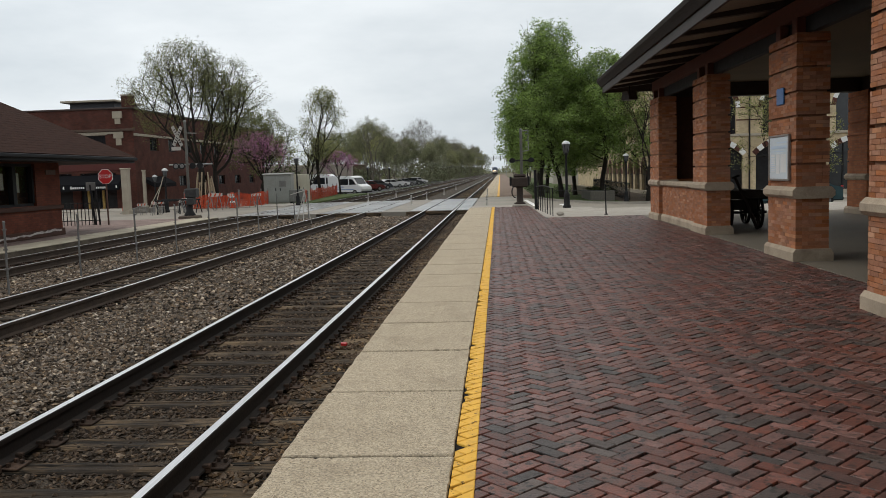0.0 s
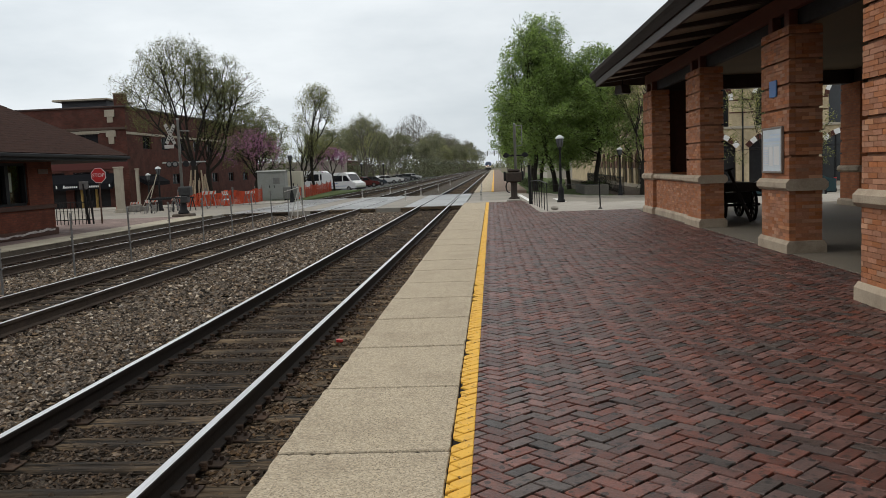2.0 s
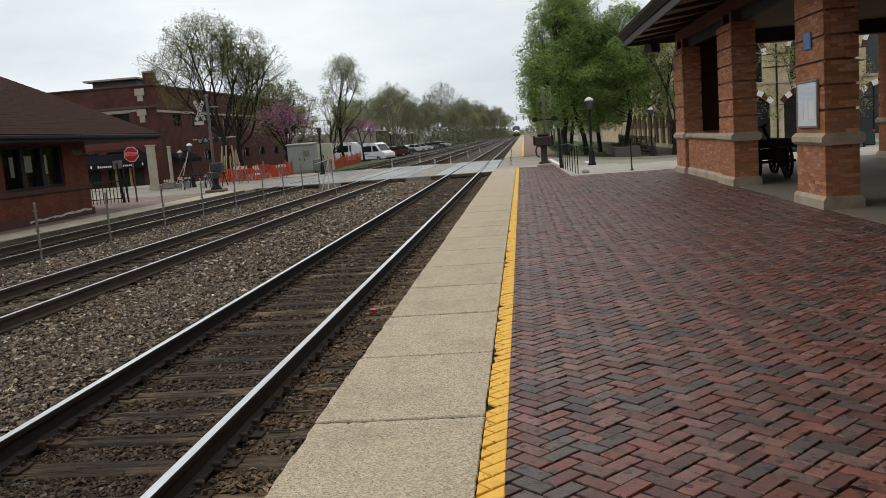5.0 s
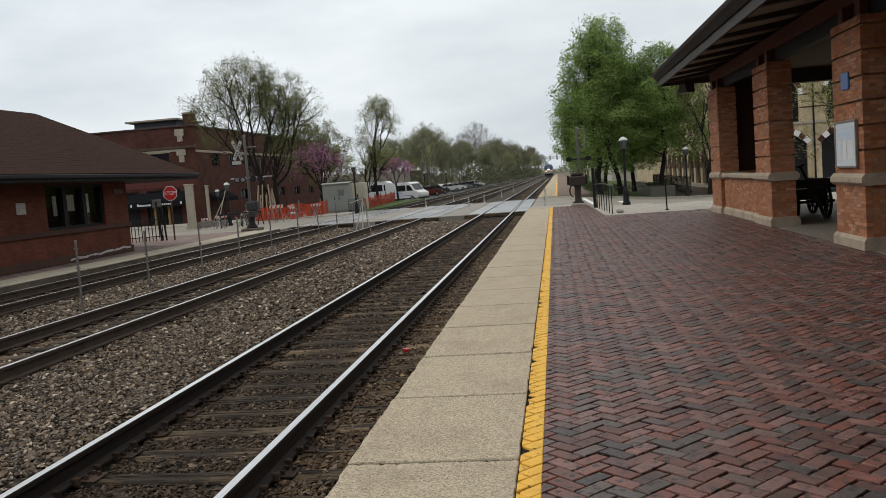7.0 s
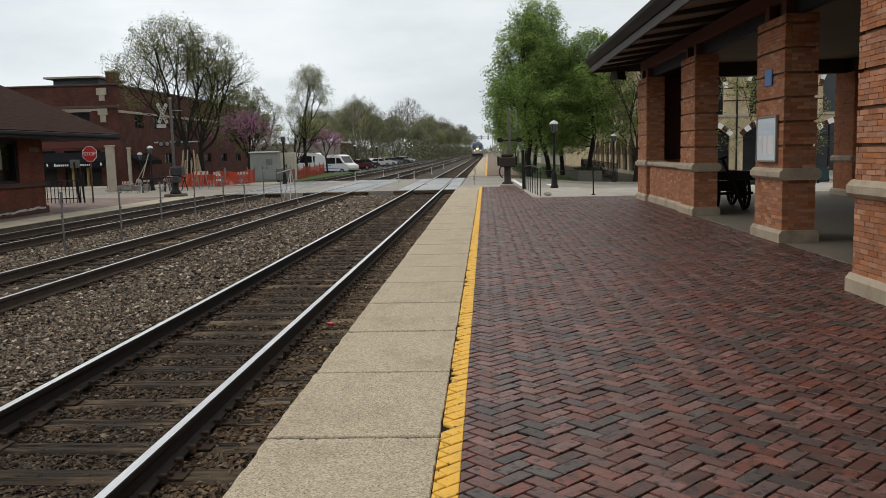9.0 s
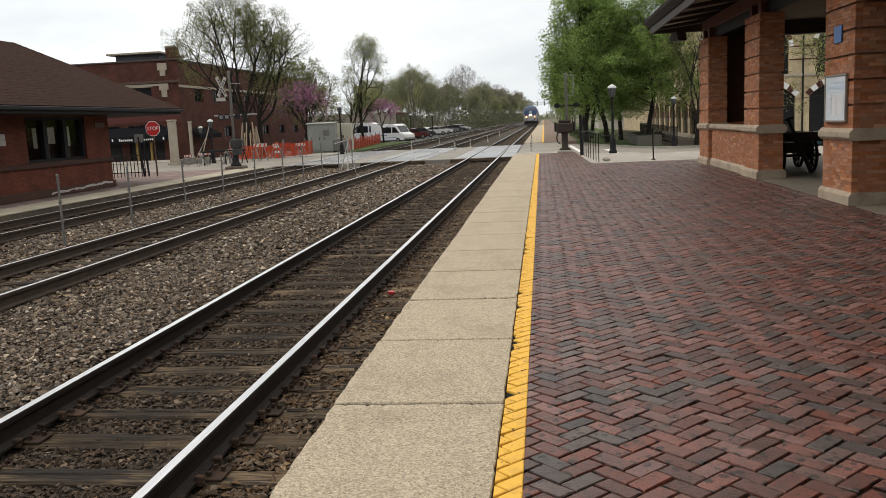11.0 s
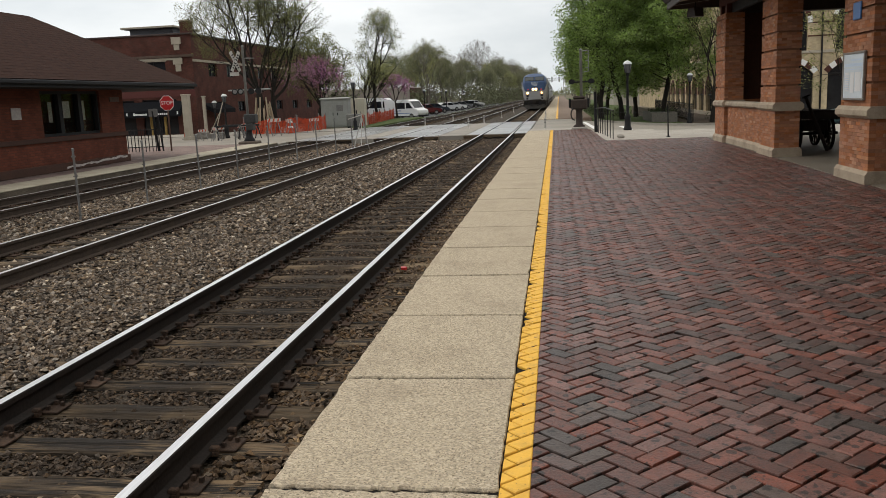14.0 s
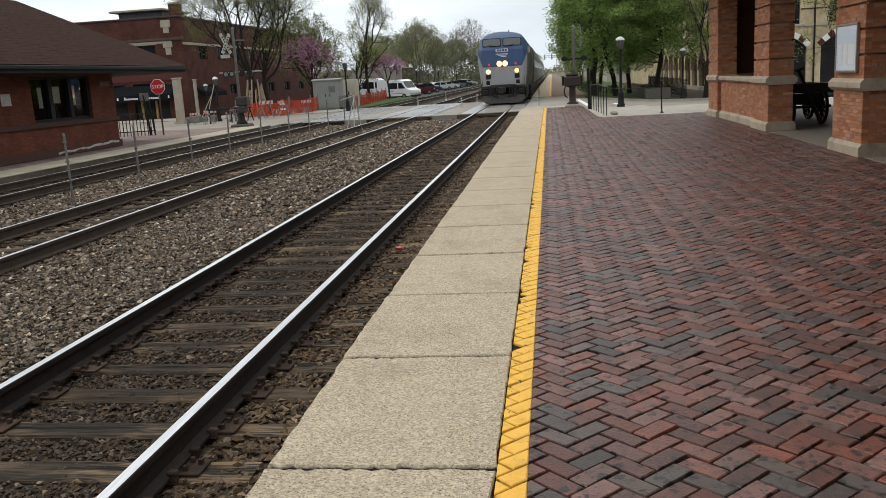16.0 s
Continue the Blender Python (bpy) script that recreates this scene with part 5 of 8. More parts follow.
# concrete pylons
for x, y, w, h in ((-21.7, 51.0, 0.4, 2.75), (-24.7, 60.6, 0.2, 2.75)):
    t = thing("pylon", "pale square concrete pylon at the street", "pylon", (x, y, -0.3))
    bm = bmesh.new()
    box(bm, -w / 2 - 0.05, -w / 2 - 0.05, 0, w / 2 + 0.05, w / 2 + 0.05, 0.25, 0.02)
    part("foot", bm, M_STONE_TRIM, t)
    bm = bmesh.new()
    box(bm, -w / 2, -w / 2, 0.25, w / 2, w / 2, h - 0.08, 0.02)
    part("shaft", bm, M_STONE_TRIM, t)
    bm = bmesh.new()
    box(bm, -w / 2 - 0.04, -w / 2 - 0.04, h - 0.08, w / 2 + 0.04, w / 2 + 0.04, h, 0.02)
    part("cap", bm, M_STONE_TRIM, t)


def window_unit(parent, axis, at, thick, a, b, u, v, mid=1, sill=True, material=None):
    """Frame and panes set back in an opening."""
    fr = bmesh.new()
    d0, d1 = at + thick * 0.35, at + thick * 0.6
    if axis == "y":
        d0, d1 = at - thick * 0.6, at - thick * 0.35
    def put(bm, p, q, r, s, e0, e1):
        if axis == "x":
            box(bm, p, e0, r, q, e1, s)
        else:
            box(bm, e0, p, r, e1, q, s)
    put(fr, a, b, u, u + 0.06, d0, d1), put(fr, a, b, v - 0.06, v, d0, d1)
    n = mid + 1
    for k in range(n + 1):
        c = a + (b - a) * k / n
        put(fr, max(a, c - 0.035), min(b, c + 0.035), u + 0.06, v - 0.06, d0, d1)
    w = part("window", fr, material or M_BLACK, parent, "dark-framed window")
    for k in range(n):
        p, q = a + (b - a) * k / n + 0.036, a + (b - a) * (k + 1) / n - 0.036
        g = bmesh.new()
        e = (d0 + d1) / 2
        put(g, p, q, u + 0.061, v - 0.061, e, e + 0.01)
        part("pane", g, M_DARK_GLASS, w)
    if sill:
        sbm = bmesh.new()
        e0, e1 = (at - 0.08, at + 0.1) if axis == "x" else (at - 0.1, at + 0.08)
        put(sbm, a - 0.08, b + 0.08, u - 0.12, u - 0.003, e0, e1)
        part("sill", sbm, M_STONE_TRIM, w)
        sbm = bmesh.new()
        e0, e1 = (at - 0.03, at + 0.1) if axis == "x" else (at - 0.1, at + 0.03)
        put(sbm, a - 0.12, b + 0.12, v + 0.003, v + 0.2, e0, e1)
        part("lintel", sbm, M_STONE_TRIM, w)
    return w


def commercial_building():
    cx, y0, z0, z1 = -25.8, 61.8, -0.45, 6.88
    b = thing("commercial_building", "two-storey red brick commercial building with stone trim and shop front", "building")
    front_holes = [(-29.9, -27.9, 4.2, 5.05), (-34.2, -31.9, 4.2, 5.05), (-38.6, -36.2, 4.2, 5.05), (-43.0, -40.6, 4.2, 5.05)]
    shop = [(-27.3 - 3.3 * k - 2.7, -27.3 - 3.3 * k, -0.2, 2.35) for k in range(5)]
    bm = bmesh.new()
    opening_wall(bm, "x", y0, 0.4, -48, cx, 3.0, z1, front_holes)
    opening_wall(bm, "x", y0, 0.4, -48, cx, z0, 3.0, shop)
    part("wall", bm, M_BLDG_BRICK, b)
    side = [(y0 + 2.8 + 3.6 * k, y0 + 4.4 + 3.6 * k, 3.95, 4.93) for k in range(8)]
    low = [(y0 + 3.4 + 4.9 * k, y0 + 5.2 + 4.9 * k, 1.2, 2.05) for k in range(6)]
    bm = bmesh.new()
    opening_wall(bm, "y", cx, 0.4, y0 + 0.4, y0 + 34, 3.0, z1 - 0.05, side)
    opening_wall(bm, "y", cx, 0.4, y0 + 0.4, y0 + 34, z0, 3.0, low)
    part("wall", bm, M_BLDG_BRICK, b)
    for h in front_holes:
        window_unit(b, "x", y0, 0.4, *h, mid=1)
    for h in side + low:
        window_unit(b, "y", cx, 0.4, *h, mid=1, sill=False)
    part("band", bm_box(cx + 0.003, y0 + 0.0, 4.96, cx + 0.05, y0 + 33, 5.14, 0.01), M_STONE_TRIM, b, "stone band over the side windows")
    for h in shop:
        window_unit(b, "x", y0, 0.4, *h, mid=1, sill=False)
    bm = bmesh.new()
    box(bm, -48.1, y0 - 0.1, z1 + 0.002, cx + 0.1, y0 + 0.45, z1 + 0.12, 0.02)
    box(bm, cx - 0.45, y0 + 0.452, z1 - 0.05, cx + 0.1, y0 + 34.1, z1 + 0.08, 0.02)
    part("coping", bm, mat("dark_coping", (0.07, 0.05, 0.045), (0.05, 0.036, 0.033), rough=0.7), b, "dark parapet coping")
    bm = bmesh.new()
    box(bm, -48, y0 - 0.14, 5.3, cx + 0.14, y0 - 0.002, 5.48, 0.02)
    part("cornice", bm, mat("brown_cornice", (0.11, 0.075, 0.06), (0.07, 0.05, 0.04), rough=0.8), b, "brown brick cornice")
    bm = bmesh.new()
    box(bm, -48, y0 - 0.06, 5.12, -26.6, y0 - 0.003, 5.28, 0.01)
    part("band", bm, M_STONE_TRIM, b, "stone band")
    bm = bmesh.new()
    box(bm, -48, y0 - 0.05, 2.5, cx, y0 - 0.003, 2.98, 0.01)
    part("fascia", bm, mat("dull_red_sign_band", (0.11, 0.036, 0.031), (0.085, 0.028, 0.025), rough=0.7), b, "dull red band over the shops")
    # stone quoins at the corner
    for z, h, w in ((5.82, 0.4, 0.42), (6.225, 0.5, 0.72), (4.3, 0.5, 0.42), (4.805, 0.42, 0.72)):
        bm = bmesh.new()
        box(bm, cx - 1.1 - w / 2, y0 - 0.07 - 0.1 * (w - 0.5), z, cx - 1.1 + w / 2, y0 - 0.004, z + h, 0.01)
        part("quoin", bm, M_STONE_TRIM, b, "cream stone corner ornament")
    # shop sign: dark awning with pale illegible letter bars
    bm = bmesh.new()
    prism(bm, [(y0 - 0.9, 1.55), (y0 - 0.9, 1.1), (y0 - 0.85, 1.1), (y0 - 0.003, 1.75), (y0 - 0.003, 2.2)], "x", -38, -26.7)
    aw = part("awning", bm, mat("black_canvas_awning", (0.016, 0.017, 0.02), (0.010, 0.011, 0.013), rough=0.9, spec=0.05), b, "black shop awning")
    # illegible pale lettering, word by word: start and number of letters
    for x, count in ((-30.85, 1), (-30.3, 7), (-28.55, 6), (-26.95, 1)):
        for k in range(count):
            tall = 0.2 if k == 0 else 0.13
            bm = bm_box(x + 0.155 * k, y0 - 0.915, 1.24, x + 0.155 * k + 0.1, y0 - 0.903, 1.24 + tall)
            part("letter_bar", bm, M_WHITE, aw)
    # a second dark awning round the corner
    bm = bmesh.new()
    prism(bm, [(cx + 0.85, 1.5), (cx + 0.85, 1.2), (cx + 0.8, 1.2), (cx + 0.003, 1.65), (cx + 0.003, 1.95)], "y", y0 + 1.2, y0 + 5.4)
    part("awning", bm, mat("faded_black_awning", (0.02, 0.02, 0.023), (0.012, 0.012, 0.014), rough=0.9, spec=0.05), b, "black awning on the side wall")
    # ochre door frames of the shop
    for x in (-29.45, -28.35):
        bm = bm_box(x, y0 - 0.14, z0, x + 0.16, y0 - 0.003, 1.75, 0.01)
        part("door_frame", bm, mat("ochre_door_paint", (0.40, 0.27, 0.09), (0.33, 0.22, 0.07), rough=0.6), b, "ochre door frame")
    # roof plate, penthouse, chimney
    bm = bmesh.new()
    box(bm, -48, y0 + 0.4, z1 - 0.5, cx - 0.4, y0 + 34, z1 - 0.35)
    part("roof", bm, M_ASPHALT, b)
    bm = bmesh.new()
    box(bm, -31.4, y0 + 2.0, z1 - 0.35, -28.0, y0 + 6, 7.6)
    ph = part("penthouse", bm, mat("grey_metal_cladding", (0.10, 0.10, 0.11), (0.07, 0.07, 0.08), rough=0.6), b, "grey roof penthouse")
    bm = bmesh.new()
    box(bm, -31.9, y0 + 1.5, 7.6, -27.7, y0 + 6.4, 7.74, 0.02)
    part("roof_edge", bm, M_STONE_TRIM, ph)
    bm = bmesh.new()
    box(bm, -27.0, y0 + 1.0, z1 - 0.4, -26.3, y0 + 1.7, 7.9)
    ch = part("chimney", bm, M_BLDG_BRICK, b, "square red brick chimney")
    bm = bmesh.new()
    box(bm, -27.06, y0 + 0.94, 7.9, -26.24, y0 + 1.76, 8.02, 0.02)
    part("chimney_cap", bm, M_STONE_TRIM, ch)
    return b


commercial_building()


def low_building(label, x0, y0, x1, y1, z0, z1, material, n):
    b = thing("low_building", label, "building")
    bm = bmesh.new()
    box(bm, x0, y0, z0, x1, y1, z1)
    part("wall", bm, material, b)
    bm = bmesh.new()
    box(bm, x0 - 0.1, y0 - 0.1, z1 + 0.002, x1 + 0.1, y1 + 0.1, z1 + 0.18, 0.02)
    part("roof", bm, M_STONE_TRIM, b)
    for k in range(n):
        c = x0 + (x1 - x0) * (k + 0.5) / n
        bm = bmesh.new()
        box(bm, c - 0.8, y0 - 0.03, 0.4, c + 0.8, y0 - 0.003, 1.8)
        w = part("window", bm, M_BLACK, b)
        for s in (-0.4, 0.4):
            bm = bm_box(c + s - 0.36, y0 - 0.04, 0.46, c + s + 0.36, y0 - 0.031, 1.74)
            part("pane", bm, M_DARK_GLASS, w)


low_building("low buff commercial building behind the works", -40, 112, -21, 126, -0.7, 3.0, mat("buff_stucco", (0.30, 0.26, 0.22), (0.23, 0.2, 0.17), rough=0.8), 5)
low_building("low brick building behind the car park", -60, 180, -30, 195, -0.7, 4.0, M_BLDG_BRICK, 6)


# street lamps
M_LANTERN = mat("smoky_lantern_glass", (0.12, 0.13, 0.14), (0.07, 0.075, 0.08), rough=0.15, contrast=0.2, bump=0.0)


def street_lamp(at, h, label="black iron street lamp with a pale lantern top"):
    t = thing("street_lamp", label, "lamp", at, group="street lamps")
    bm = bmesh.new()
    lathe(bm, [(0.17, 0), (0.17, 0.1), (0.13, 0.16), (0.12, 0.5), (0.135, 0.56), (0.085, 0.66), (0.06, 0.75), (0.05, h * 0.55), (0.06, h * 0.56), (0.045, h * 0.58), (0.042, h - 0.62), (0.075, h - 0.58), (0.075, h - 0.53), (0.04, h - 0.50)], 0, 0, 12)
    part("pole", bm, M_IRON, t, "", True)
    bm = bmesh.new()
    lathe(bm, [(0.10, h - 0.5), (0.155, h - 0.2), (0.16, h - 0.14)], 0, 0, 12)
    l = part("lantern", bm, M_LANTERN, t, "smoky glass lantern", True)
    for k in range(6):
        a = math.pi * k / 3
        bm = bmesh.new()
        rod(bm, (0.105 * math.cos(a), 0.105 * math.sin(a), h - 0.5), (0.165 * math.cos(a), 0.165 * math.sin(a), h - 0.14), 0.009, 0.009, 5)
        part("cage_bar", bm, M_IRON, l)
    bm = bmesh.new()
    lathe(bm, [(0.185, h - 0.15), (0.185, h - 0.13), (0.15, h - 0.07), (0.09, h - 0.02), (0.03, h), (0.0, h + 0.01)], 0, 0, 14)
    part("roof", bm, M_FROSTED, t, "pale domed lantern top", True)
    return t


lamp0 = street_lamp((-12.95, 57.4, -0.26), 3.25)
street_lamp((-19.7, 52.0, -0.27), 2.66)
street_lamp((-23.8, 60.3, -0.22), 2.3)
for x, y in ((-17.6, 118), (-17.4, 140), (-17.2, 165), (-17.0, 195), (-19.5, 150)):
    copy_thing(lamp0, pose(x, y, -0.4, 0, 0, 0))

# works: orange mesh fence in panels
def fence_panel(a, b, z, h=1.05):
    a, b = Vector(a), Vector(b)
    t = thing("mesh_fence", "sagging orange plastic mesh fence panel on stakes", "fence", (a.x, a.y, z), math.degrees(math.atan2(b.y - a.y, b.x - a.x)), group="orange works fence")
    l = (b - a).length
    bm = bmesh.new()
    bow = RNG.uniform(0.08, 0.22)
    for k in range(int(l / 0.09) + 1):
        x, top = k * 0.09, h - bow * math.sin(math.pi * min(1.0, k * 0.09 / l)) - 0.03 * abs(math.sin(k * 0.7))
        y = 0.07 * math.sin(x * 4.1 + a.x)
        box(bm, x, y - 0.006, 0.03, x + 0.055, y + 0.006, top)
    for k in range(11):
        z = 0.06 + k * (h - bow) / 11.5
        box(bm, 0, -0.012, z, l, 0.012, z + 0.035)
    part("mesh", bm, M_ORANGE, t)
    for x in (0.0, l):
        bm = bmesh.new()
        rod(bm, (x, 0.02, -0.1), (x + RNG.uniform(-0.06, 0.06), 0.02, h + 0.12), 0.03, 0.03, 6)
        part("stake", bm, M_GALV, t)


pts = [(-19.8, 55.2), (-18.2, 55.8), (-16.8, 57.0), (-15.9, 59.2), (-16.2, 62.0)]
for a, b in zip(pts, pts[1:]):
    fence_panel(a, b, -0.26)
yy = 66.5
while yy < 90:
    fence_panel((-14.6 - 0.085 * (yy - 66), yy), (-14.6 - 0.085 * (yy - 62), yy + 3.9), -0.34)
    yy += 4.0


def barricade(at, rz):
    t = thing("barricade", "orange and white striped works barricade on folding legs", "barricade", at, rz, group="works barricades")
    for s in (-1, 1):
        for q in (-1, 1):
            bm = bmesh.new()
            rod(bm, (s * 0.32, q * 0.35, 0), (s * 0.32, 0, 1.05), 0.026, 0.026, 6)
            part("leg", bm, M_GALV, t)
    for z in (0.86,):
        bm = bm_box(-0.5, -0.14 + (1.0 - z) * 0.05, z, 0.5, -0.11 + (1.0 - z) * 0.05, z + 0.2, 0.004)
        bd = part("board", bm, M_OFFWHITE, t, "white reflective board")
        for k in range(3):
            bm = bmesh.new()
            x = -0.46 + 0.33 * k
            prism(bm, [(x, z + 0.01), (x + 0.12, z + 0.01), (x + 0.2, z + 0.19), (x + 0.08, z + 0.19)], "y", -0.148 + (1.0 - z) * 0.05, -0.141 + (1.0 - z) * 0.05)
            part("stripe", bm, M_ORANGE, bd)
    return t


b0 = barricade((-16.85, 52.3, -0.27), 55)
for x, y, r, q in ((-16.7, 55.2, -50, 0.9), (-15.5, 56.3, 60, 0.85), (-18.1, 51.0, 60, 0.8), (-17.85, 49.4, -62, 0.75), (-19.1, 49.2, 25, 0.7), (-18.75, 48.0, -55, 0.7), (-19.95, 48.9, 58, 0.62)):
    copy_thing(b0, pose(x, y, -0.27, 0, 0, r)).scale = (q, q, q)
# dark trestles stacked at the works
for x, y, r in ((-18.4, 49.0, 20), (-17.6, 50.2, -15), (-18.9, 51.2, 5)):
    t = thing("trestle", "dark steel works trestle standing in the street", "trestle", (x, y, -0.27), r, group="works trestles")
    part("beam", bm_box(-0.7, -0.05, 0.72, 0.7, 0.05, 0.82, 0.01), M_BLACK, t)
    for a in (-0.6, 0.6):
        for q in (-0.3, 0.3):
            bm = bmesh.new()
            rod(bm, (a, q, 0), (a, 0, 0.74), 0.03, 0.03, 6)
            part("leg", bm, M_BLACK, t)
for k, (x, y) in enumerate(((-16.9, 55.9),)):
    t = thing("traffic_drum", "orange works drum with white bands", "drum", (x, y, -0.25), group="works drums")
    bm = bmesh.new()
    lathe(bm, [(0.24, 0), (0.24, 0.08), (0.16, 0.1), (0.14, 0.95), (0.1, 1.0)], 0, 0, 14)
    part("body", bm, M_ORANGE, t)
    for z in (0.35, 0.68):
        bm = bmesh.new()
        lathe(bm, [(0.165, z), (0.158, z + 0.1)], 0, 0, 14)
        part("band", bm, M_WHITE, t)
# rubble, a cone and a leaning stake at the works
M_RUBBLE = mat("broken_concrete", (0.27, 0.25, 0.225), (0.17, 0.16, 0.145), rough=0.95, scale=6, fine=40, bump=0.6)
rr = random.Random(31)
for k, (x, y, q) in enumerate(((-21.2, 51.9, 0.42), (-21.7, 52.3, 0.34), (-20.8, 52.4, 0.3), (-22.3, 52.9, 0.3), (-20.3, 52.9, 0.36), (-19.8, 51.4, 0.24))):
    bm = bmesh.new()
    bmesh.ops.create_cube(bm, size=1.0)
    bmesh.ops.subdivide_edges(bm, edges=bm.edges[:], cuts=2, use_grid_fill=True)
    for v in bm.verts:
        v.co = Vector((v.co.x * 1.5 * q, v.co.y * 1.1 * q, (v.co.z + 0.5) * 0.85 * q)) + noise.noise_vector(v.co * 2.5 + Vector((k * 3.1, 0, 0))) * 0.12 * q
    low = min(v.co.z for v in bm.verts)
    for v in bm.verts:
        v.co.z -= low
    t = part("rubble_block", bm, M_RUBBLE)
    t.matrix_basis = pose(x, y, -0.27, 0, 0, 50 * k)
    tagged(t, "broken lump of grey concrete at the works", "rubble", "rubble at the works")
t = thing("traffic_cone", "orange traffic cone at the works", "cone", (-22.6, 52.5, -0.27))
bm = bmesh.new()
box(bm, -0.18, -0.18, 0, 0.18, 0.18, 0.03, 0.005)
part("base", bm, M_BLACK, t)
bm = bmesh.new()
lathe(bm, [(0.13, 0.03), (0.035, 0.7), (0.02, 0.71)], 0, 0, 12)
part("cone", bm, M_ORANGE, t, "", True)
t = thing("stake", "long pale wooden stake leaning at the works", "stake", (-22.0, 55.6, -0.27))
bm = bmesh.new()
rod(bm, (0, 0, 0), (0.85, 0.1, 2.7), 0.035, 0.03, 6)
part("stick", bm, M_STONE_TRIM, t)
bm = bmesh.new()
rod(bm, (-0.5, 0.2, 0), (0.5, 0.06, 1.62), 0.03, 0.03, 6)
part("brace", bm, M_STONE_TRIM, t)
# boards strapped round the street tree
t = thing("tree_guard", "pale upright boards strapped round a tree trunk", "tree guard", (-19.4, 58.0, G))
for k in range(15):
    a = 2 * math.pi * k / 15
    bm = bmesh.new()
    rod(bm, (0.78 * math.cos(a), 0.78 * math.sin(a), 0.0), (0.45 * math.cos(a + 0.1), 0.45 * math.sin(a + 0.1), 2.1 + 0.35 * math.sin(3 * k)), 0.05, 0.05, 5)
    part("board", bm, mat("pale_raw_timber", (0.42, 0.34, 0.24), (0.3, 0.24, 0.16), rough=0.8, stretch=(3, 3, 0.4)) if k == 0 else BOARD, t)
    BOARD = t.children[0].data.materials[0]

# equipment cabinet and generator
t = thing("equipment_cabinet", "large grey steel railway equipment cabinet", "cabinet", (-16.1, 64.6, -0.36))
M_CAB = mat("pale_grey_enamel", (0.36, 0.365, 0.35), (0.27, 0.275, 0.26), rough=0.6, scale=1, fine=20, contrast=0.3, bump=0.03, stain=(0.25, 0.23, 0.2), stain_amount=0.5, stain_scale=1.2)
bm = bmesh.new()
box(bm, -1.15, 0, 0.12, 0.95, 0.9, 2.2, 0.03)
part("body", bm, M_CAB, t)
bm = bmesh.new()
prism(bm, [(-0.1, 2.2), (0.45, 2.29), (1.0, 2.2), (1.0, 2.23), (0.45, 2.33), (-0.1, 2.24)], "x", -1.23, 1.03)
part("roof", bm, M_CAB, t)
for k in range(2):
    bm = bm_box(-1.08 + 1.0 * k, -0.03, 0.25, -0.12 + 1.0 * k, -0.002, 2.06, 0.008)
    dd = part("door", bm, M_CAB, t, "grey steel door")
    bm = bm_box(-0.25 + 0.35 * k, -0.07, 1.0, -0.2 + 0.35 * k, -0.032, 1.2)
    part("handle", bm, M_BLACK, dd)
bm = bm_box(0.05, -0.04, 1.3, 0.55, -0.032, 1.75)
part("notice", bm, M_GALV, t)
bm = bm_box(-1.12, 0.05, 0, 0.92, 0.85, 0.12)
part("base", bm, M_CONCRETE_PLAIN, t)
t = thing("equipment_cabinet", "narrow cream steel cabinet beside the works", "cabinet", (-15.35, 68.0, -0.36))
M_CREAM_CAB = mat("cream_enamel", (0.55, 0.52, 0.42), (0.45, 0.42, 0.33), rough=0.55, scale=1, fine=20, contrast=0.3, bump=0.03)
part("body", bm_box(-0.65, 0, 0, 0.65, 0.9, 2.2, 0.03), M_CREAM_CAB, t)
part("door", bm_box(-0.58, -0.03, 0.12, 0.58, -0.002, 1.98, 0.01), M_CREAM_CAB, t, "cream steel door")
t = thing("generator", "small grey works generator on skids", "generator", (-14.4, 63.2, -0.33))
bm = bmesh.new()
box(bm, -0.5, -0.4, 0.15, 0.5, 0.4, 1.05, 0.05)
part("body", bm, mat("grey_machine", (0.2, 0.2, 0.19), (0.13, 0.13, 0.12), rough=0.6), t)
for s in (-1, 1):
    bm = bm_box(s * 0.35 - 0.05, -0.5, 0, s * 0.35 + 0.05, 0.5, 0.15)
    part("skid", bm, M_BLACK, t)
bm = bmesh.new()
rod(bm, (0.2, 0, 1.05), (0.2, 0, 1.3), 0.05)
part("exhaust", bm, M_BLACK, t)


# vehicles
def wheel(parent, x, y, r, w, name="wheel"):
    bm = bmesh.new()
    rod(bm, (x - w / 2, y, r), (x + w / 2, y, r), r, r, 18)
    wh = part(name, bm, M_BLACK, parent, "black tyre")
    for s in (-1, 1):
        bm = bmesh.new()
        rod(bm, (x + s * w * 0.5, y, r), (x + s * (w * 0.5 + 0.012), y, r), r * 0.62, r * 0.55, 12)
        part("rim", bm, M_GALV, wh)
    return wh


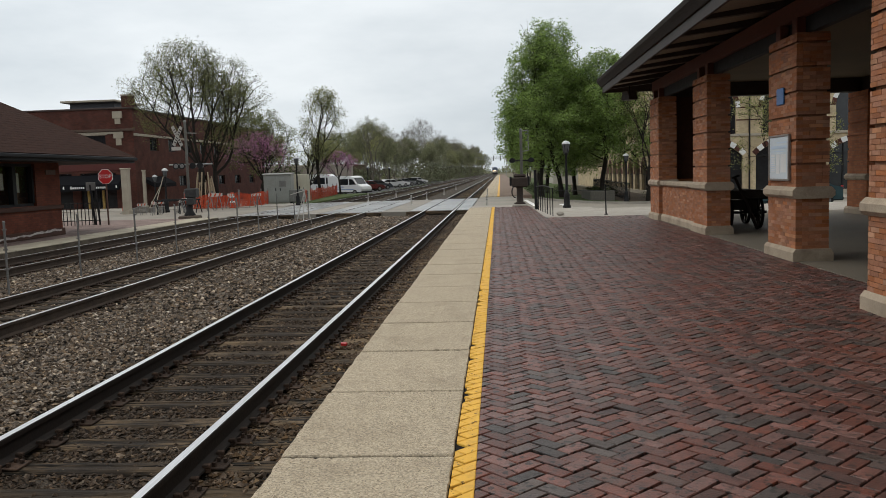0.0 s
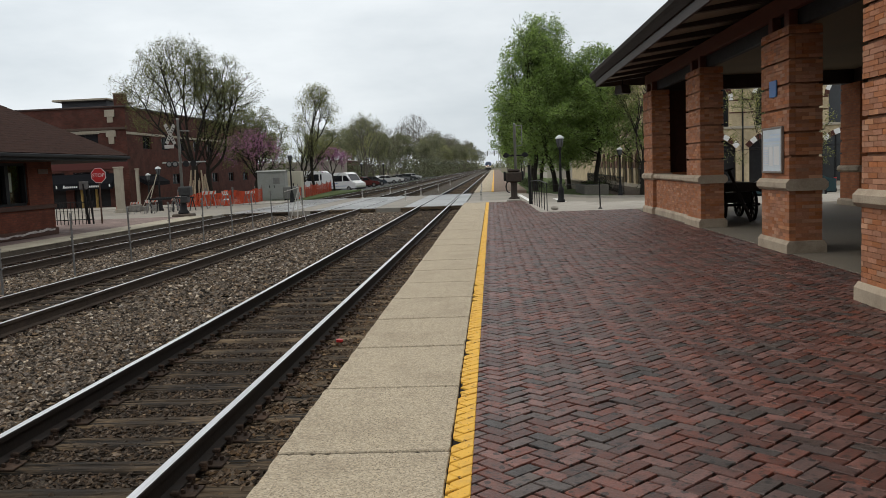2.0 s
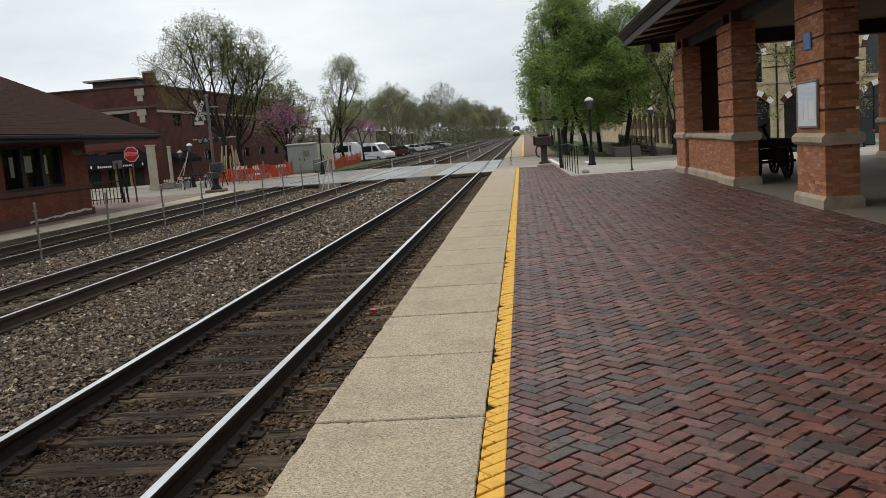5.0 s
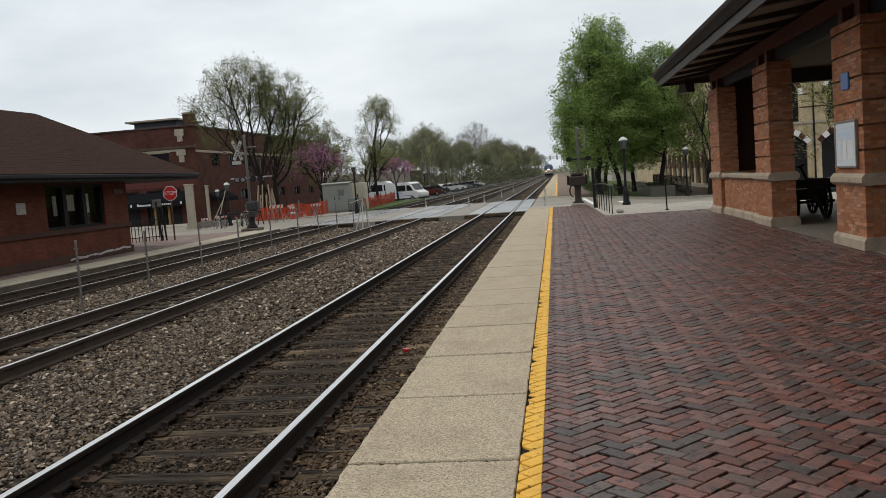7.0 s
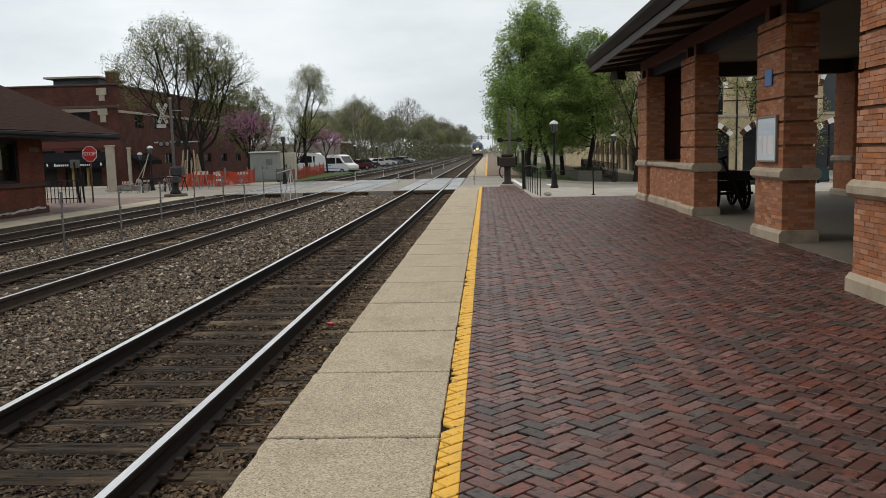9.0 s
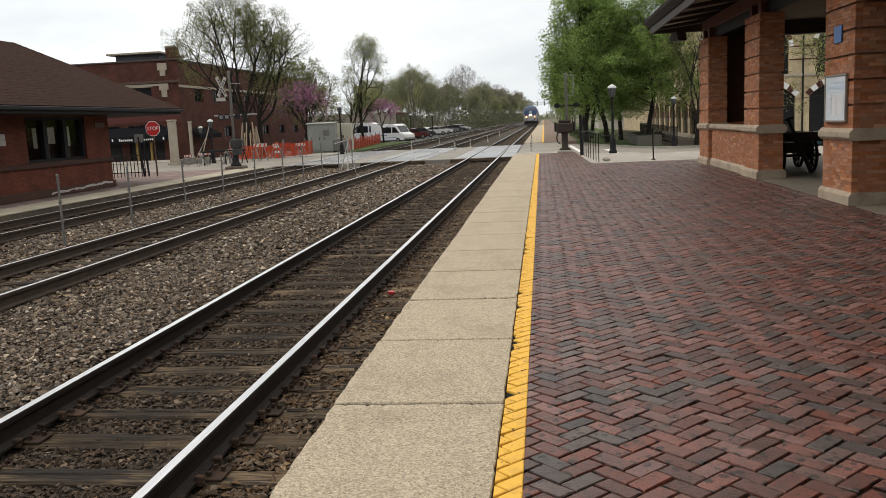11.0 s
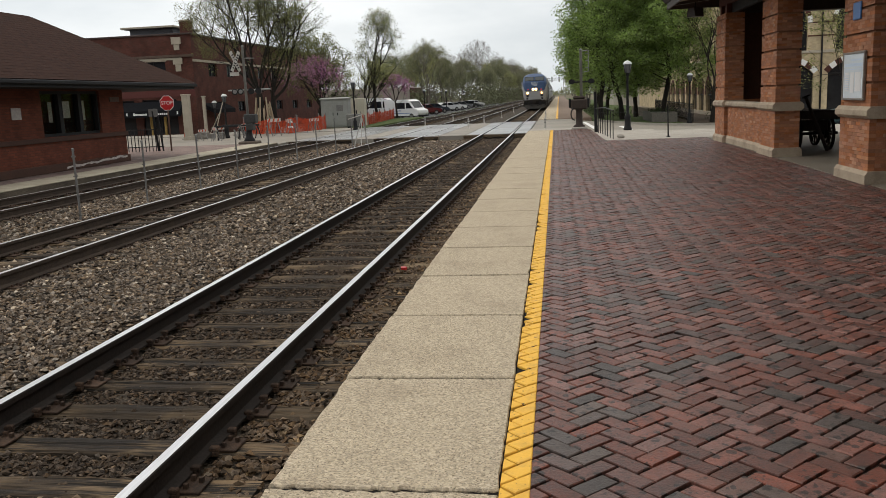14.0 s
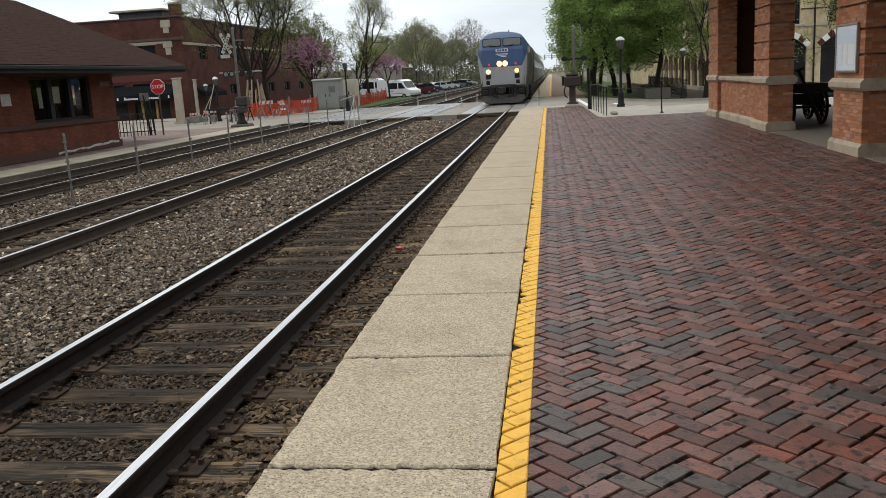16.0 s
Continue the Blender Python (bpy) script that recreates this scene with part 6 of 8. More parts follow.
def vehicle(name, label, category, at, rz, paint, outline, cabin, width, wheels, r, group=""):
    """Body drawn out from a side outline (y forward, z), a glazed cabin band, wheels, lights. Faces +y."""
    t = thing(name, label, category, at, rz, group)
    w = width / 2
    bm = bmesh.new()
    prism(bm, outline, "x", -w, w)
    es = [e for e in bm.edges if abs(abs(e.verts[0].co.x) - w) < 1e-4 and abs(e.verts[0].co.x - e.verts[1].co.x) < 1e-4]
    bmesh.ops.bevel(bm, geom=es, offset=0.07, segments=2, affect="EDGES")
    part("body", bm, paint, t)
    for poly in cabin:
        for s in (-1, 1):
            bm = bmesh.new()
            prism(bm, poly, "x", s * w - 0.012 * s, s * (w + 0.006))
            part("window", bm, M_DARK_GLASS, t, "dark glass")
    for y in wheels:
        for s in (-1, 1):
            wheel(t, s * (w - 0.09), y, r, 0.2)
    ymin, ymax = min(p[0] for p in outline), max(p[0] for p in outline)
    # windscreen: on the longest steep slope of the front
    a, b = max(((p, q) for p, q in zip(outline, outline[1:]) if p[0] > 0.3 and q[0] < p[0] and q[1] - p[1] > 0.25), key=lambda e: e[1][1] - e[0][1])
    d = Vector((b[0] - a[0], b[1] - a[1])).normalized()
    n = Vector((d.y, -d.x)) * (1 if d.y > 0 else -1)
    q = [Vector(a).lerp(Vector(b), f) + n * o for f, o in ((0.06, 0.012), (0.94, 0.012), (0.94, -0.05), (0.06, -0.05))]
    bm = bmesh.new()
    prism(bm, [tuple(p) for p in q], "x", -w + 0.16, w - 0.16)
    part("windscreen", bm, M_DARK_GLASS, t, "dark windscreen")
    for s in (-1, 1):
        bm = bm_box(s * (w - 0.3) - 0.14, ymax - 0.08, 0.62, s * (w - 0.3) + 0.14, ymax + 0.012, 0.78, 0.01)
        part("headlight", bm, M_FROSTED, t)
        bm = bm_box(s * (w - 0.16) - 0.08, ymin - 0.012, 0.75, s * (w - 0.16) + 0.08, ymin + 0.06, 1.05, 0.01)
        part("tail_light", bm, M_RED, t)
    bm = bm_box(-w + 0.05, ymin - 0.03, 0.32, w - 0.05, ymax + 0.03, 0.5, 0.03)
    part("bumper", bm, M_BLACK, t)
    return t


VAN = [(-2.9, 0.35), (2.75, 0.35), (2.92, 0.75), (2.85, 1.1), (2.2, 1.36), (1.42, 2.3), (0.95, 2.48), (-2.75, 2.5), (-2.9, 2.3)]
VAN_GLASS = [[(0.85, 1.36), (1.98, 1.36), (1.4, 2.05), (0.85, 2.1)], [(-0.75, 1.34), (0.68, 1.34), (0.68, 2.1), (-0.75, 2.1)]]
M_VAN = mat("white_van_enamel", (0.74, 0.75, 0.76), (0.66, 0.67, 0.68), rough=0.35, contrast=0.2, bump=0.02)
van = vehicle("van", "white high-roofed van with dark side windows", "van", (-16.75, 98.5, -0.61), -122, M_VAN, VAN, VAN_GLASS, 2.0, (-1.7, 1.75), 0.36)
for k in range(9):
    bm = bm_box(1.0, -1.1 + 0.12 * k, 1.02, 1.012, -1.02 + 0.12 * k, 1.14)
    part("letter_bar", bm, M_BLUE_SIGN, van, "illegible blue lettering")
bm = bm_box(0.999, -2.2, 0.72, 1.008, 1.6, 0.78)
part("stripe", bm, M_BLUE_SIGN, van, "blue stripe")
van.scale = (0.9, 0.9, 0.88)
vehicle("van", "white van parked behind another", "van", (-20.4, 101.0, -0.61), -100, M_VAN, VAN, VAN_GLASS, 2.0, (-1.7, 1.75), 0.36)
CAR = [(-2.2, 0.3), (2.2, 0.3), (2.25, 0.62), (2.05, 0.82), (1.05, 0.95), (0.45, 1.4), (-1.0, 1.45), (-1.75, 1.05), (-2.2, 0.98)]
CAR_GLASS = [[(-0.2, 0.98), (0.85, 0.98), (0.4, 1.34), (-0.2, 1.36)], [(-1.5, 1.02), (-0.3, 0.98), (-0.3, 1.36), (-0.95, 1.37)]]
for k, (x, y, r, c, lab) in enumerate(((-17.6, 118, -60, (0.10, 0.015, 0.015), "dark red"), (-17.8, 128, -55, (0.03, 0.04, 0.055), "dark blue"), (-17.6, 142, -58, (0.55, 0.56, 0.57), "silver"), (-17.5, 150, -60, (0.62, 0.62, 0.62), "white"),
                                        (-17.4, 160, -56, (0.16, 0.16, 0.17), "grey"), (-17.2, 172, -60, (0.025, 0.03, 0.03), "black"), (-17.2, 185, -60, (0.5, 0.5, 0.5), "silver"), (-22.0, 108, -80, (0.2, 0.2, 0.22), "grey"))):
    vehicle("car", f"{lab} saloon car parked beside the railway", "car", (x, y, -0.61), r, mat(f"{lab.replace(' ', '_')}_car_paint", c, tuple(0.85 * q for q in c), rough=0.3, contrast=0.2, bump=0.0), CAR, CAR_GLASS, 1.8, (-1.35, 1.35), 0.32, "parked cars")

# street crossing: panels between and beside the rails
crossing = thing("crossing_surface", "pale concrete grade-crossing panels round the rails", "crossing")
for c in TRACKS:
    for a, b in ((c - GAUGE / 2 + 0.1, c + GAUGE / 2 - 0.1), (c + GAUGE / 2 + 0.07, c + GAUGE / 2 + 0.75), (c - GAUGE / 2 - 0.75, c - GAUGE / 2 - 0.07)):
        y = ROAD_NEAR + 0.35
        while y < ROAD_FAR - 2:
            bm = bm_box(a, y + 0.012, -0.45, b, y + 2.47, RAIL - 0.004, 0.012)
            part("panel", bm, M_PANEL, crossing)
            y += 2.48
# dark strips added to hide the bright panel ends, where a gap lies dark
for c in TRACKS:
    for a, b in ((c - GAUGE / 2 + 0.1, c + GAUGE / 2 - 0.1), (c + GAUGE / 2 + 0.09, c + GAUGE / 2 + 0.85), (c - GAUGE / 2 - 0.85, c - GAUGE / 2 - 0.09)):
        bm = bm_box(a, ROAD_NEAR - 0.08, -0.46, b, ROAD_NEAR + 0.19, RAIL - 0.02, 0.01)
        part("header_timber", bm, M_TIE, crossing, "dark strip added before the panel ends for a dark gap")
bm = bmesh.new()
for a, b in ((EDGE + 0.02, TRACKS[0] + 1.55), (TRACKS[0] - 1.55, TRACKS[1] + 1.55), (TRACKS[1] - 1.55, TRACKS[2] + 1.55), (TRACKS[2] - 1.55, FAR_EDGE - 0.02)):
    box(bm, min(a, b), ROAD_NEAR + 0.2, -0.6, max(a, b), ROAD_FAR - 0.4, RAIL - 0.012)
part("infill", bm, M_ROAD, crossing, "worn road surface between the tracks")


def white_bollard(x, y, z, h=0.6):
    t = thing("bollard", "slim white post with a band at the crossing", "bollard", (x, y, z), group="white posts at the crossing")
    bm = bmesh.new()
    lathe(bm, [(0.09, 0), (0.09, 0.04), (0.045, 0.06), (0.042, h - 0.04), (0.03, h)], 0, 0, 10)
    part("post", bm, M_OFFWHITE, t)
    for z1 in (h * 0.55, h * 0.75):
        bm = bmesh.new()
        lathe(bm, [(0.05, z1), (0.049, z1 + 0.06)], 0, 0, 10)
        part("band", bm, M_GALV, t)


for x, y, z in ((-0.28, 44.3, -0.15), (-0.45, 62.0, -0.15), (-4.75, 61.8, -0.3), (-4.9, 52.5, -0.26), (-9.0, 62.2, -0.3), (-8.9, 78.0, -0.46), (-4.8, 82.0, -0.46), (-4.8, 105, -0.46)):
    white_bollard(x, y, z)

# signal bridge far down the line
t = thing("signal_bridge", "steel signal bridge over the tracks far down the line", "signal bridge", (-6, 420, -0.5))
for x in (-9.5, 10.5):
    for q in (-0.4, 0.4):
        bm = bmesh.new()
        rod(bm, (x + q, 0, 0), (x + q, 0, 9.2), 0.1, 0.1, 6)
        part("leg", bm, M_SIGNAL_GREY, t)
for z in (8.2, 9.2):
    bm = bm_box(-9.9, -0.1, z, 10.9, 0.1, z + 0.15)
    part("chord", bm, M_SIGNAL_GREY, t)
for k in range(16):
    bm = bmesh.new()
    x = -9.5 + 1.25 * k
    rod(bm, (x, 0, 8.25), (x + 0.62, 0, 9.25), 0.05, 0.05, 5)
    rod(bm, (x + 0.62, 0, 9.25), (x + 1.25, 0, 8.25), 0.05, 0.05, 5)
    part("brace", bm, M_SIGNAL_GREY, t)
for x in (-4.2, 0.2, 4.6, 8.0):
    bm = bm_box(x - 0.3, -0.3, 7.4, x + 0.3, 0.2, 9.9, 0.05)
    part("signal_head", bm, M_SIGNAL_GREY, t)


# ---- near side beyond the shelter ----
t = crossing_mast = thing("crossing_signal", "rusty crossing gate pedestal with control box and bare mast", "signal", (1.27, 40.4, -0.07))
bm = bmesh.new()
box(bm, -0.34, -0.34, 0, 0.34, 0.34, 0.16, 0.04)
part("base", bm, M_CONCRETE_PLAIN, t, "concrete footing")
M_RUSTY = mat("rusty_brown_casting", (0.06, 0.046, 0.038), (0.03, 0.024, 0.021), rough=0.8, scale=5, fine=40, bump=0.2)
bm = bmesh.new()
lathe(bm, [(0.26, 0.16), (0.26, 0.2), (0.15, 0.27), (0.14, 0.85), (0.18, 0.92)], 0, 0, 12)
part("pedestal", bm, M_RUSTY, t, "rusty cast pedestal", True)
bm = bmesh.new()
box(bm, -0.36, -0.25, 0.92, 0.36, 0.28, 1.36, 0.05)
bx = part("gate_mechanism", bm, M_RUSTY, t, "brown gate mechanism box")
bm = bmesh.new()
box(bm, -0.28, -0.2, 1.36, 0.28, 0.22, 1.5, 0.06)
part("lid", bm, M_RUSTY, bx)
for s in (-1, 1):
    bm = bmesh.new()
    box(bm, s * 0.40 - 0.05, -0.15, 0.98, s * 0.40 + 0.05, 0.15, 1.4, 0.03)
    part("counterweight_arm", bm, M_BLACK, bx)
bm = bmesh.new()
lathe(bm, [(0.065, 1.5), (0.06, 3.45), (0.075, 3.46), (0.03, 3.53)], 0.1, 0, 10)
part("mast", bm, M_SIGNAL_GREY, t, "bare aluminium mast", True)
bm = bmesh.new()
rod(bm, (0.1, 0, 3.42), (0.42, 0, 3.44), 0.018)
rod(bm, (0.42, 0, 3.44), (0.42, 0, 2.55), 0.018)
rod(bm, (0.42, 0, 2.55), (0.1, 0, 2.5), 0.018)
for k in range(3):
    rod(bm, (0.28, 0, 3.3 - 0.3 * k), (0.42, 0, 3.3 - 0.3 * k), 0.014)
part("bracket", bm, M_SIGNAL_GREY, t)
for s in (-1, 1):
    bm = bmesh.new()
    rod(bm, (0.1 + s * 0.42, 0.05, 2.12), (0.1 + s * 0.42, -0.12, 2.12), 0.1, 0.11, 14)
    box(bm, 0.1 + s * 0.42 - 0.12, 0.05, 2.03, 0.1 + s * 0.42 + 0.16, 0.3, 2.2, 0.05)
    part("flasher", bm, M_BLACK, t, "black flasher seen from behind")
    bm = bmesh.new()
    rod(bm, (0.1, 0, 2.1), (0.1 + s * 0.42, 0, 2.1), 0.03)
    part("arm", bm, M_BLACK, t)
bm = bmesh.new()
loop = [(-0.2 - 0.16 * math.sin(a), -0.3, 0.72 + 0.26 * math.cos(a)) for a in [math.pi * k / 8 for k in range(9)]]
for a, b in zip(loop, loop[1:]):
    rod(bm, a, b, 0.03, 0.03, 6)
part("cable_loop", bm, M_BLACK, t, "loop of black cable")

# handrail along the ramp
t = thing("handrail", "black iron handrail with upright bars beside the ramp", "railing")
h0, h1 = Vector((2.15, 31.4, -0.01)), Vector((1.86, 37.2, -0.03))
for k in range(8):
    p = h0.lerp(h1, k / 7)
    bm = bmesh.new()
    rod(bm, p, p + Vector((0, 0, 0.95)), 0.015, 0.015, 8)
    part("bar", bm, M_IRON, t)
bm = bmesh.new()
q = [h0 + Vector((0, 0, 0.95)), h0.lerp(h1, 0.45) + Vector((0, 0, 1.02)), h1 + Vector((0, 0, 0.95))]
for a, b in zip(q, q[1:]):
    rod(bm, a, b, 0.02, 0.02, 8)
part("rail", bm, M_IRON, t)
bm = bmesh.new()
rod(bm, h1 + Vector((0, 0.1, 0)), h1 + Vector((-0.03, 0.1, 1.62)), 0.07, 0.06, 8)
part("post", bm, M_IRON, t, "stout dark end post")
bm = bmesh.new()
rod(bm, h0.lerp(h1, 0.9) + Vector((0.05, 0, 0.8)), (3.97, 31.5, 0.82), 0.008, 0.008, 5)
part("wire", bm, M_BLACK, t)

t = thing("sign_post", "thin dark steel post at the pavement", "post", (3.97, 31.5, -0.01))
bm = bmesh.new()
rod(bm, (0, 0, 0), (-0.02, 0, 1.05), 0.024, 0.02, 8)
part("post", bm, M_IRON, t)
bm = bmesh.new()
lathe(bm, [(0.07, 0), (0.07, 0.02), (0.03, 0.05)], 0, 0, 10)
part("foot", bm, M_IRON, t)
# a stone on the pavement beside the handrail
bm = bmesh.new()
bmesh.ops.create_icosphere(bm, subdivisions=2, radius=0.105)
for v in bm.verts:
    v.co = Vector((v.co.x * 1.3, v.co.y, v.co.z * 0.75)) * (1 + 0.25 * noise.noise(v.co * 9))
t = part("rock", bm, M_CONCRETE_PLAIN)
t.location = (2.42, 31.7, 0.06)
tagged(t, "lump of grey stone on the pavement", "rock")

street_lamp((3.17, 38.0, -0.05), 2.82)
street_lamp((8.45, 56.6, -0.60), 3.07)
copy_thing(lamp0, pose(3.4, 90.0, -0.1, 0, 0, 0))
copy_thing(lamp0, pose(3.4, 120.0, -0.1, 0, 0, 0))

# kerbs of the street
bm = bmesh.new()
box(bm, 4.2, 36.05, -0.61, 12.5, 36.2, 0.0, 0.02)
structure("kerb", bm, M_CONCRETE_PLAIN, "concrete kerb of the street")
sheet_mesh("kerb_far", (2.62, 3.4, 4.2, 5.3, 6.4, 8.5, 14.2, 60), (56.0, 56.15), lambda x, y: road_fall(x, 56) + 0.13, -1.0, M_CONCRETE_PLAIN, "concrete kerb on the far side of the street")
sheet_mesh("gutter", (4.2, 6.4, 8.5, 10.5, 12.4), (36.2, 37.9), lambda x, y: road_fall(x, y) + 0.006, -0.95, M_ASPHALT, "dark gutter strip along the kerb")


# painted lines on the street
def painted_line(x0, y0, x1, y1, w):
    m = [(x0 + (x1 - x0) * k / 4, y0 + (y1 - y0) * k / 4) for k in range(5)]
    verts = [(x + d, y, road_fall(x, y) + e) for e in (0.007, -0.01) for x, y in m for d in (0, w)]
    faces = []
    for k in range(4):
        a = 2 * k
        faces += [(a, a + 1, a + 3, a + 2), (a + 10, a + 12, a + 13, a + 11), (a, a + 2, a + 12, a + 10), (a + 1, a + 11, a + 13, a + 3)]
    faces += [(0, 10, 11, 1), (8, 9, 19, 18)]
    return tagged(raw("road_marking", verts, faces, M_WHITE), "worn white line painted on the street", "", "", "structure")


painted_line(2.0, 43.4, 1.78, 52.5, 0.22)
painted_line(3.55, 41.5, 3.5, 47.5, 0.22)

# low stone planter
t = thing("planter", "low grey stone planter wall with shrubs", "planter", (7.2, 58.6, -0.64))
bm = bmesh.new()
box(bm, -0.8, 0, 0, 0.8, 0.35, 0.72, 0.03)
box(bm, 0.5, 0.352, 0, 0.8, 6, 0.72, 0.03)
box(bm, -0.8, 0.352, 0, -0.5, 6, 0.72, 0.03)
part("wall", bm, mat("grey_planter_stone", (0.16, 0.145, 0.125), (0.1, 0.092, 0.08), rough=0.9, bump=0.3), t)
bm = bmesh.new()
box(bm, -0.5, 0.352, 0.2, 0.5, 5.9, 0.55)
part("soil", bm, M_JOINT, t)
rs = random.Random(77)
leaf_mesh("shrubs", rs, [(rs.uniform(-0.5, 0.5), rs.uniform(0.4, 5.5), rs.uniform(0.55, 0.8)) for _ in range(120)], 12, 0.14, 0.09, M_LEAF_SHRUB).parent = t
t = thing("retaining_wall", "low brown stone retaining wall along the lawn", "wall", (7.3, 66.0, -0.62))
bm = bmesh.new()
box(bm, -0.15, 0, 0, 0.15, 16, 0.75, 0.02)
part("wall", bm, mat("brown_rubble_stone", (0.21, 0.17, 0.13), (0.12, 0.1, 0.08), rough=0.9, scale=3, fine=20, bump=0.5), t)
bm = bmesh.new()
box(bm, -0.2, -0.05, 0.752, 0.2, 16.05, 0.83, 0.02)
part("coping", bm, M_LIMESTONE, t)
bm = bmesh.new()
box(bm, 8.25, 57.2, -0.9, 11.98, 96.0, -0.575, 0.03)
structure("planting_bed", bm, mat("dark_bark_mulch", (0.115, 0.088, 0.066), (0.06, 0.047, 0.037), rough=0.95, scale=5, fine=60, bump=0.8, dist=0.02), "dark mulched bed before the arcade building")
for k, (x, y) in enumerate(((3.6, 70), (3.5, 77), (3.6, 84), (10.9, 58.6), (5.2, 68.6), (9.2, 71))):
    rs = random.Random(100 + k)
    c = leaf_mesh("shrub", rs, [(rs.gauss(0, 0.4), rs.gauss(0, 0.4), rs.uniform(0.05, 0.55)) for _ in range(70)], 14, 0.15, 0.1, M_LEAF_SHRUB)
    c.location = (x, y, road_fall(x, 56) + (0.1 if x < 8.3 else 0.13))
    tagged(c, "low dark green shrub beside the street", "shrub", "shrubs along the street")

# iron fence before the arcade
t = thing("iron_fence", "black iron fence before the arcade building", "fence", (8.9, 58.0, -0.575), 88)
for k in range(90):
    bm = bm_box(0.34 * k - 0.012, -0.012, 0, 0.34 * k + 0.012, 0.012, 1.35 if k % 6 == 0 else 1.15)
    part("bar", bm, M_IRON, t)
for z in (0.15, 1.05):
    bm = bm_box(0, -0.02, z, 30.3, 0.02, z + 0.04)
    part("rail", bm, M_IRON, t)


def arcade_building():
    """Cream brick building at the corner: wide segmental arches along the street, round-headed windows along the lawn."""
    X, Y, Z0, Z1, ST = 12.0, 61.9, -0.95, 9.6, 3.5
    b = thing("arcade_building", "cream brick corner building with arched windows and striped voussoirs", "building")

    def arc(c, half, spring, rise, extra=0.0, k=13):
        big = (half ** 2 + rise ** 2) / (2 * rise)
        sweep, mid = math.asin(min(1.0, half / big)), spring + rise - big
        return [(c + (big + extra) * math.sin(-sweep + 2 * sweep * i / (k - 1)), mid + (big + extra) * math.cos(-sweep + 2 * sweep * i / (k - 1))) for i in range(k)]

    def bay(axis, at, c, period, half, spring, rise, low, up_half, up_spring, stripes):
        """One bay on the wall at x or y = at: the wall round two openings, glazing, mullions, voussoirs. Outside is towards the smaller value."""
        def put(name, pts, d0, d1, material, parent, label=""):
            bm = bmesh.new()
            prism(bm, pts, axis, at + d0, at + d1)
            return part(name, bm, material, parent, label)
        a, e = c - period / 2, c + period / 2
        w = put("bay", [(a, low), (c - half, low)] + arc(c, half, spring, rise) + [(c + half, low), (e, low), (e, ST), (a, ST)], 0, 0.4, M_CREAM_BRICK, b)
        put("plinth", [(a, Z0), (e, Z0), (e, low - 0.003), (a, low - 0.003)], -0.05, 0.4, M_STONE_TRIM, w)
        put("upper_wall", [(a, ST + 0.003), (c - up_half, ST + 0.003), (c - up_half, ST + 0.25)] + arc(c, up_half, up_spring, up_half * 0.96) + [(c + up_half, ST + 0.25), (c + up_half, ST + 0.003), (e, ST + 0.003), (e, Z1), (a, Z1)], 0.002, 0.4, M_CREAM_BRICK, w)
        put("glazing", [(c - half, low)] + arc(c, half, spring, rise) + [(c + half, low)], 0.2, 0.24, M_ARCH_GLASS, w, "dark arched glazing")
        put("upper_glazing", [(c - up_half, ST + 0.01)] + arc(c, up_half, up_spring, up_half * 0.96) + [(c + up_half, ST + 0.01)], 0.2, 0.24, M_ARCH_GLASS, w, "dark round-headed upper window")
        for f in ((-0.5, 0.0, 0.5) if half > 1.5 else (0.0,)):
            put("mullion", [(c + f * half - 0.04, low), (c + f * half + 0.04, low), (c + f * half + 0.04, spring + rise * (1 - f * f) - 0.03), (c + f * half - 0.04, spring + rise * (1 - f * f) - 0.03)], 0.13, 0.197, M_BLACK, w)
        put("transom", [(c - half, spring - 0.06), (c + half, spring - 0.06), (c + half, spring + 0.03), (c - half, spring + 0.03)], 0.14, 0.19, M_BLACK, w)
        k = 12 if half > 1.5 else 9
        for pts, h in ((arc(c, half, spring, rise, 0.01, k + 1), 0.36), (arc(c, up_half, up_spring, up_half * 0.96, 0.01, k + 1), 0.3)):
            outer = arc(c, half, spring, rise, h, k + 1) if h > 0.33 else arc(c, up_half, up_spring, up_half * 0.96, h, k + 1)
            for j in range(k):
                put("voussoir", [pts[j], outer[j], outer[j + 1], pts[j + 1]], -0.035, -0.003, (M_WHITE if j % 2 else M_BLDG_BRICK) if stripes else M_BLDG_BRICK, w)
        # brick-red bands across the upper wall
        for z in (up_spring - 0.9, up_spring - 0.05):
            for p, q in ((a, c - up_half - 0.02), (c + up_half + 0.02, e)):
                put("band", [(p, z), (q, z), (q, z + 0.09), (p, z + 0.09)], -0.012, -0.001, M_BLDG_BRICK, w)
        return w

    for i in range(6):
        c = X + 0.55 + 2.65 + 4.9 * i
        bay("y", Y, c, 4.9, 2.0, 2.15, 0.9, -0.35, 1.55, 5.45, True)
    for i in range(10):
        bay("x", X, Y + 0.4 + 1.7 + 3.36 * i, 3.36, 1.15, 0.98, 1.12, -0.3, 0.8, 5.3, False)
    x1, y1 = X + 0.55 + 0.2 + 4.9 * 6, Y + 0.42 + 3.36 * 10
    for w in ((X, Y, X + 0.75, Y + 0.4, Z1), (X, y1, X + 0.4, y1 + 30, Z1 - 1.5), (x1, Y, x1 + 0.4, Y + 20, Z1), (X + 0.42, y1 + 29.6, x1, y1 + 30, Z1 - 1.5)):
        part("wall", bm_box(w[0], w[1], Z0, w[2], w[3], w[4]), M_CREAM_BRICK, b)
    bm = bmesh.new()
    box(bm, X - 0.12, Y - 0.12, ST - 0.02, x1, Y - 0.003, ST + 0.16, 0.02)
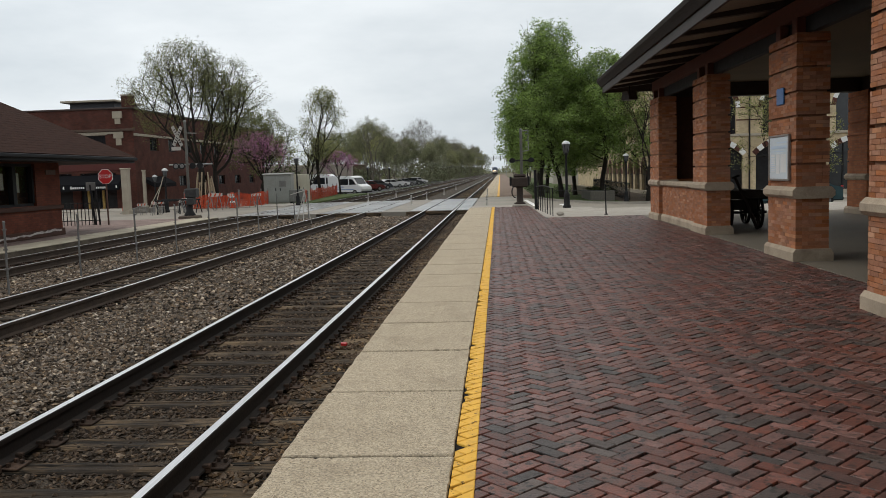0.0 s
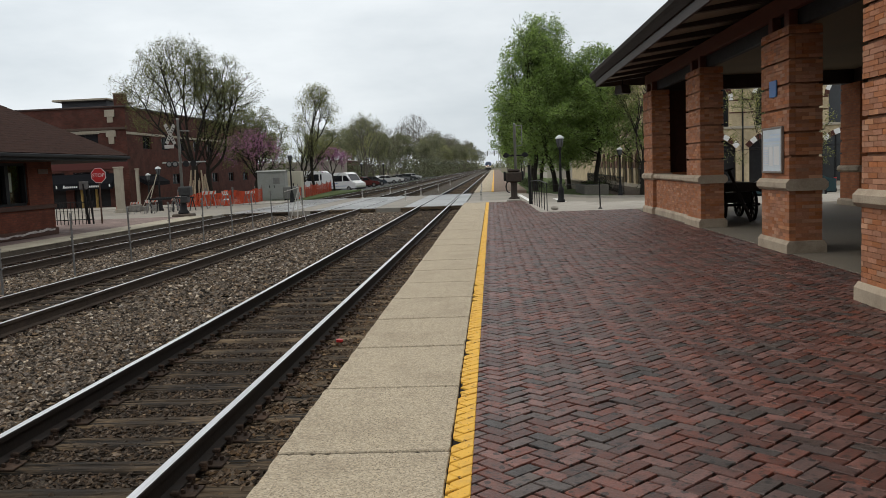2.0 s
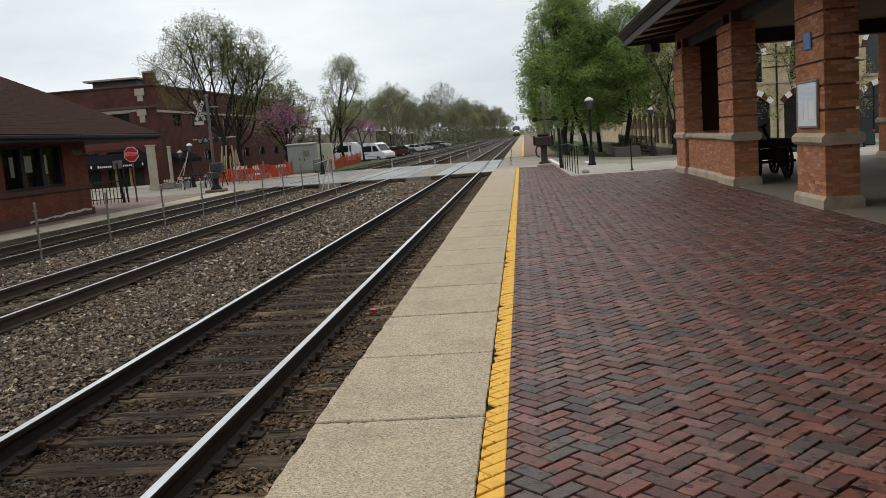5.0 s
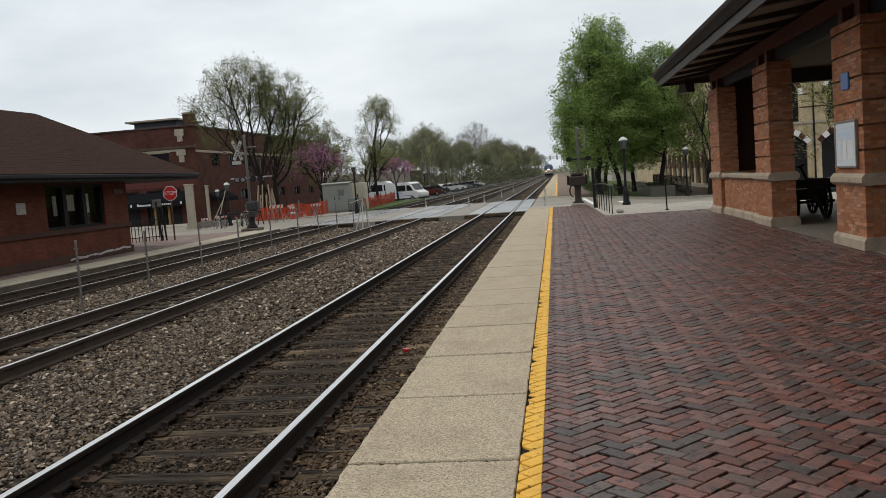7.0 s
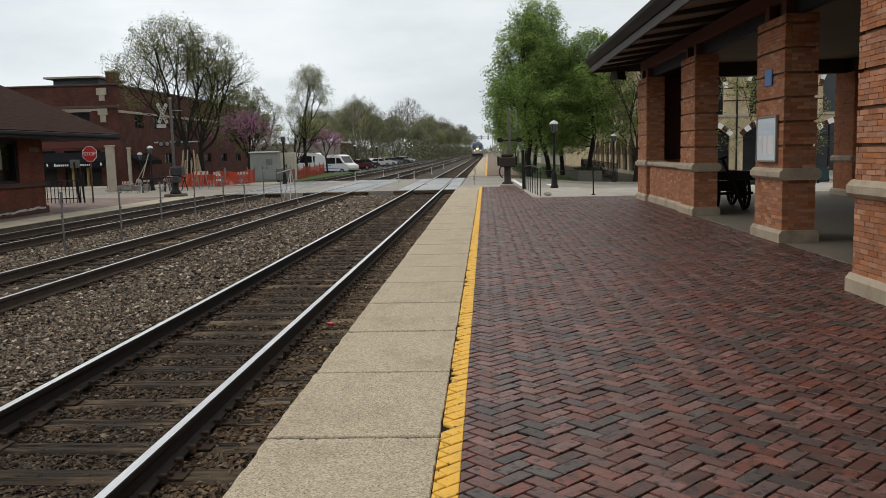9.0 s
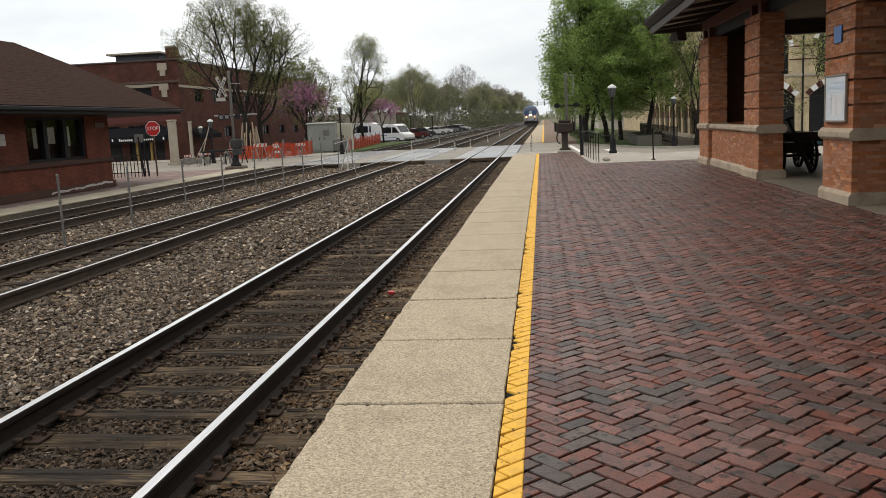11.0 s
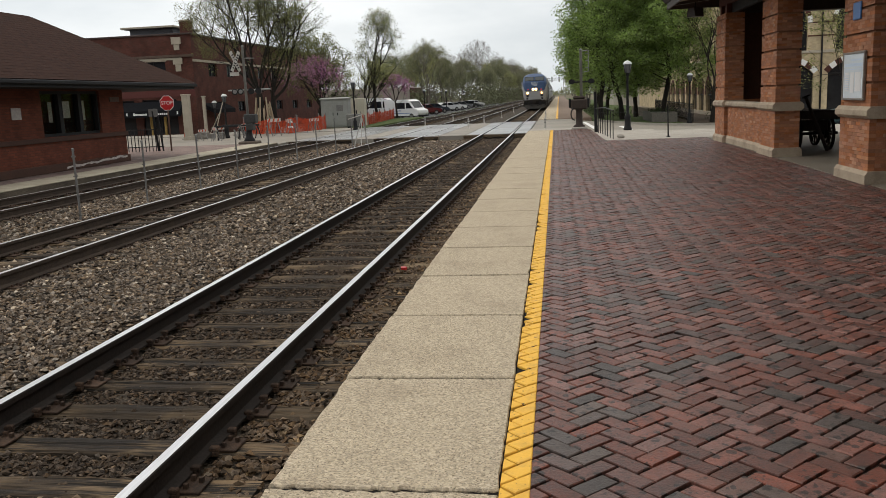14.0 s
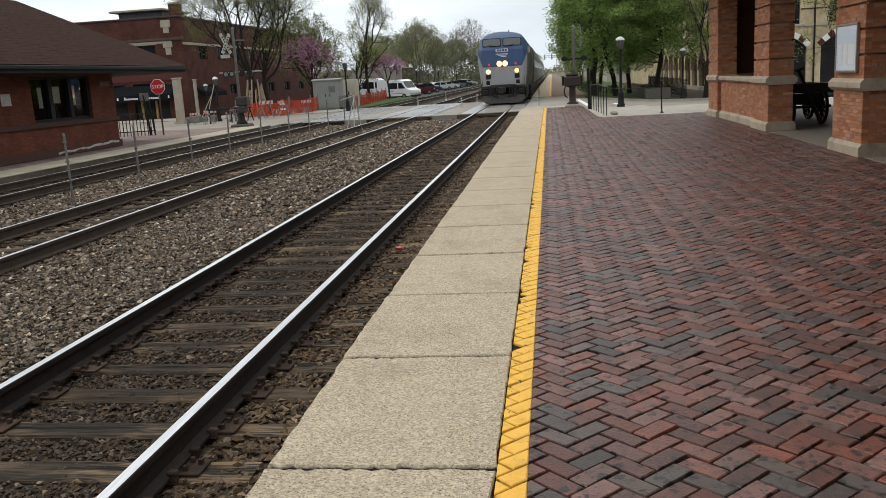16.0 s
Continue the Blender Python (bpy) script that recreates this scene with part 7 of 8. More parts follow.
    box(bm, X - 0.12, Y + 0.0, ST - 0.02, X - 0.003, y1, ST + 0.16, 0.02)
    part("string_course", bm, M_STONE_TRIM, b, "pale stone string course")
    bm = bmesh.new()
    box(bm, X - 0.4, Y - 0.4, Z1 + 0.002, x1 + 0.4, y1 + 0.3, Z1 + 0.4, 0.03)
    part("roof", bm, M_ROOF_DARK, b)
    bm = bmesh.new()
    box(bm, X + 0.45, Y + 0.45, Z0, x1 - 0.1, y1, Z0 + 0.1)
    part("floor", bm, M_CONCRETE_PLAIN, b)
    # dark downpipe on a pier
    bm = bmesh.new()
    rod(bm, (17.65, Y - 0.08, Z0 + 0.1), (17.65, Y - 0.08, Z1), 0.06, 0.06, 8)
    part("downpipe", bm, M_IRON, b, "dark downpipe")
    return b


arcade_building()
sheet_mesh("pavement_arcade", (12.1, 14.2, 44), (56.15, 61.85), lambda x, y: -0.66, -1.0, M_CONCRETE_PLAIN, "pavement before the arcade building")
low_building("pale timber-clad building beyond the maples", 9, 135, 17.5, 150, -0.9, 6.0, mat("pale_cladding", (0.5, 0.47, 0.41), (0.4, 0.37, 0.32), rough=0.8), 0)
bm = bmesh.new()
box(bm, 16.6, 8, -0.61, 30, 36, -0.58)
structure("road_station", bm, M_ROAD, "street behind the station")
# unseen blocks, added to keep low sky light off the shelter and piers
for x0, y0, x1, y1, z1 in ((21, -14, 30, 4, 9.5), (21, 4.02, 30, 20, 11.0), (21, 20.02, 30, 33, 10.0), (1.2, -46, 30, -32, 11.0), (-40, -46, -14, -32, 12.0), (-48, -30, -36, 6, 11.0), (-48, 6.02, -36, 40, 10.0)):
    t = thing("brick_building", "unseen plain brick block added to hold off sky light", "building", group="buildings round the station")
    part("wall", bm_box(x0, y0, -0.7, x1, y1, z1), M_BLDG_BRICK, t)
    part("roof", bm_box(x0 - 0.2, y0 - 0.2, z1 + 0.002, x1 + 0.2, y1 + 0.2, z1 + 0.2, 0.02), M_ROOF_DARK, t)

M_TEAL = mat("dark_teal_car_paint", (0.02, 0.06, 0.07), (0.015, 0.045, 0.055), rough=0.5, contrast=0.2, bump=0)
vehicle("car", "dark teal saloon car parked behind the shelter", "car", (15.3, 46.4, -0.69), 96, M_TEAL, CAR, CAR_GLASS, 1.8, (-1.35, 1.35), 0.32)

# ---- under the shelter ----
t = thing("baggage_wagon", "old dark wooden baggage wagon with iron spoked wheels", "wagon", (6.24, 23.8, 0.004), 0)
M_OLDWOOD = mat("dark_weathered_wagon_wood", (0.05, 0.042, 0.036), (0.025, 0.022, 0.02), rough=0.85, scale=4, fine=40, bump=0.4, stretch=(2, 0.3, 2))
for k in range(5):
    bm = bm_box(-0.425 + 0.172 * k, -0.8, 0.82, -0.262 + 0.172 * k, 1.9, 0.87, 0.005)
    part("deck_board", bm, M_OLDWOOD, t)
for s in (-1, 1):
    bm = bm_box(s * 0.46 - 0.03, -0.85, 0.72, s * 0.46 + 0.03, 1.95, 0.93, 0.01)
    part("side_rail", bm, M_OLDWOOD, t)
bm = bm_box(-0.42, -0.85, 0.74, 0.42, -0.803, 0.95, 0.01)
part("end_board", bm, M_OLDWOOD, t)


def spoked_wheel(parent, x, y, r):
    bm = bmesh.new()
    n = 28
    sect = [(r, -0.035), (r, 0.035), (r - 0.055, 0.028), (r - 0.055, -0.028)]
    rings = [[bm.verts.new((x + w, y + q * math.cos(2 * math.pi * i / n), r + q * math.sin(2 * math.pi * i / n))) for q, w in sect] for i in range(n)]
    for i in range(n):
        for j in range(4):
            bm.faces.new((rings[i][j], rings[i][(j + 1) % 4], rings[(i + 1) % n][(j + 1) % 4], rings[(i + 1) % n][j]))
    w = part("wheel", bm, M_IRON, parent, "black iron wheel rim")
    for i in range(12):
        a = 2 * math.pi * i / 12
        bm = bmesh.new()
        rod(bm, (x, y, r), (x, y + (r - 0.05) * math.cos(a), r + (r - 0.05) * math.sin(a)), 0.024, 0.018, 5)
        part("spoke", bm, M_OLDWOOD, w)
    bm = bmesh.new()
    rod(bm, (x - 0.1, y, r), (x + 0.1, y, r), 0.08, 0.06, 10)
    part("hub", bm, M_IRON, w)


for y, r in ((-0.45, 0.4), (1.3, 0.44)):
    for s in (-1, 1):
        spoked_wheel(t, s * 0.36 if y < 0 else s * 0.56, y, r)
    bm = bmesh.new()
    rod(bm, (-0.56, y, r), (0.56, y, r), 0.035)
    part("axle", bm, M_IRON, t)
bm = bm_box(-0.3, -0.6, 0.46, 0.3, -0.3, 0.715, 0.02)
part("bolster", bm, M_OLDWOOD, t, "dark wooden turning bolster")
bm = bmesh.new()
rod(bm, (0.2, -0.95, 0.03), (-0.34, -1.0, 1.26), 0.045, 0.035, 6)
part("tongue", bm, M_OLDWOOD, t, "wooden pull tongue leaning on the wagon")
bm = bmesh.new()
rod(bm, (-0.42, -1.0, 1.24), (-0.24, -1.0, 1.30), 0.025, 0.025, 6)
part("grip", bm, M_IRON, t)

M_PRINT = mat("faded_blue_print", (0.56, 0.66, 0.78), (0.48, 0.6, 0.72), rough=0.4, contrast=0.2, bump=0.0)
# timetable case and small blue plate on a pier
y3 = 16.12
t = thing("notice_case", "glazed timetable case in a bronze frame on a brick pier", "notice board", (PIER_X - 0.004, y3 + 0.22, 0))
bm = bmesh.new()
for a, b, c, d in ((0, 0.99, 1.28, 1.315), (0, 0.99, 2.005, 2.04), (0, 0.035, 1.315, 2.005), (0.955, 0.99, 1.315, 2.005)):
    box(bm, -0.045, a, c, 0.0, b, d, 0.006)
part("frame", bm, mat("bronze_frame", (0.30, 0.27, 0.24), (0.22, 0.2, 0.18), rough=0.45, metal=0.4, bump=0.05), t, "bronze-brown frame")
# the sky mirrored in the case's glass is put into the sheet's colour
bm = bm_box(-0.03, 0.035, 1.315, -0.012, 0.955, 2.005)
sheet = part("sheet", bm, mat("sky_paled_timetable", (0.80, 0.87, 0.91), (0.72, 0.8, 0.85), rough=0.16, scale=3, fine=14, contrast=0.3, bump=0), t, "printed sheet, its pale blue standing in for mirrored sky")
for x0, x1, z0, z1, m in ((0.12, 0.6, 1.9, 1.925, M_PRINT), (0.12, 0.87, 1.76, 1.772, M_PRINT), (0.1, 0.88, 1.81, 1.86, M_PRINT), (0.14, 0.4, 1.42, 1.72, M_WHITE), (0.45, 0.62, 1.4, 1.72, M_WHITE), (0.67, 0.87, 1.42, 1.72, M_WHITE)):
    bm = bm_box(-0.034, x0, z0, -0.031, x1, z1)
    part("print_bar", bm, m, sheet)
for k in range(7):
    bm = bm_box(-0.037, 0.68, 1.44 + 0.037 * k, -0.0345, 0.86, 1.452 + 0.037 * k)
    part("print_bar", bm, M_PRINT, sheet)
t = thing("plaque", "small blank blue metal plate on a brick pier", "plaque", (PIER_X - 0.004, y3 + 0.5, 0))
bm = bm_box(-0.025, 0.03, 2.53, 0.0, 0.37, 2.8, 0.008)
part("plate", bm, M_BLUE_SIGN, t)
# loudspeaker under the eaves
t = thing("loudspeaker", "dark loudspeaker hung under the eaves", "loudspeaker", (4.35, 28.6, 3.62), 30)
bm = bmesh.new()
prism(bm, [(-0.2, 0), (0.2, 0), (0.13, 0.26), (-0.13, 0.26)], "x", -0.16, 0.16)
part("horn", bm, M_ROOF_DARK, t)
bm = bmesh.new()
rod(bm, (0, 0, 0.2), (0, 0, 0.42), 0.02)
part("bracket", bm, M_IRON, t)

# scrap of red plastic beside the rail
bm = bmesh.new()
prism(bm, [(-0.04, -0.02), (0.01, -0.035), (0.045, -0.005), (0.02, 0.03), (-0.03, 0.02)], "z", 0.0, 0.03)
t = part("red_scrap", bm, M_RED)
t.matrix_basis = pose(-1.6, 12.2, -0.425, 8, 6, 25)
tagged(t, "crumpled scrap of red plastic on the ballast", "litter")


# ---- the train: locomotive and coaches, front at local y = 0, running towards -y ----
M_LOCO_BLUE = mat("deep_blue_locomotive_paint", (0.022, 0.065, 0.165), (0.017, 0.048, 0.125), rough=0.5, scale=1.5, fine=20, contrast=0.3, bump=0.02, stain=(0.03, 0.05, 0.09), stain_amount=0.4, stain_scale=1.5)
M_LOCO_GREY = mat("silver_grey_locomotive_paint", (0.33, 0.335, 0.34), (0.26, 0.265, 0.27), rough=0.5, metal=0.2, scale=1.2, fine=20, contrast=0.3, bump=0.02, stain=(0.16, 0.14, 0.12), stain_amount=0.5, stain_scale=1.0)
# darker copy of the silver: the side's shade is put into its colour, with grime
M_LOCO_SIDE = mat("shaded_grimy_silver_side", (0.15, 0.15, 0.148), (0.08, 0.08, 0.078), rough=0.6, scale=0.8, fine=8, contrast=0.4, bump=0.03, stain=(0.05, 0.045, 0.04), stain_amount=0.7, stain_scale=0.7)
M_PILOT = mat("grimy_brown_grey_pilot", (0.045, 0.037, 0.032), (0.018, 0.016, 0.014), rough=0.75, scale=3, fine=30, bump=0.3, stain=(0.03, 0.026, 0.023), stain_amount=0.7, stain_scale=2.5)
M_GRIME = mat("grimy_black_underframe", (0.035, 0.03, 0.027), (0.018, 0.016, 0.015), rough=0.8, scale=4, fine=40, bump=0.3)
M_COACH = mat("ribbed_stainless_coach", (0.105, 0.11, 0.112), (0.065, 0.07, 0.072), rough=0.5, metal=0.3, scale=1, fine=20, bump=0.05)
M_HEADLIGHT = glow_mat("lit_headlight", (1.0, 0.66, 0.30), 14.0)
M_DITCH = glow_mat("lit_ditch_light", (1.0, 0.58, 0.22), 7.0)
# dim orange glow that stands in for the glare round the lamps
M_HALO = glow_mat("amber_lamp_halo", (1.0, 0.45, 0.13), 0.9)
M_MARKER = glow_mat("red_marker_light", (0.6, 0.02, 0.02), 0.6)

train = thing("passenger_train", "blue and silver diesel locomotive with coaches, headlights lit", "train", (TRACKS[0], 472.0, RAIL))
LEVELS = ((0.98, 1.26), (1.35, 1.34), (1.75, 1.39), (2.1, 1.42), (2.28, 1.44), (2.6, 1.46), (3.0, 1.46), (3.3, 1.42), (3.6, 1.36), (3.86, 1.29), (4.06, 1.12), (4.18, 0.86), (4.25, 0.5), (4.27, 0.2))
LEVELS = tuple((round(float(z), 3), round(float(np.interp(z, [q[0] for q in LEVELS], [q[1] for q in LEVELS])), 4)) for z in sorted({q[0] for q in LEVELS} | {2.1 + 0.06 * i for i in range(26)}))
COLS = (-0.5, -0.25, 0.0, 0.25, 0.5) + tuple(s * (0.7 + 0.025 * i) for s in (-1, 1) for i in range(13))
COLS = tuple(sorted(round(c, 3) for c in COLS))
BEVEL = ((0.0, 0.25, 0.5, 0.78, 0.84, 0.93, 1.0), (0.0, 0.005, 0.02, 0.06, 0.12, 0.36, 0.62))


def front_y(z):
    return 0.0 if z < 2.3 else (z - 2.3) * 0.14 if z < 3.2 else 0.126 + (z - 3.2) * 0.62 if z < 3.9 else 0.56 + (z - 3.9) * 2.2


def nose_y(x, z):
    """Depth of the cab's front at a point of it: a flat face with swept-back corners."""
    w = float(np.interp(z, [q[0] for q in LEVELS], [q[1] for q in LEVELS]))
    return front_y(z) + float(np.interp(abs(x) / w, *BEVEL))


def blue_at(x, z):
    """Blue over silver: the blue narrows downwards over the swept corners."""
    return z > 2.2 and abs(x) < 1.16 + (z - 2.25) * 0.42


bm = bmesh.new()
grid = [[bm.verts.new((w * c, nose_y(w * c, z), z)) for c in COLS] for z, w in LEVELS]
n = len(COLS) - 1
for a, b, (z, w), (z2, w2) in zip(grid, grid[1:], LEVELS, LEVELS[1:]):
    for i in range(n):
        f = bm.faces.new((a[i], a[i + 1], b[i + 1], b[i]))
        f.material_index = 1 if blue_at((w + w2) / 2 * (COLS[i] + COLS[i + 1]) / 2, (z + z2) / 2) else 0
back = [[bm.verts.new((w * s, 20.6, z)) for s in (-1, 1)] for z, w in LEVELS]
for k in range(len(grid) - 1):
    for col, s in ((0, 0), (n, 1)):
        f = bm.faces.new((grid[k][col], grid[k + 1][col], back[k + 1][s], back[k][s]))
        f.material_index = 1 if 3.6 <= LEVELS[k][0] else 2
f = bm.faces.new(grid[-1] + [back[-1][1], back[-1][0]])
f.material_index = 1
bm.faces.new([b[0] for b in back] + [b[1] for b in reversed(back)])
bmesh.ops.recalc_face_normals(bm, faces=bm.faces[:])
loco = part("locomotive", bm, [M_LOCO_GREY, M_LOCO_BLUE, M_LOCO_SIDE], train, "blue-over-silver locomotive body with raked cab")


def on_rake(x, z, out):
    n = Vector((0, -1, 0.5)).normalized()
    return Vector((x, nose_y(x, z), z)) + n * out


def rake_panel(name, x0, x1, z0, z1, material, label, thick=0.02, corner=0.06, drop=0.0):
    """A flat plate on the cab's front, standing a little proud of it; drop lowers its outer side."""
    bm = bmesh.new()
    pts = [(x0 + corner, z0), (x1 - corner, z0), (x1, z0 + corner), (x1, z1 - corner), (x1 - corner, z1), (x0 + corner, z1), (x0, z1 - corner), (x0, z0 + corner)]
    a, b, c = on_rake(x0, z0, 0), on_rake(x1, z0, 0), on_rake((x0 + x1) / 2, z1, 0)
    u, v = (b - a), (c - (a + b) / 2)
    nrm = u.cross(v).normalized()
    if nrm.y > 0:
        nrm = -nrm
    def at(x, z, out):
        return a + u * ((x - x0) / (x1 - x0)) + v * ((z - drop * abs(x) - z0) / (z1 - z0)) + nrm * out
    lo, hi = [bm.verts.new(at(x, z, -0.08)) for x, z in pts], [bm.verts.new(at(x, z, thick)) for x, z in pts]
    bm.faces.new(lo[::-1]), bm.faces.new(hi)
    for i in range(8):
        bm.faces.new((lo[i], lo[(i + 1) % 8], hi[(i + 1) % 8], hi[i]))
    bmesh.ops.recalc_face_normals(bm, faces=bm.faces[:])
    return part(name, bm, material, loco, label)


# dull surface; the glass's reflection is put into the grey base colour
M_WINDSHIELD = mat("reflection_grey_windshield", (0.11, 0.12, 0.12), (0.08, 0.09, 0.095), rough=0.5, spec=0.25, contrast=0.1, bump=0.0)
M_EMBLEM = mat("faded_emblem_paint", (0.52, 0.55, 0.58), (0.4, 0.43, 0.47), rough=0.5, contrast=0.3, bump=0.0)
for s in (-1, 1):
    a, b = sorted((s * 0.10, s * 1.10))
    rake_panel("windshield_gasket", a - 0.05, b + 0.05, 3.36, 3.86, M_BLACK, "black windshield gasket", 0.03)
    rake_panel("windshield", a, b, 3.41, 3.81, M_WINDSHIELD, "dull windshield with its grey reflection in the colour", 0.042)
    bm = bmesh.new()
    rod(bm, on_rake(s * 0.25, 3.36, 0.07), on_rake(s * 0.75, 3.44, 0.07), 0.018)
    part("wiper", bm, M_BLACK, loco)
    bm = bmesh.new()
    rod(bm, (s * 1.4, 1.3, 3.0), (s * 1.55, 1.3, 3.0), 0.03)
    box(bm, s * 1.55 - 0.07, 1.26, 2.95, s * 1.55 + 0.07, 1.33, 3.35, 0.02)
    part("mirror", bm, M_LOCO_GREY, loco)
rake_panel("number_board", -0.36, 0.36, 3.06, 3.24, M_EMBLEM, "number board with illegible marks", 0.02, 0.02)
for k in range(4):
    rake_panel("number_bar", -0.29 + 0.155 * k, -0.17 + 0.155 * k, 3.09, 3.21, M_LOCO_BLUE, "", 0.026, 0.01)
# plain pale slanting emblem
for k in range(3):
    rake_panel("emblem_bar", -0.36 + 0.14 * k, 0.36 - 0.05 * k, 2.92 - 0.075 * k, 2.965 - 0.075 * k, M_EMBLEM, "pale emblem", 0.02, 0.01)


def lamp_disc(name, x, z, r, y, material, label):
    bm = bmesh.new()
    rod(bm, (x, y + 0.15, z), (x, y - 0.04, z), r, r, 16)
    return part(name, bm, material, loco, label)


bm = bmesh.new()
box(bm, -0.36, -0.05, 2.22, 0.36, 0.15, 2.55, 0.05)
part("headlight_housing", bm, M_BLACK, loco)
for s in (-1, 1):
    # wider glowing discs behind the lenses, added as their halo
    lamp_disc("reflector", s * 0.165, 2.385, 0.175, -0.02, M_HALO, "glowing disc added for the lamp's amber halo")
    lamp_disc("reflector", s * 0.84, 1.95, 0.145, nose_y(0.84, 1.95) + 0.012, M_HALO, "glowing disc added for the lamp's amber halo")
    lamp_disc("headlight", s * 0.165, 2.385, 0.115, -0.03, M_HEADLIGHT, "lit warm headlight")
    lamp_disc("ditch_light", s * 0.84, 1.95, 0.12 if s < 0 else 0.085, nose_y(0.84, 1.95) - 0.0, M_DITCH, "lit amber ditch light")
    bm = bmesh.new()
    rod(bm, (s * 0.84, 0.2, 1.95), (s * 0.84, nose_y(0.84, 1.95) - 0.022, 1.95), 0.165, 0.165, 16)
    part("lamp_bezel", bm, M_BLACK, loco)
    lamp_disc("marker_light", s * 0.78, 2.36, 0.07, nose_y(0.78, 2.36) - 0.0, M_MARKER, "red marker light")
    bm = bmesh.new()
    box(bm, s * 0.84 - 0.15, nose_y(0.84, 1.7) - 0.03, 1.52, s * 0.84 + 0.15, 0.4, 1.78, 0.02)
    part("step_pocket", bm, M_BLACK, loco, "black recessed step")
    bm = bmesh.new()
    box(bm, s * 0.88 - 0.11, nose_y(0.88, 1.3) - 0.03, 1.2, s * 0.88 + 0.11, 0.4, 1.42, 0.02)
    part("step_pocket", bm, M_BLACK, loco)
    bm = bmesh.new()
    prism(bm, [(s * 0.5, 0.5), (s * 1.2, 0.42), (s * 1.3, 0.98), (s * 0.4, 0.98)], "y", -0.02, 0.4)
    part("step_board", bm, M_GRIME, loco)
    for q in range(3):
        bm = bmesh.new()
        x0 = s * (0.36 + 0.16 * q)
        pts = [(x0, -0.12, 1.04), (x0 + s * 0.02, -0.3, 0.8), (x0 + s * 0.03, -0.34, 0.52 + 0.05 * q), (x0 - s * 0.1, -0.33, 0.42 + 0.05 * q)]
        for a, b in zip(pts, pts[1:]):
            rod(bm, a, b, 0.033, 0.033, 6)
        part("air_hose", bm, M_BLACK, loco)
    bm = bmesh.new()
    for z in (0.35, 0.62, 0.9):
        box(bm, s * 1.22 - 0.2, -0.05, z, s * 1.22 + 0.2, 0.5, z + 0.04)
    part("corner_step", bm, M_PILOT, loco)
    bm = bmesh.new()
    rod(bm, (s * 1.22, 0.34, 1.0), (s * 1.27, 0.34, 1.95), 0.018, 0.018, 6)
    part("grab_iron", bm, M_BLACK, loco)
bm = bmesh.new()
box(bm, -1.28, -0.12, 0.95, 1.28, 0.4, 1.12, 0.02)
box(bm, -0.75, -0.2, 1.0, 0.75, 0.3, 1.18, 0.02)
part("anticlimber", bm, M_PILOT, loco)
bm = bmesh.new()
prism(bm, [(-1.02, 0.1), (1.02, 0.1), (1.3, 0.34), (1.22, 0.56), (0.4, 0.6), (-0.4, 0.6), (-1.22, 0.56), (-1.3, 0.34)], "y", -0.3, 0.3)
part("pilot", bm, mat("worn_steel_plough", (0.12, 0.113, 0.105), (0.055, 0.05, 0.046), rough=0.7, scale=3, fine=30, contrast=0.6, bump=0.3, stain=(0.03, 0.026, 0.023), stain_amount=0.7, stain_scale=2.5), loco, "worn grey steel pilot plough")
bm = bmesh.new()
for s in (-1, 1):
    # hoses and steps beside the coupler
    rod(bm, (s * 0.55, -0.34, 0.95), (s * 0.6, -0.42, 0.42), 0.03, 0.03, 6)
    rod(bm, (s * 0.75, -0.34, 0.95), (s * 0.82, -0.42, 0.5), 0.025, 0.025, 6)
    box(bm, s * 1.05 - 0.14, -0.36, 0.64, s * 1.05 + 0.14, -0.29, 0.9, 0.02)
part("brake_hoses", bm, M_BLACK, loco)
bm = bmesh.new()
box(bm, -0.18, -0.75, 0.72, 0.18, 0.2, 1.02, 0.05)
box(bm, -0.28, -0.82, 0.66, 0.05, -0.55, 1.06, 0.05)
part("coupler", bm, M_GRIME, loco, "rusty front coupler")
bm = bmesh.new()
box(bm, -1.35, 0.4, 0.35, 1.35, 20.4, 1.0, 0.04)
box(bm, -1.5, 7.5, 0.25, 1.5, 13.5, 1.0, 0.08)
part("underframe", bm, M_GRIME, loco)
for k, z in ((0.35, 4.3), (-0.6, 4.25)):
    bm = bmesh.new()
    rod(bm, (k, 2.6, 4.1), (k, 2.6, z + 0.1), 0.03)
    part("antenna", bm, M_BLACK, loco)


def wheelset(parent, y, r=0.5):
    bm = bmesh.new()
    for s in (-1, 1):
        rod(bm, (s * 0.68, y, r), (s * 0.80, y, r), r, r, 20)
        rod(bm, (s * 0.66, y, r), (s * 0.68, y, r), r + 0.03, r + 0.03, 20)
    rod(bm, (-0.7, y, r), (0.7, y, r), 0.09)
    return part("wheelset", bm, M_RAIL, parent)


for y in (2.6, 5.4, 15.2, 18.0):
    wheelset(loco, y)
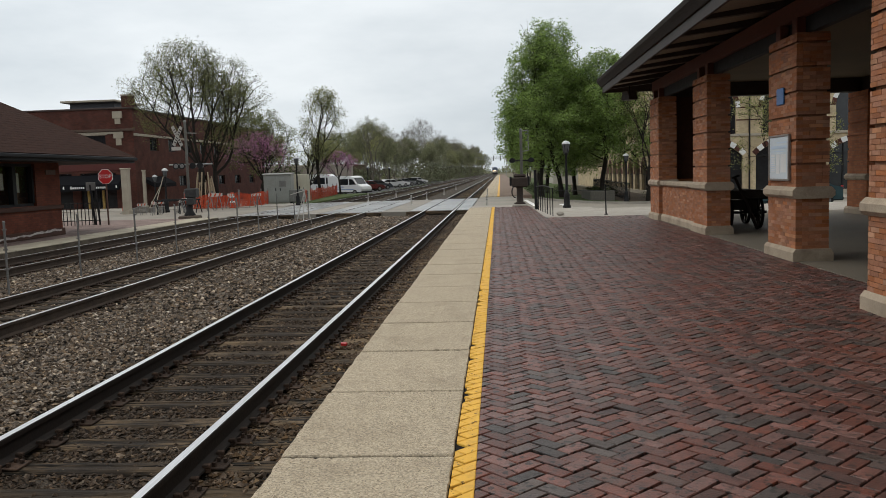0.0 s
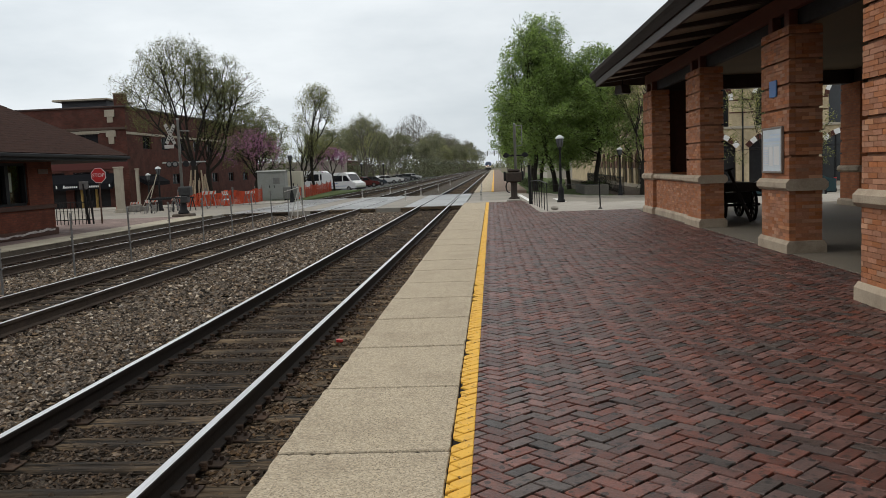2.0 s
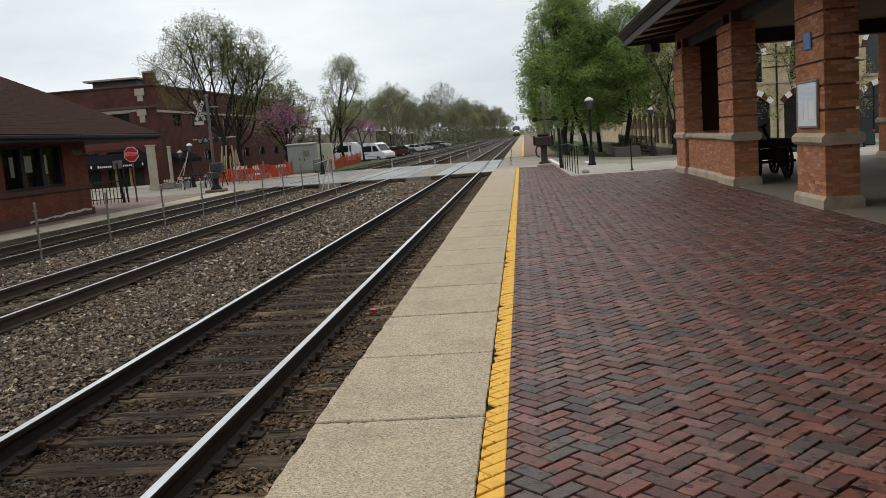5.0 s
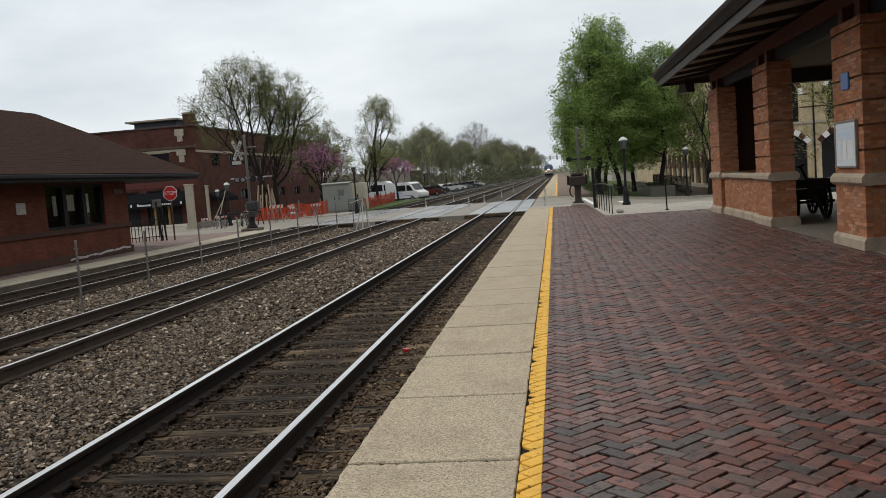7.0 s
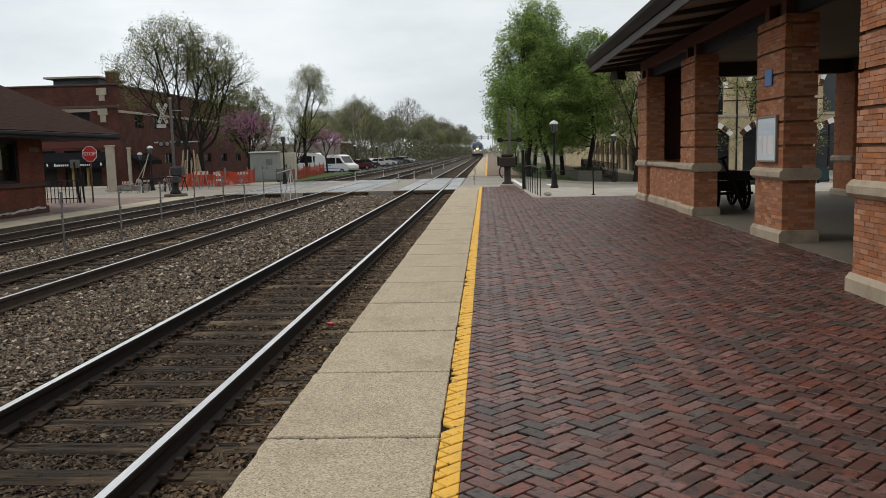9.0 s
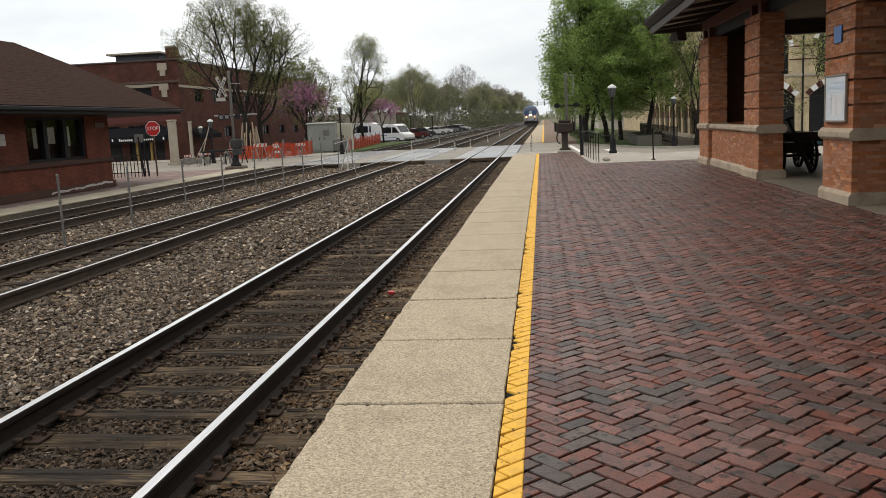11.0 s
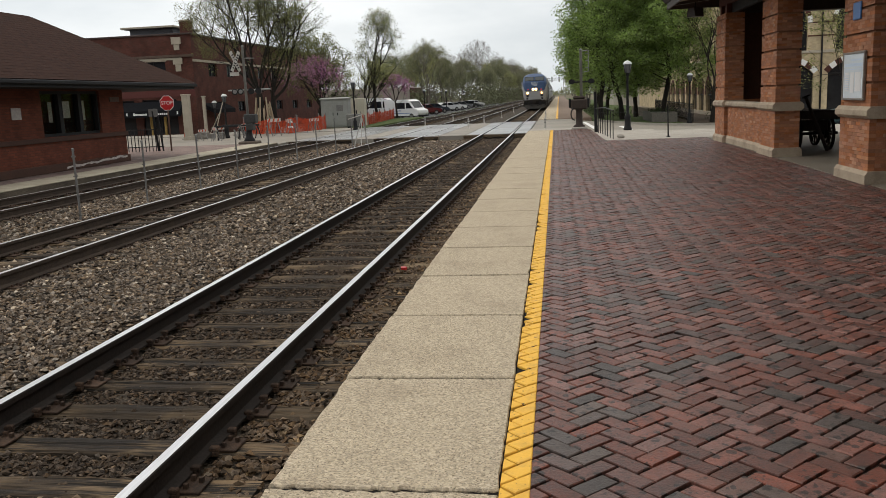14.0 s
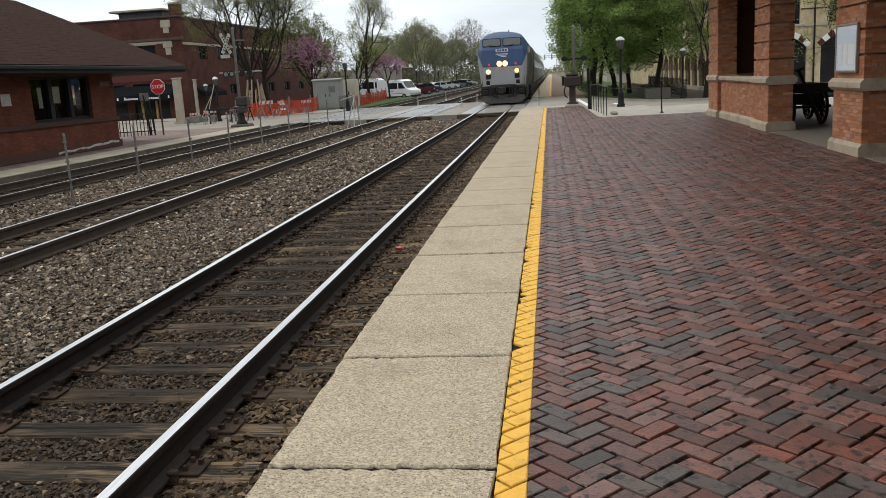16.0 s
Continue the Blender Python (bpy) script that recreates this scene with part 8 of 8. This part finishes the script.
for k in range(6):
    o = 21.6 + 26.4 * k
    bm = bmesh.new()
    sec = [(-1.45, 0.95), (-1.5, 1.3), (-1.5, 3.3), (-1.35, 3.85), (-0.9, 4.15), (0, 4.2), (0.9, 4.1), (1.35, 3.85), (1.5, 3.3), (1.5, 1.3), (1.45, 0.95)]
    prism(bm, sec, "y", o, o + 25.8)
    coach = part("coach", bm, M_COACH, train, "silver passenger coach")
    bm = bmesh.new()
    box(bm, -1.3, o + 0.4, 0.4, 1.3, o + 25.4, 0.95)
    part("underframe", bm, M_GRIME, coach)
    for s in (-1, 1):
        bm = bm_box(min(s * 1.49, s * 1.515), o + 2, 2.2, max(s * 1.49, s * 1.515), o + 23.8, 2.85, 0.005)
        part("window_band", bm, M_DARK_GLASS, coach, "dark window band")
    for y in (2.4, 5.0, 20.8, 23.4):
        wheelset(coach, o + y, 0.45)


# ---- pieces of platforms, tracks and piers ----
# concrete slabs of the platform edge
edge = tagged(new("platform_edge"), "exposed-aggregate concrete slabs along the platform edge", "", "", "structure")
SLAB = 1.408
for k in range(-9, 24):
    y0 = 7.03 + SLAB * k
    y1 = min(y0 + SLAB, 40.0)
    bm = bmesh.new()
    ox, z = RNG.uniform(-0.006, 0.006), RNG.uniform(-0.003, 0.004)
    # worn outline: chipped along the joints, nearly straight along the line
    rim = [(EDGE + ox + (-0.004 - EDGE) * i / 44, y0 + 0.011 + abs(RNG.gauss(0, 0.009))) for i in range(45)]
    rim += [(-0.004 - abs(RNG.gauss(0, 0.005)), y0 + (y1 - y0) * i / 24) for i in range(1, 24)]
    rim += [(EDGE + ox + (-0.004 - EDGE) * i / 44, y1 - 0.011 - abs(RNG.gauss(0, 0.009))) for i in range(44, -1, -1)]
    rim += [(EDGE + ox + RNG.uniform(-0.007, 0.007), y0 + (y1 - y0) * i / 16) for i in range(15, 0, -1)]
    cx, cy = EDGE / 2, (y0 + y1) / 2
    rings = [[bm.verts.new((cx + (x - cx) * f, cy + (y - cy) * f, zz)) for x, y in rim] for f, zz in ((0.99, z), (1.0, z - 0.009), (1.0, -0.6))]
    bm.faces.new(rings[0])
    for a, b in zip(rings, rings[1:]):
        for i in range(len(rim)):
            bm.faces.new((a[i], b[i], b[(i + 1) % len(rim)], a[(i + 1) % len(rim)]))
    part("slab", bm, M_CONCRETE, edge)
bm = bmesh.new()
box(bm, EDGE + 0.02, -6, -0.6, -0.004, 39.99, -0.016)
part("joint_bed", bm, M_JOINT, edge)


def clip(poly, axis, limit, keep_below):
    """The part of a flat polygon on one side of a line along an axis."""
    out = []
    for a, b in zip(poly, poly[1:] + poly[:1]):
        ia, ib = (a[axis] <= limit) == keep_below, (b[axis] <= limit) == keep_below
        if ia:
            out.append(a)
        if ia != ib:
            f = (limit - a[axis]) / (b[axis] - a[axis])
            out.append((a[0] + (b[0] - a[0]) * f, a[1] + (b[1] - a[1]) * f))
    return out


PITCH, PAVER_GAP, LINE_W, PAVER_SHIFT = 0.1016, 0.0118, 0.126, 0.068
paving = tagged(new("brick_paving"), "worn red and grey clay pavers in herringbone with a yellow line", "", "", "structure")


def paver_poly(u, v, w, h):
    g = PAVER_GAP / 2
    r = math.sqrt(0.5)
    return [((a - b) * r + PAVER_SHIFT, (a + b) * r) for a, b in ((u + g, v + g), (u + w - g, v + g), (u + w - g, v + h - g), (u + g, v + h - g))]


def paver_shape(poly, z, tilt):
    """Top, worn edge and sides of one paver."""
    cx, cy = sum(p[0] for p in poly) / len(poly), sum(p[1] for p in poly) / len(poly)
    vs, n = [], len(poly)
    for k, dz in ((0.0, -0.0), (1.0, -0.0045), (1.0, -0.03)):
        for x, y in poly:
            d = math.hypot(x - cx, y - cy)
            f = 1 - 0.006 / max(d, 0.012) if k == 0 else 1.0
            px, py = cx + (x - cx) * f, cy + (y - cy) * f
            vs.append((px, py, z + dz + tilt[0] * (px - cx) + tilt[1] * (py - cy)))
    fs = [tuple(range(n))]
    for r in (0, 1):
        for i in range(n):
            j = (i + 1) % n
            fs.append((r * n + i, (r + 1) * n + i, (r + 1) * n + j, r * n + j))
    return vs, fs


rest_v, rest_f, line_v, line_f = [], [], [], []
rng = random.Random(5)
root2 = math.sqrt(2)
single = 0
shared_paver = {}
for i in range(-70, 420):
    for j in range(-90, 420):
        c = (i - j) % 4
        if c not in (0, 3):
            continue
        u, v = (i * PITCH, j * PITCH)
        x, y = (u - v) / root2 + PAVER_SHIFT, (u + v) / root2
        if not (-0.3 < x < 5.3 and -5.6 < y < 40.2):
            continue
        poly = paver_poly(u, v, *((2 * PITCH, PITCH) if c == 0 else (PITCH, 2 * PITCH)))
        whole = poly
        poly = clip(poly, 0, (rng.uniform(0.008, 0.028) if rng.random() < 0.12 else 0.0) if x < 0.2 else 0.0, False)
        poly = clip(poly, 0, 5.0, True) if len(poly) > 2 else poly
        poly = clip(poly, 1, 40.0, True) if len(poly) > 2 else poly
        if x > 1.9:
            poly = clip(poly, 1, 30.6, True) if len(poly) > 2 else poly
        elif y > 30.3:
            poly = clip(poly, 0, 1.86 - 0.017 * (y - 30.6), True) if len(poly) > 2 else poly
        if len(poly) < 3:
            continue
        z, tilt = rng.uniform(-0.0035, 0.0015), (rng.uniform(-0.028, 0.028), rng.uniform(-0.028, 0.028))
        for piece, paint in ((clip(poly, 0, LINE_W, True), True), (clip(poly, 0, LINE_W, False), False)):
            if len(piece) < 3:
                continue
            area = abs(sum(a[0] * b[1] - b[0] * a[1] for a, b in zip(piece, piece[1:] + piece[:1]))) / 2
            if area < (0.0016 if paint else 0.0004):
                continue
            # broken corners along the slabs
            if paint and area < 0.0062 and sum(p[0] for p in piece) / len(piece) < 0.06 and (rng.random() < 0.04 or 7.08 < sum(p[1] for p in piece) / len(piece) < 7.21):
                continue
            near = 0.3 < x < 2.6 and 5.2 < y < 7.9
            if not paint and near and single < 296 and piece == whole:
                # the field nearest to the walk, piece by piece
                if c not in shared_paver:
                    sv, sf = paver_shape([(p[0] - poly[0][0], p[1] - poly[0][1]) for p in poly], 0, (0, 0))
                    me = bpy.data.meshes.new("paver")
                    me.from_pydata(sv, [], sf)
                    me.materials.append(M_PAVER)
                    shared_paver[c] = me
                ob = new("paver", shared_paver[c])
                ob.parent = paving
                ob.location = (poly[0][0], poly[0][1], z)
                ob.rotation_euler = (tilt[1], -tilt[0], 0)
                single += 1
                continue
            sv, sf = paver_shape(piece, z + (0.0008 if paint else 0), tilt)
            tv, tf = (line_v, line_f) if paint else (rest_v, rest_f)
            o = len(tv)
            tv.extend(sv)
            tf.extend(tuple(o + k for k in f) for f in sf)
ob = raw("paver_field", rest_v, rest_f, M_PAVER_REST)
ob.parent = paving
tagged(ob, "worn red and grey clay pavers", kind="stuff")
ob = raw("yellow_line", line_v, line_f, M_YELLOW)
ob.parent = paving
ob["label"] = "yellow paint on the first row of pavers"

# ties, tie plates and spikes
def tie_mesh(seed):
    """One tie: weathered into ridges and splits along its grain, its edges ragged."""
    r = random.Random(seed)
    bm = bmesh.new()
    n, strips = 15, 11
    groove = [r.choice((0.0, 0.0, 0.0, -0.004, -0.009, -0.016)) for _ in range(strips)]
    fade = [(r.uniform(-1.3, 1.3), r.uniform(0.4, 1.6)) for _ in range(strips)]
    rows = []
    for k in range(n):
        x = -1.3 + 2.6 * k / (n - 1) + (r.uniform(-0.02, 0.02) if k in (0, n - 1) else 0)
        w = 0.115 + r.uniform(-0.007, 0.007)
        top = r.uniform(-0.004, 0.003)
        row = [bm.verts.new((x, -w, -0.16)), bm.verts.new((x, -w - 0.003, top - 0.016))]
        for j in range(strips):
            y = -w + 0.012 + (2 * w - 0.024) * j / (strips - 1)
            split = groove[j] if abs(x - fade[j][0]) < fade[j][1] else 0.0
            row.append(bm.verts.new((x, y + r.uniform(-0.003, 0.003), top + split + r.uniform(-0.003, 0.002))))
        rows.append(row + [bm.verts.new((x, w + 0.003, top - 0.016)), bm.verts.new((x, w, -0.16))])
    for a, b in zip(rows, rows[1:]):
        for q in range(len(a) - 1):
            bm.faces.new((a[q], b[q], b[q + 1], a[q + 1]))
    bm.faces.new(rows[0][::-1]), bm.faces.new(rows[-1])
    bmesh.ops.recalc_face_normals(bm, faces=bm.faces[:])
    return mesh_of("tie", bm, M_TIE)


TIES = [tie_mesh(k) for k in range(10)]
bm = bmesh.new()
box(bm, -0.19, -0.095, 0, 0.19, 0.095, 0.016, 0.004)
for sx, sy in ((-0.1, 0.05), (-0.1, -0.05), (0.1, 0.05), (0.1, -0.05), (-0.155, 0.0), (0.155, 0.03)):
    box(bm, sx - 0.012, sy - 0.012, 0.016, sx + 0.012, sy + 0.012, 0.045)
PLATE = mesh_of("tie_plate", bm, M_STEEL_RUST)
TIE_TOP = RAIL - 0.197
tie_rows = {}
for k, c in enumerate(TRACKS):
    r = random.Random(40 + k)
    y = -5.5 + 0.2 * k
    tie_rows[k] = []
    last = (43.0, 43.0, 43.0)[k]
    while y < last:
        ob = new("tie", r.choice(TIES))
        ob.parent = track_things[k]
        ob.matrix_basis = pose(c + r.uniform(-0.06, 0.06), y, TIE_TOP + r.uniform(-0.012, 0.0), 0, 0, r.uniform(-1.0, 1.0))
        tie_rows[k].append(y)
        if k == 0 or y < 30:
            for s in (-1, 1):
                p = new("tie_plate", PLATE)
                p.parent = ob
                p.location = (s * GAUGE / 2 + c - ob.location.x, r.uniform(-0.015, 0.015), 0.001)
        y += 0.545 + r.uniform(-0.035, 0.035)
    # the ties beyond the street, too far to pick apart
    bm = bmesh.new()
    y = ROAD_FAR + 0.4
    while y < 240:
        box(bm, c - 1.3, y - 0.11, TIE_TOP - 0.16, c + 1.3, y + 0.11, TIE_TOP)
        y += 0.545
    ob = bend(part("distant_tie", bm, M_TIE, track_things[k]))
    tagged(ob, "distant weathered ties", kind="stuff")


# rail anchors, clipped on the rail foot beside the ties of the near track
bm = bmesh.new()
box(bm, -0.1, -0.022, -0.02, 0.1, 0.022, 0.012, 0.004)
box(bm, -0.105, -0.022, 0.012, -0.05, 0.022, 0.04, 0.006)
box(bm, 0.05, -0.022, 0.012, 0.105, 0.022, 0.04, 0.006)
ANCHOR = mesh_of("rail_anchor", bm, M_STEEL_RUST)
for k, y in enumerate(q for q in tie_rows[0] if 4.0 < q < 24.0):
    for s in (-1, 1):
        for d in (-0.14, 0.14):
            p = new("rail_anchor", ANCHOR)
            p.parent = track_things[0]
            p.location = (TRACKS[0] + s * GAUGE / 2, y + d, RAIL - 0.178)
# ballast: loose angular stones
def stones(name, label, boxes, seed, material, size, density, skip_ties=True):
    r = np.random.RandomState(seed)
    octa = np.array([(1, 0, 0), (-1, 0, 0), (0, 1, 0), (0, -1, 0), (0, 0, 1), (0, 0, -1)], float)
    otri = np.array([(0, 2, 4), (2, 1, 4), (1, 3, 4), (3, 0, 4), (2, 0, 5), (1, 2, 5), (3, 1, 5), (0, 3, 5)])
    base, faces = octa, otri
    centres = []
    for x0, y0, x1, y1, zt in boxes:
        n = int((x1 - x0) * (y1 - y0) * density)
        p = np.column_stack([r.uniform(x0, x1, n), r.uniform(y0, y1, n), np.full(n, zt) + r.uniform(-0.03, 0.012, n)])
        keep = np.ones(n, bool)
        for k, c in enumerate(TRACKS):
            inx = np.abs(p[:, 0] - c) < 1.33
            if skip_ties:
                rows = np.array(tie_rows[k] + [1e6])
                near = np.abs(p[:, 1][:, None] - rows[None, :]).min(1) < 0.125
                keep &= ~(inx & near & (r.uniform(0, 1, n) > 0.13))
            for s in (-1, 1):
                keep &= np.abs(p[:, 0] - (c + s * GAUGE / 2)) > 0.09
        centres.append(p[keep])
    cs = np.concatenate(centres)
    n, m = len(cs), len(base)
    shape = base[None] * (1 + r.uniform(-0.42, 0.42, (n, m, 1))) * np.array((1.05, 0.8, 0.6))
    a, b = r.uniform(0, 6.283, n), r.uniform(-0.7, 0.7, n)
    ca, sa, cb, sb = np.cos(a), np.sin(a), np.cos(b), np.sin(b)
    x, y, z = shape[..., 0], shape[..., 1], shape[..., 2]
    y, z = y * cb[:, None] - z * sb[:, None], y * sb[:, None] + z * cb[:, None]
    x, y = x * ca[:, None] - y * sa[:, None], x * sa[:, None] + y * ca[:, None]
    s = size * r.uniform(0.35, 1.4, n)[:, None]
    v = np.stack([x * s + cs[:, :1], y * s + cs[:, 1:2], z * s + cs[:, 2:3]], -1).reshape(-1, 3)
    f = (faces[None] + (np.arange(n) * m)[:, None, None]).reshape(-1, 3)
    me = bpy.data.meshes.new(name)
    me.vertices.add(len(v))
    me.vertices.foreach_set("co", v.ravel())
    me.loops.add(len(f) * 3)
    me.loops.foreach_set("vertex_index", f.ravel())
    me.polygons.add(len(f))
    me.polygons.foreach_set("loop_start", np.arange(0, len(f) * 3, 3))
    me.update(calc_edges=True)
    me.polygons.foreach_set("use_smooth", np.zeros(len(f), bool))
    me.materials.append(material)
    return tagged(new(name, me), label, "ballast", kind="stuff")


T1, T2, T3 = TRACKS
stones("ballast", "brown-grey crushed stone between the tracks", [(T2 + 0.85, 4, T1 - 1.2, 15, -0.425)], 1, M_STONE, 0.029, 1650)
stones("ballast", "dark oily crushed stone between the ties", [(T1 - 1.25, 3.6, T1 + 0.7, 15, -0.45)], 2, M_STONE_DARK, 0.022, 2300)
stones("ballast", "muddy brown crushed stone beside the platform", [(T1 + 0.8, 3.6, EDGE, 26, -0.44)], 6, M_STONE_BROWN, 0.027, 1400)
stones("ballast", "brown-grey crushed stone farther along the tracks", [(a, y0, b, y1, z) for y0, y1 in ((8, 28),) for a, b, z in ((FAR_EDGE - 0.02, T3 - 0.85, -0.43), (T3 - 0.68, T3 + 0.68, -0.468), (T3 + 0.85, T2 - 0.85, -0.43), (T2 - 0.68, T2 + 0.68, -0.468))] + [(T2 + 0.85, 14, T1 - 1.2, 28, -0.43)], 3, M_STONE, 0.042, 430)
stones("ballast", "brown-grey crushed stone at the far end of the tracks", [(FAR_EDGE, 28, T1 - 1.2, 42.9, -0.445), (FAR_EDGE, -5, T1 - 1.2, 4, -0.44), (FAR_EDGE, 4, T2 + 0.85, 8, -0.44)], 5, M_STONE, 0.062, 150)
stones("ballast", "dark crushed stone between the ties farther along", [(T1 - 1.25, 15, EDGE, 42.9, -0.445), (T1 - 1.25, -5, EDGE, 3.6, -0.445)], 4, M_STONE_DARK, 0.045, 300)


# bricks of the piers: outer faces, course by course
def lay_bricks(t, x0, y0, x1, y1, z0, z1, limit):
    joined_v, joined_f = [], []
    count = 0
    for n, z in enumerate(course_list(z0, z1)):
        inset = 0.0
        runs = [(0, a, b) for a, b in brick_spans(y0 + inset, y1 - inset, n % 2)] + [(1, a, b) for a, b in brick_spans(x0 + 0.1, x1 - inset, n % 2)]
        for flip, a, b in runs:
            out = RNG.uniform(-0.002, 0.003)
            l, d = b - a - GAP, 0.1
            px, py = (x0 + inset - out, a + GAP / 2) if flip == 0 else (a + GAP / 2, y0 + inset - out)
            if count < limit:
                ob = new("brick", brick_data(l, d, flip))
                ob.parent = t
                ob.location = (px, py, z)
                count += 1
            else:
                o = len(joined_v)
                dx, dy = (d, l) if flip == 0 else (l, d)
                joined_v.extend((px + i * dx, py + j * dy, z + k * (COURSE - GAP)) for k in (0, 1) for j in (0, 1) for i in (0, 1))
                joined_f.extend(tuple(o + q for q in f) for f in ((0, 2, 3, 1), (4, 5, 7, 6), (0, 1, 5, 4), (2, 6, 7, 3), (0, 4, 6, 2), (1, 3, 7, 5)))
    if joined_v:
        ob = raw("brickwork", joined_v, joined_f, M_PIER_BRICK_REST)
        ob.parent = t
        tagged(ob, "orange pressed bricks", kind="stuff")
    return count


laid = {}
for t, *dims in PIECES:
    laid[t.name] = laid.get(t.name, 0) + lay_bricks(t, *dims, 295 - laid.get(t.name, 0))


# ---- what moves ----
def motions():
    walk(train, [(t, pose(TRACKS[0] + 0.16 + 0.0035 * (3 + 26.2 * (16 - t)), 53.0 + 26.2 * (16 - t), RAIL)) for t in (0, 2, 4, 6, 8, 10, 12, 14, 15, 16)])


motions()
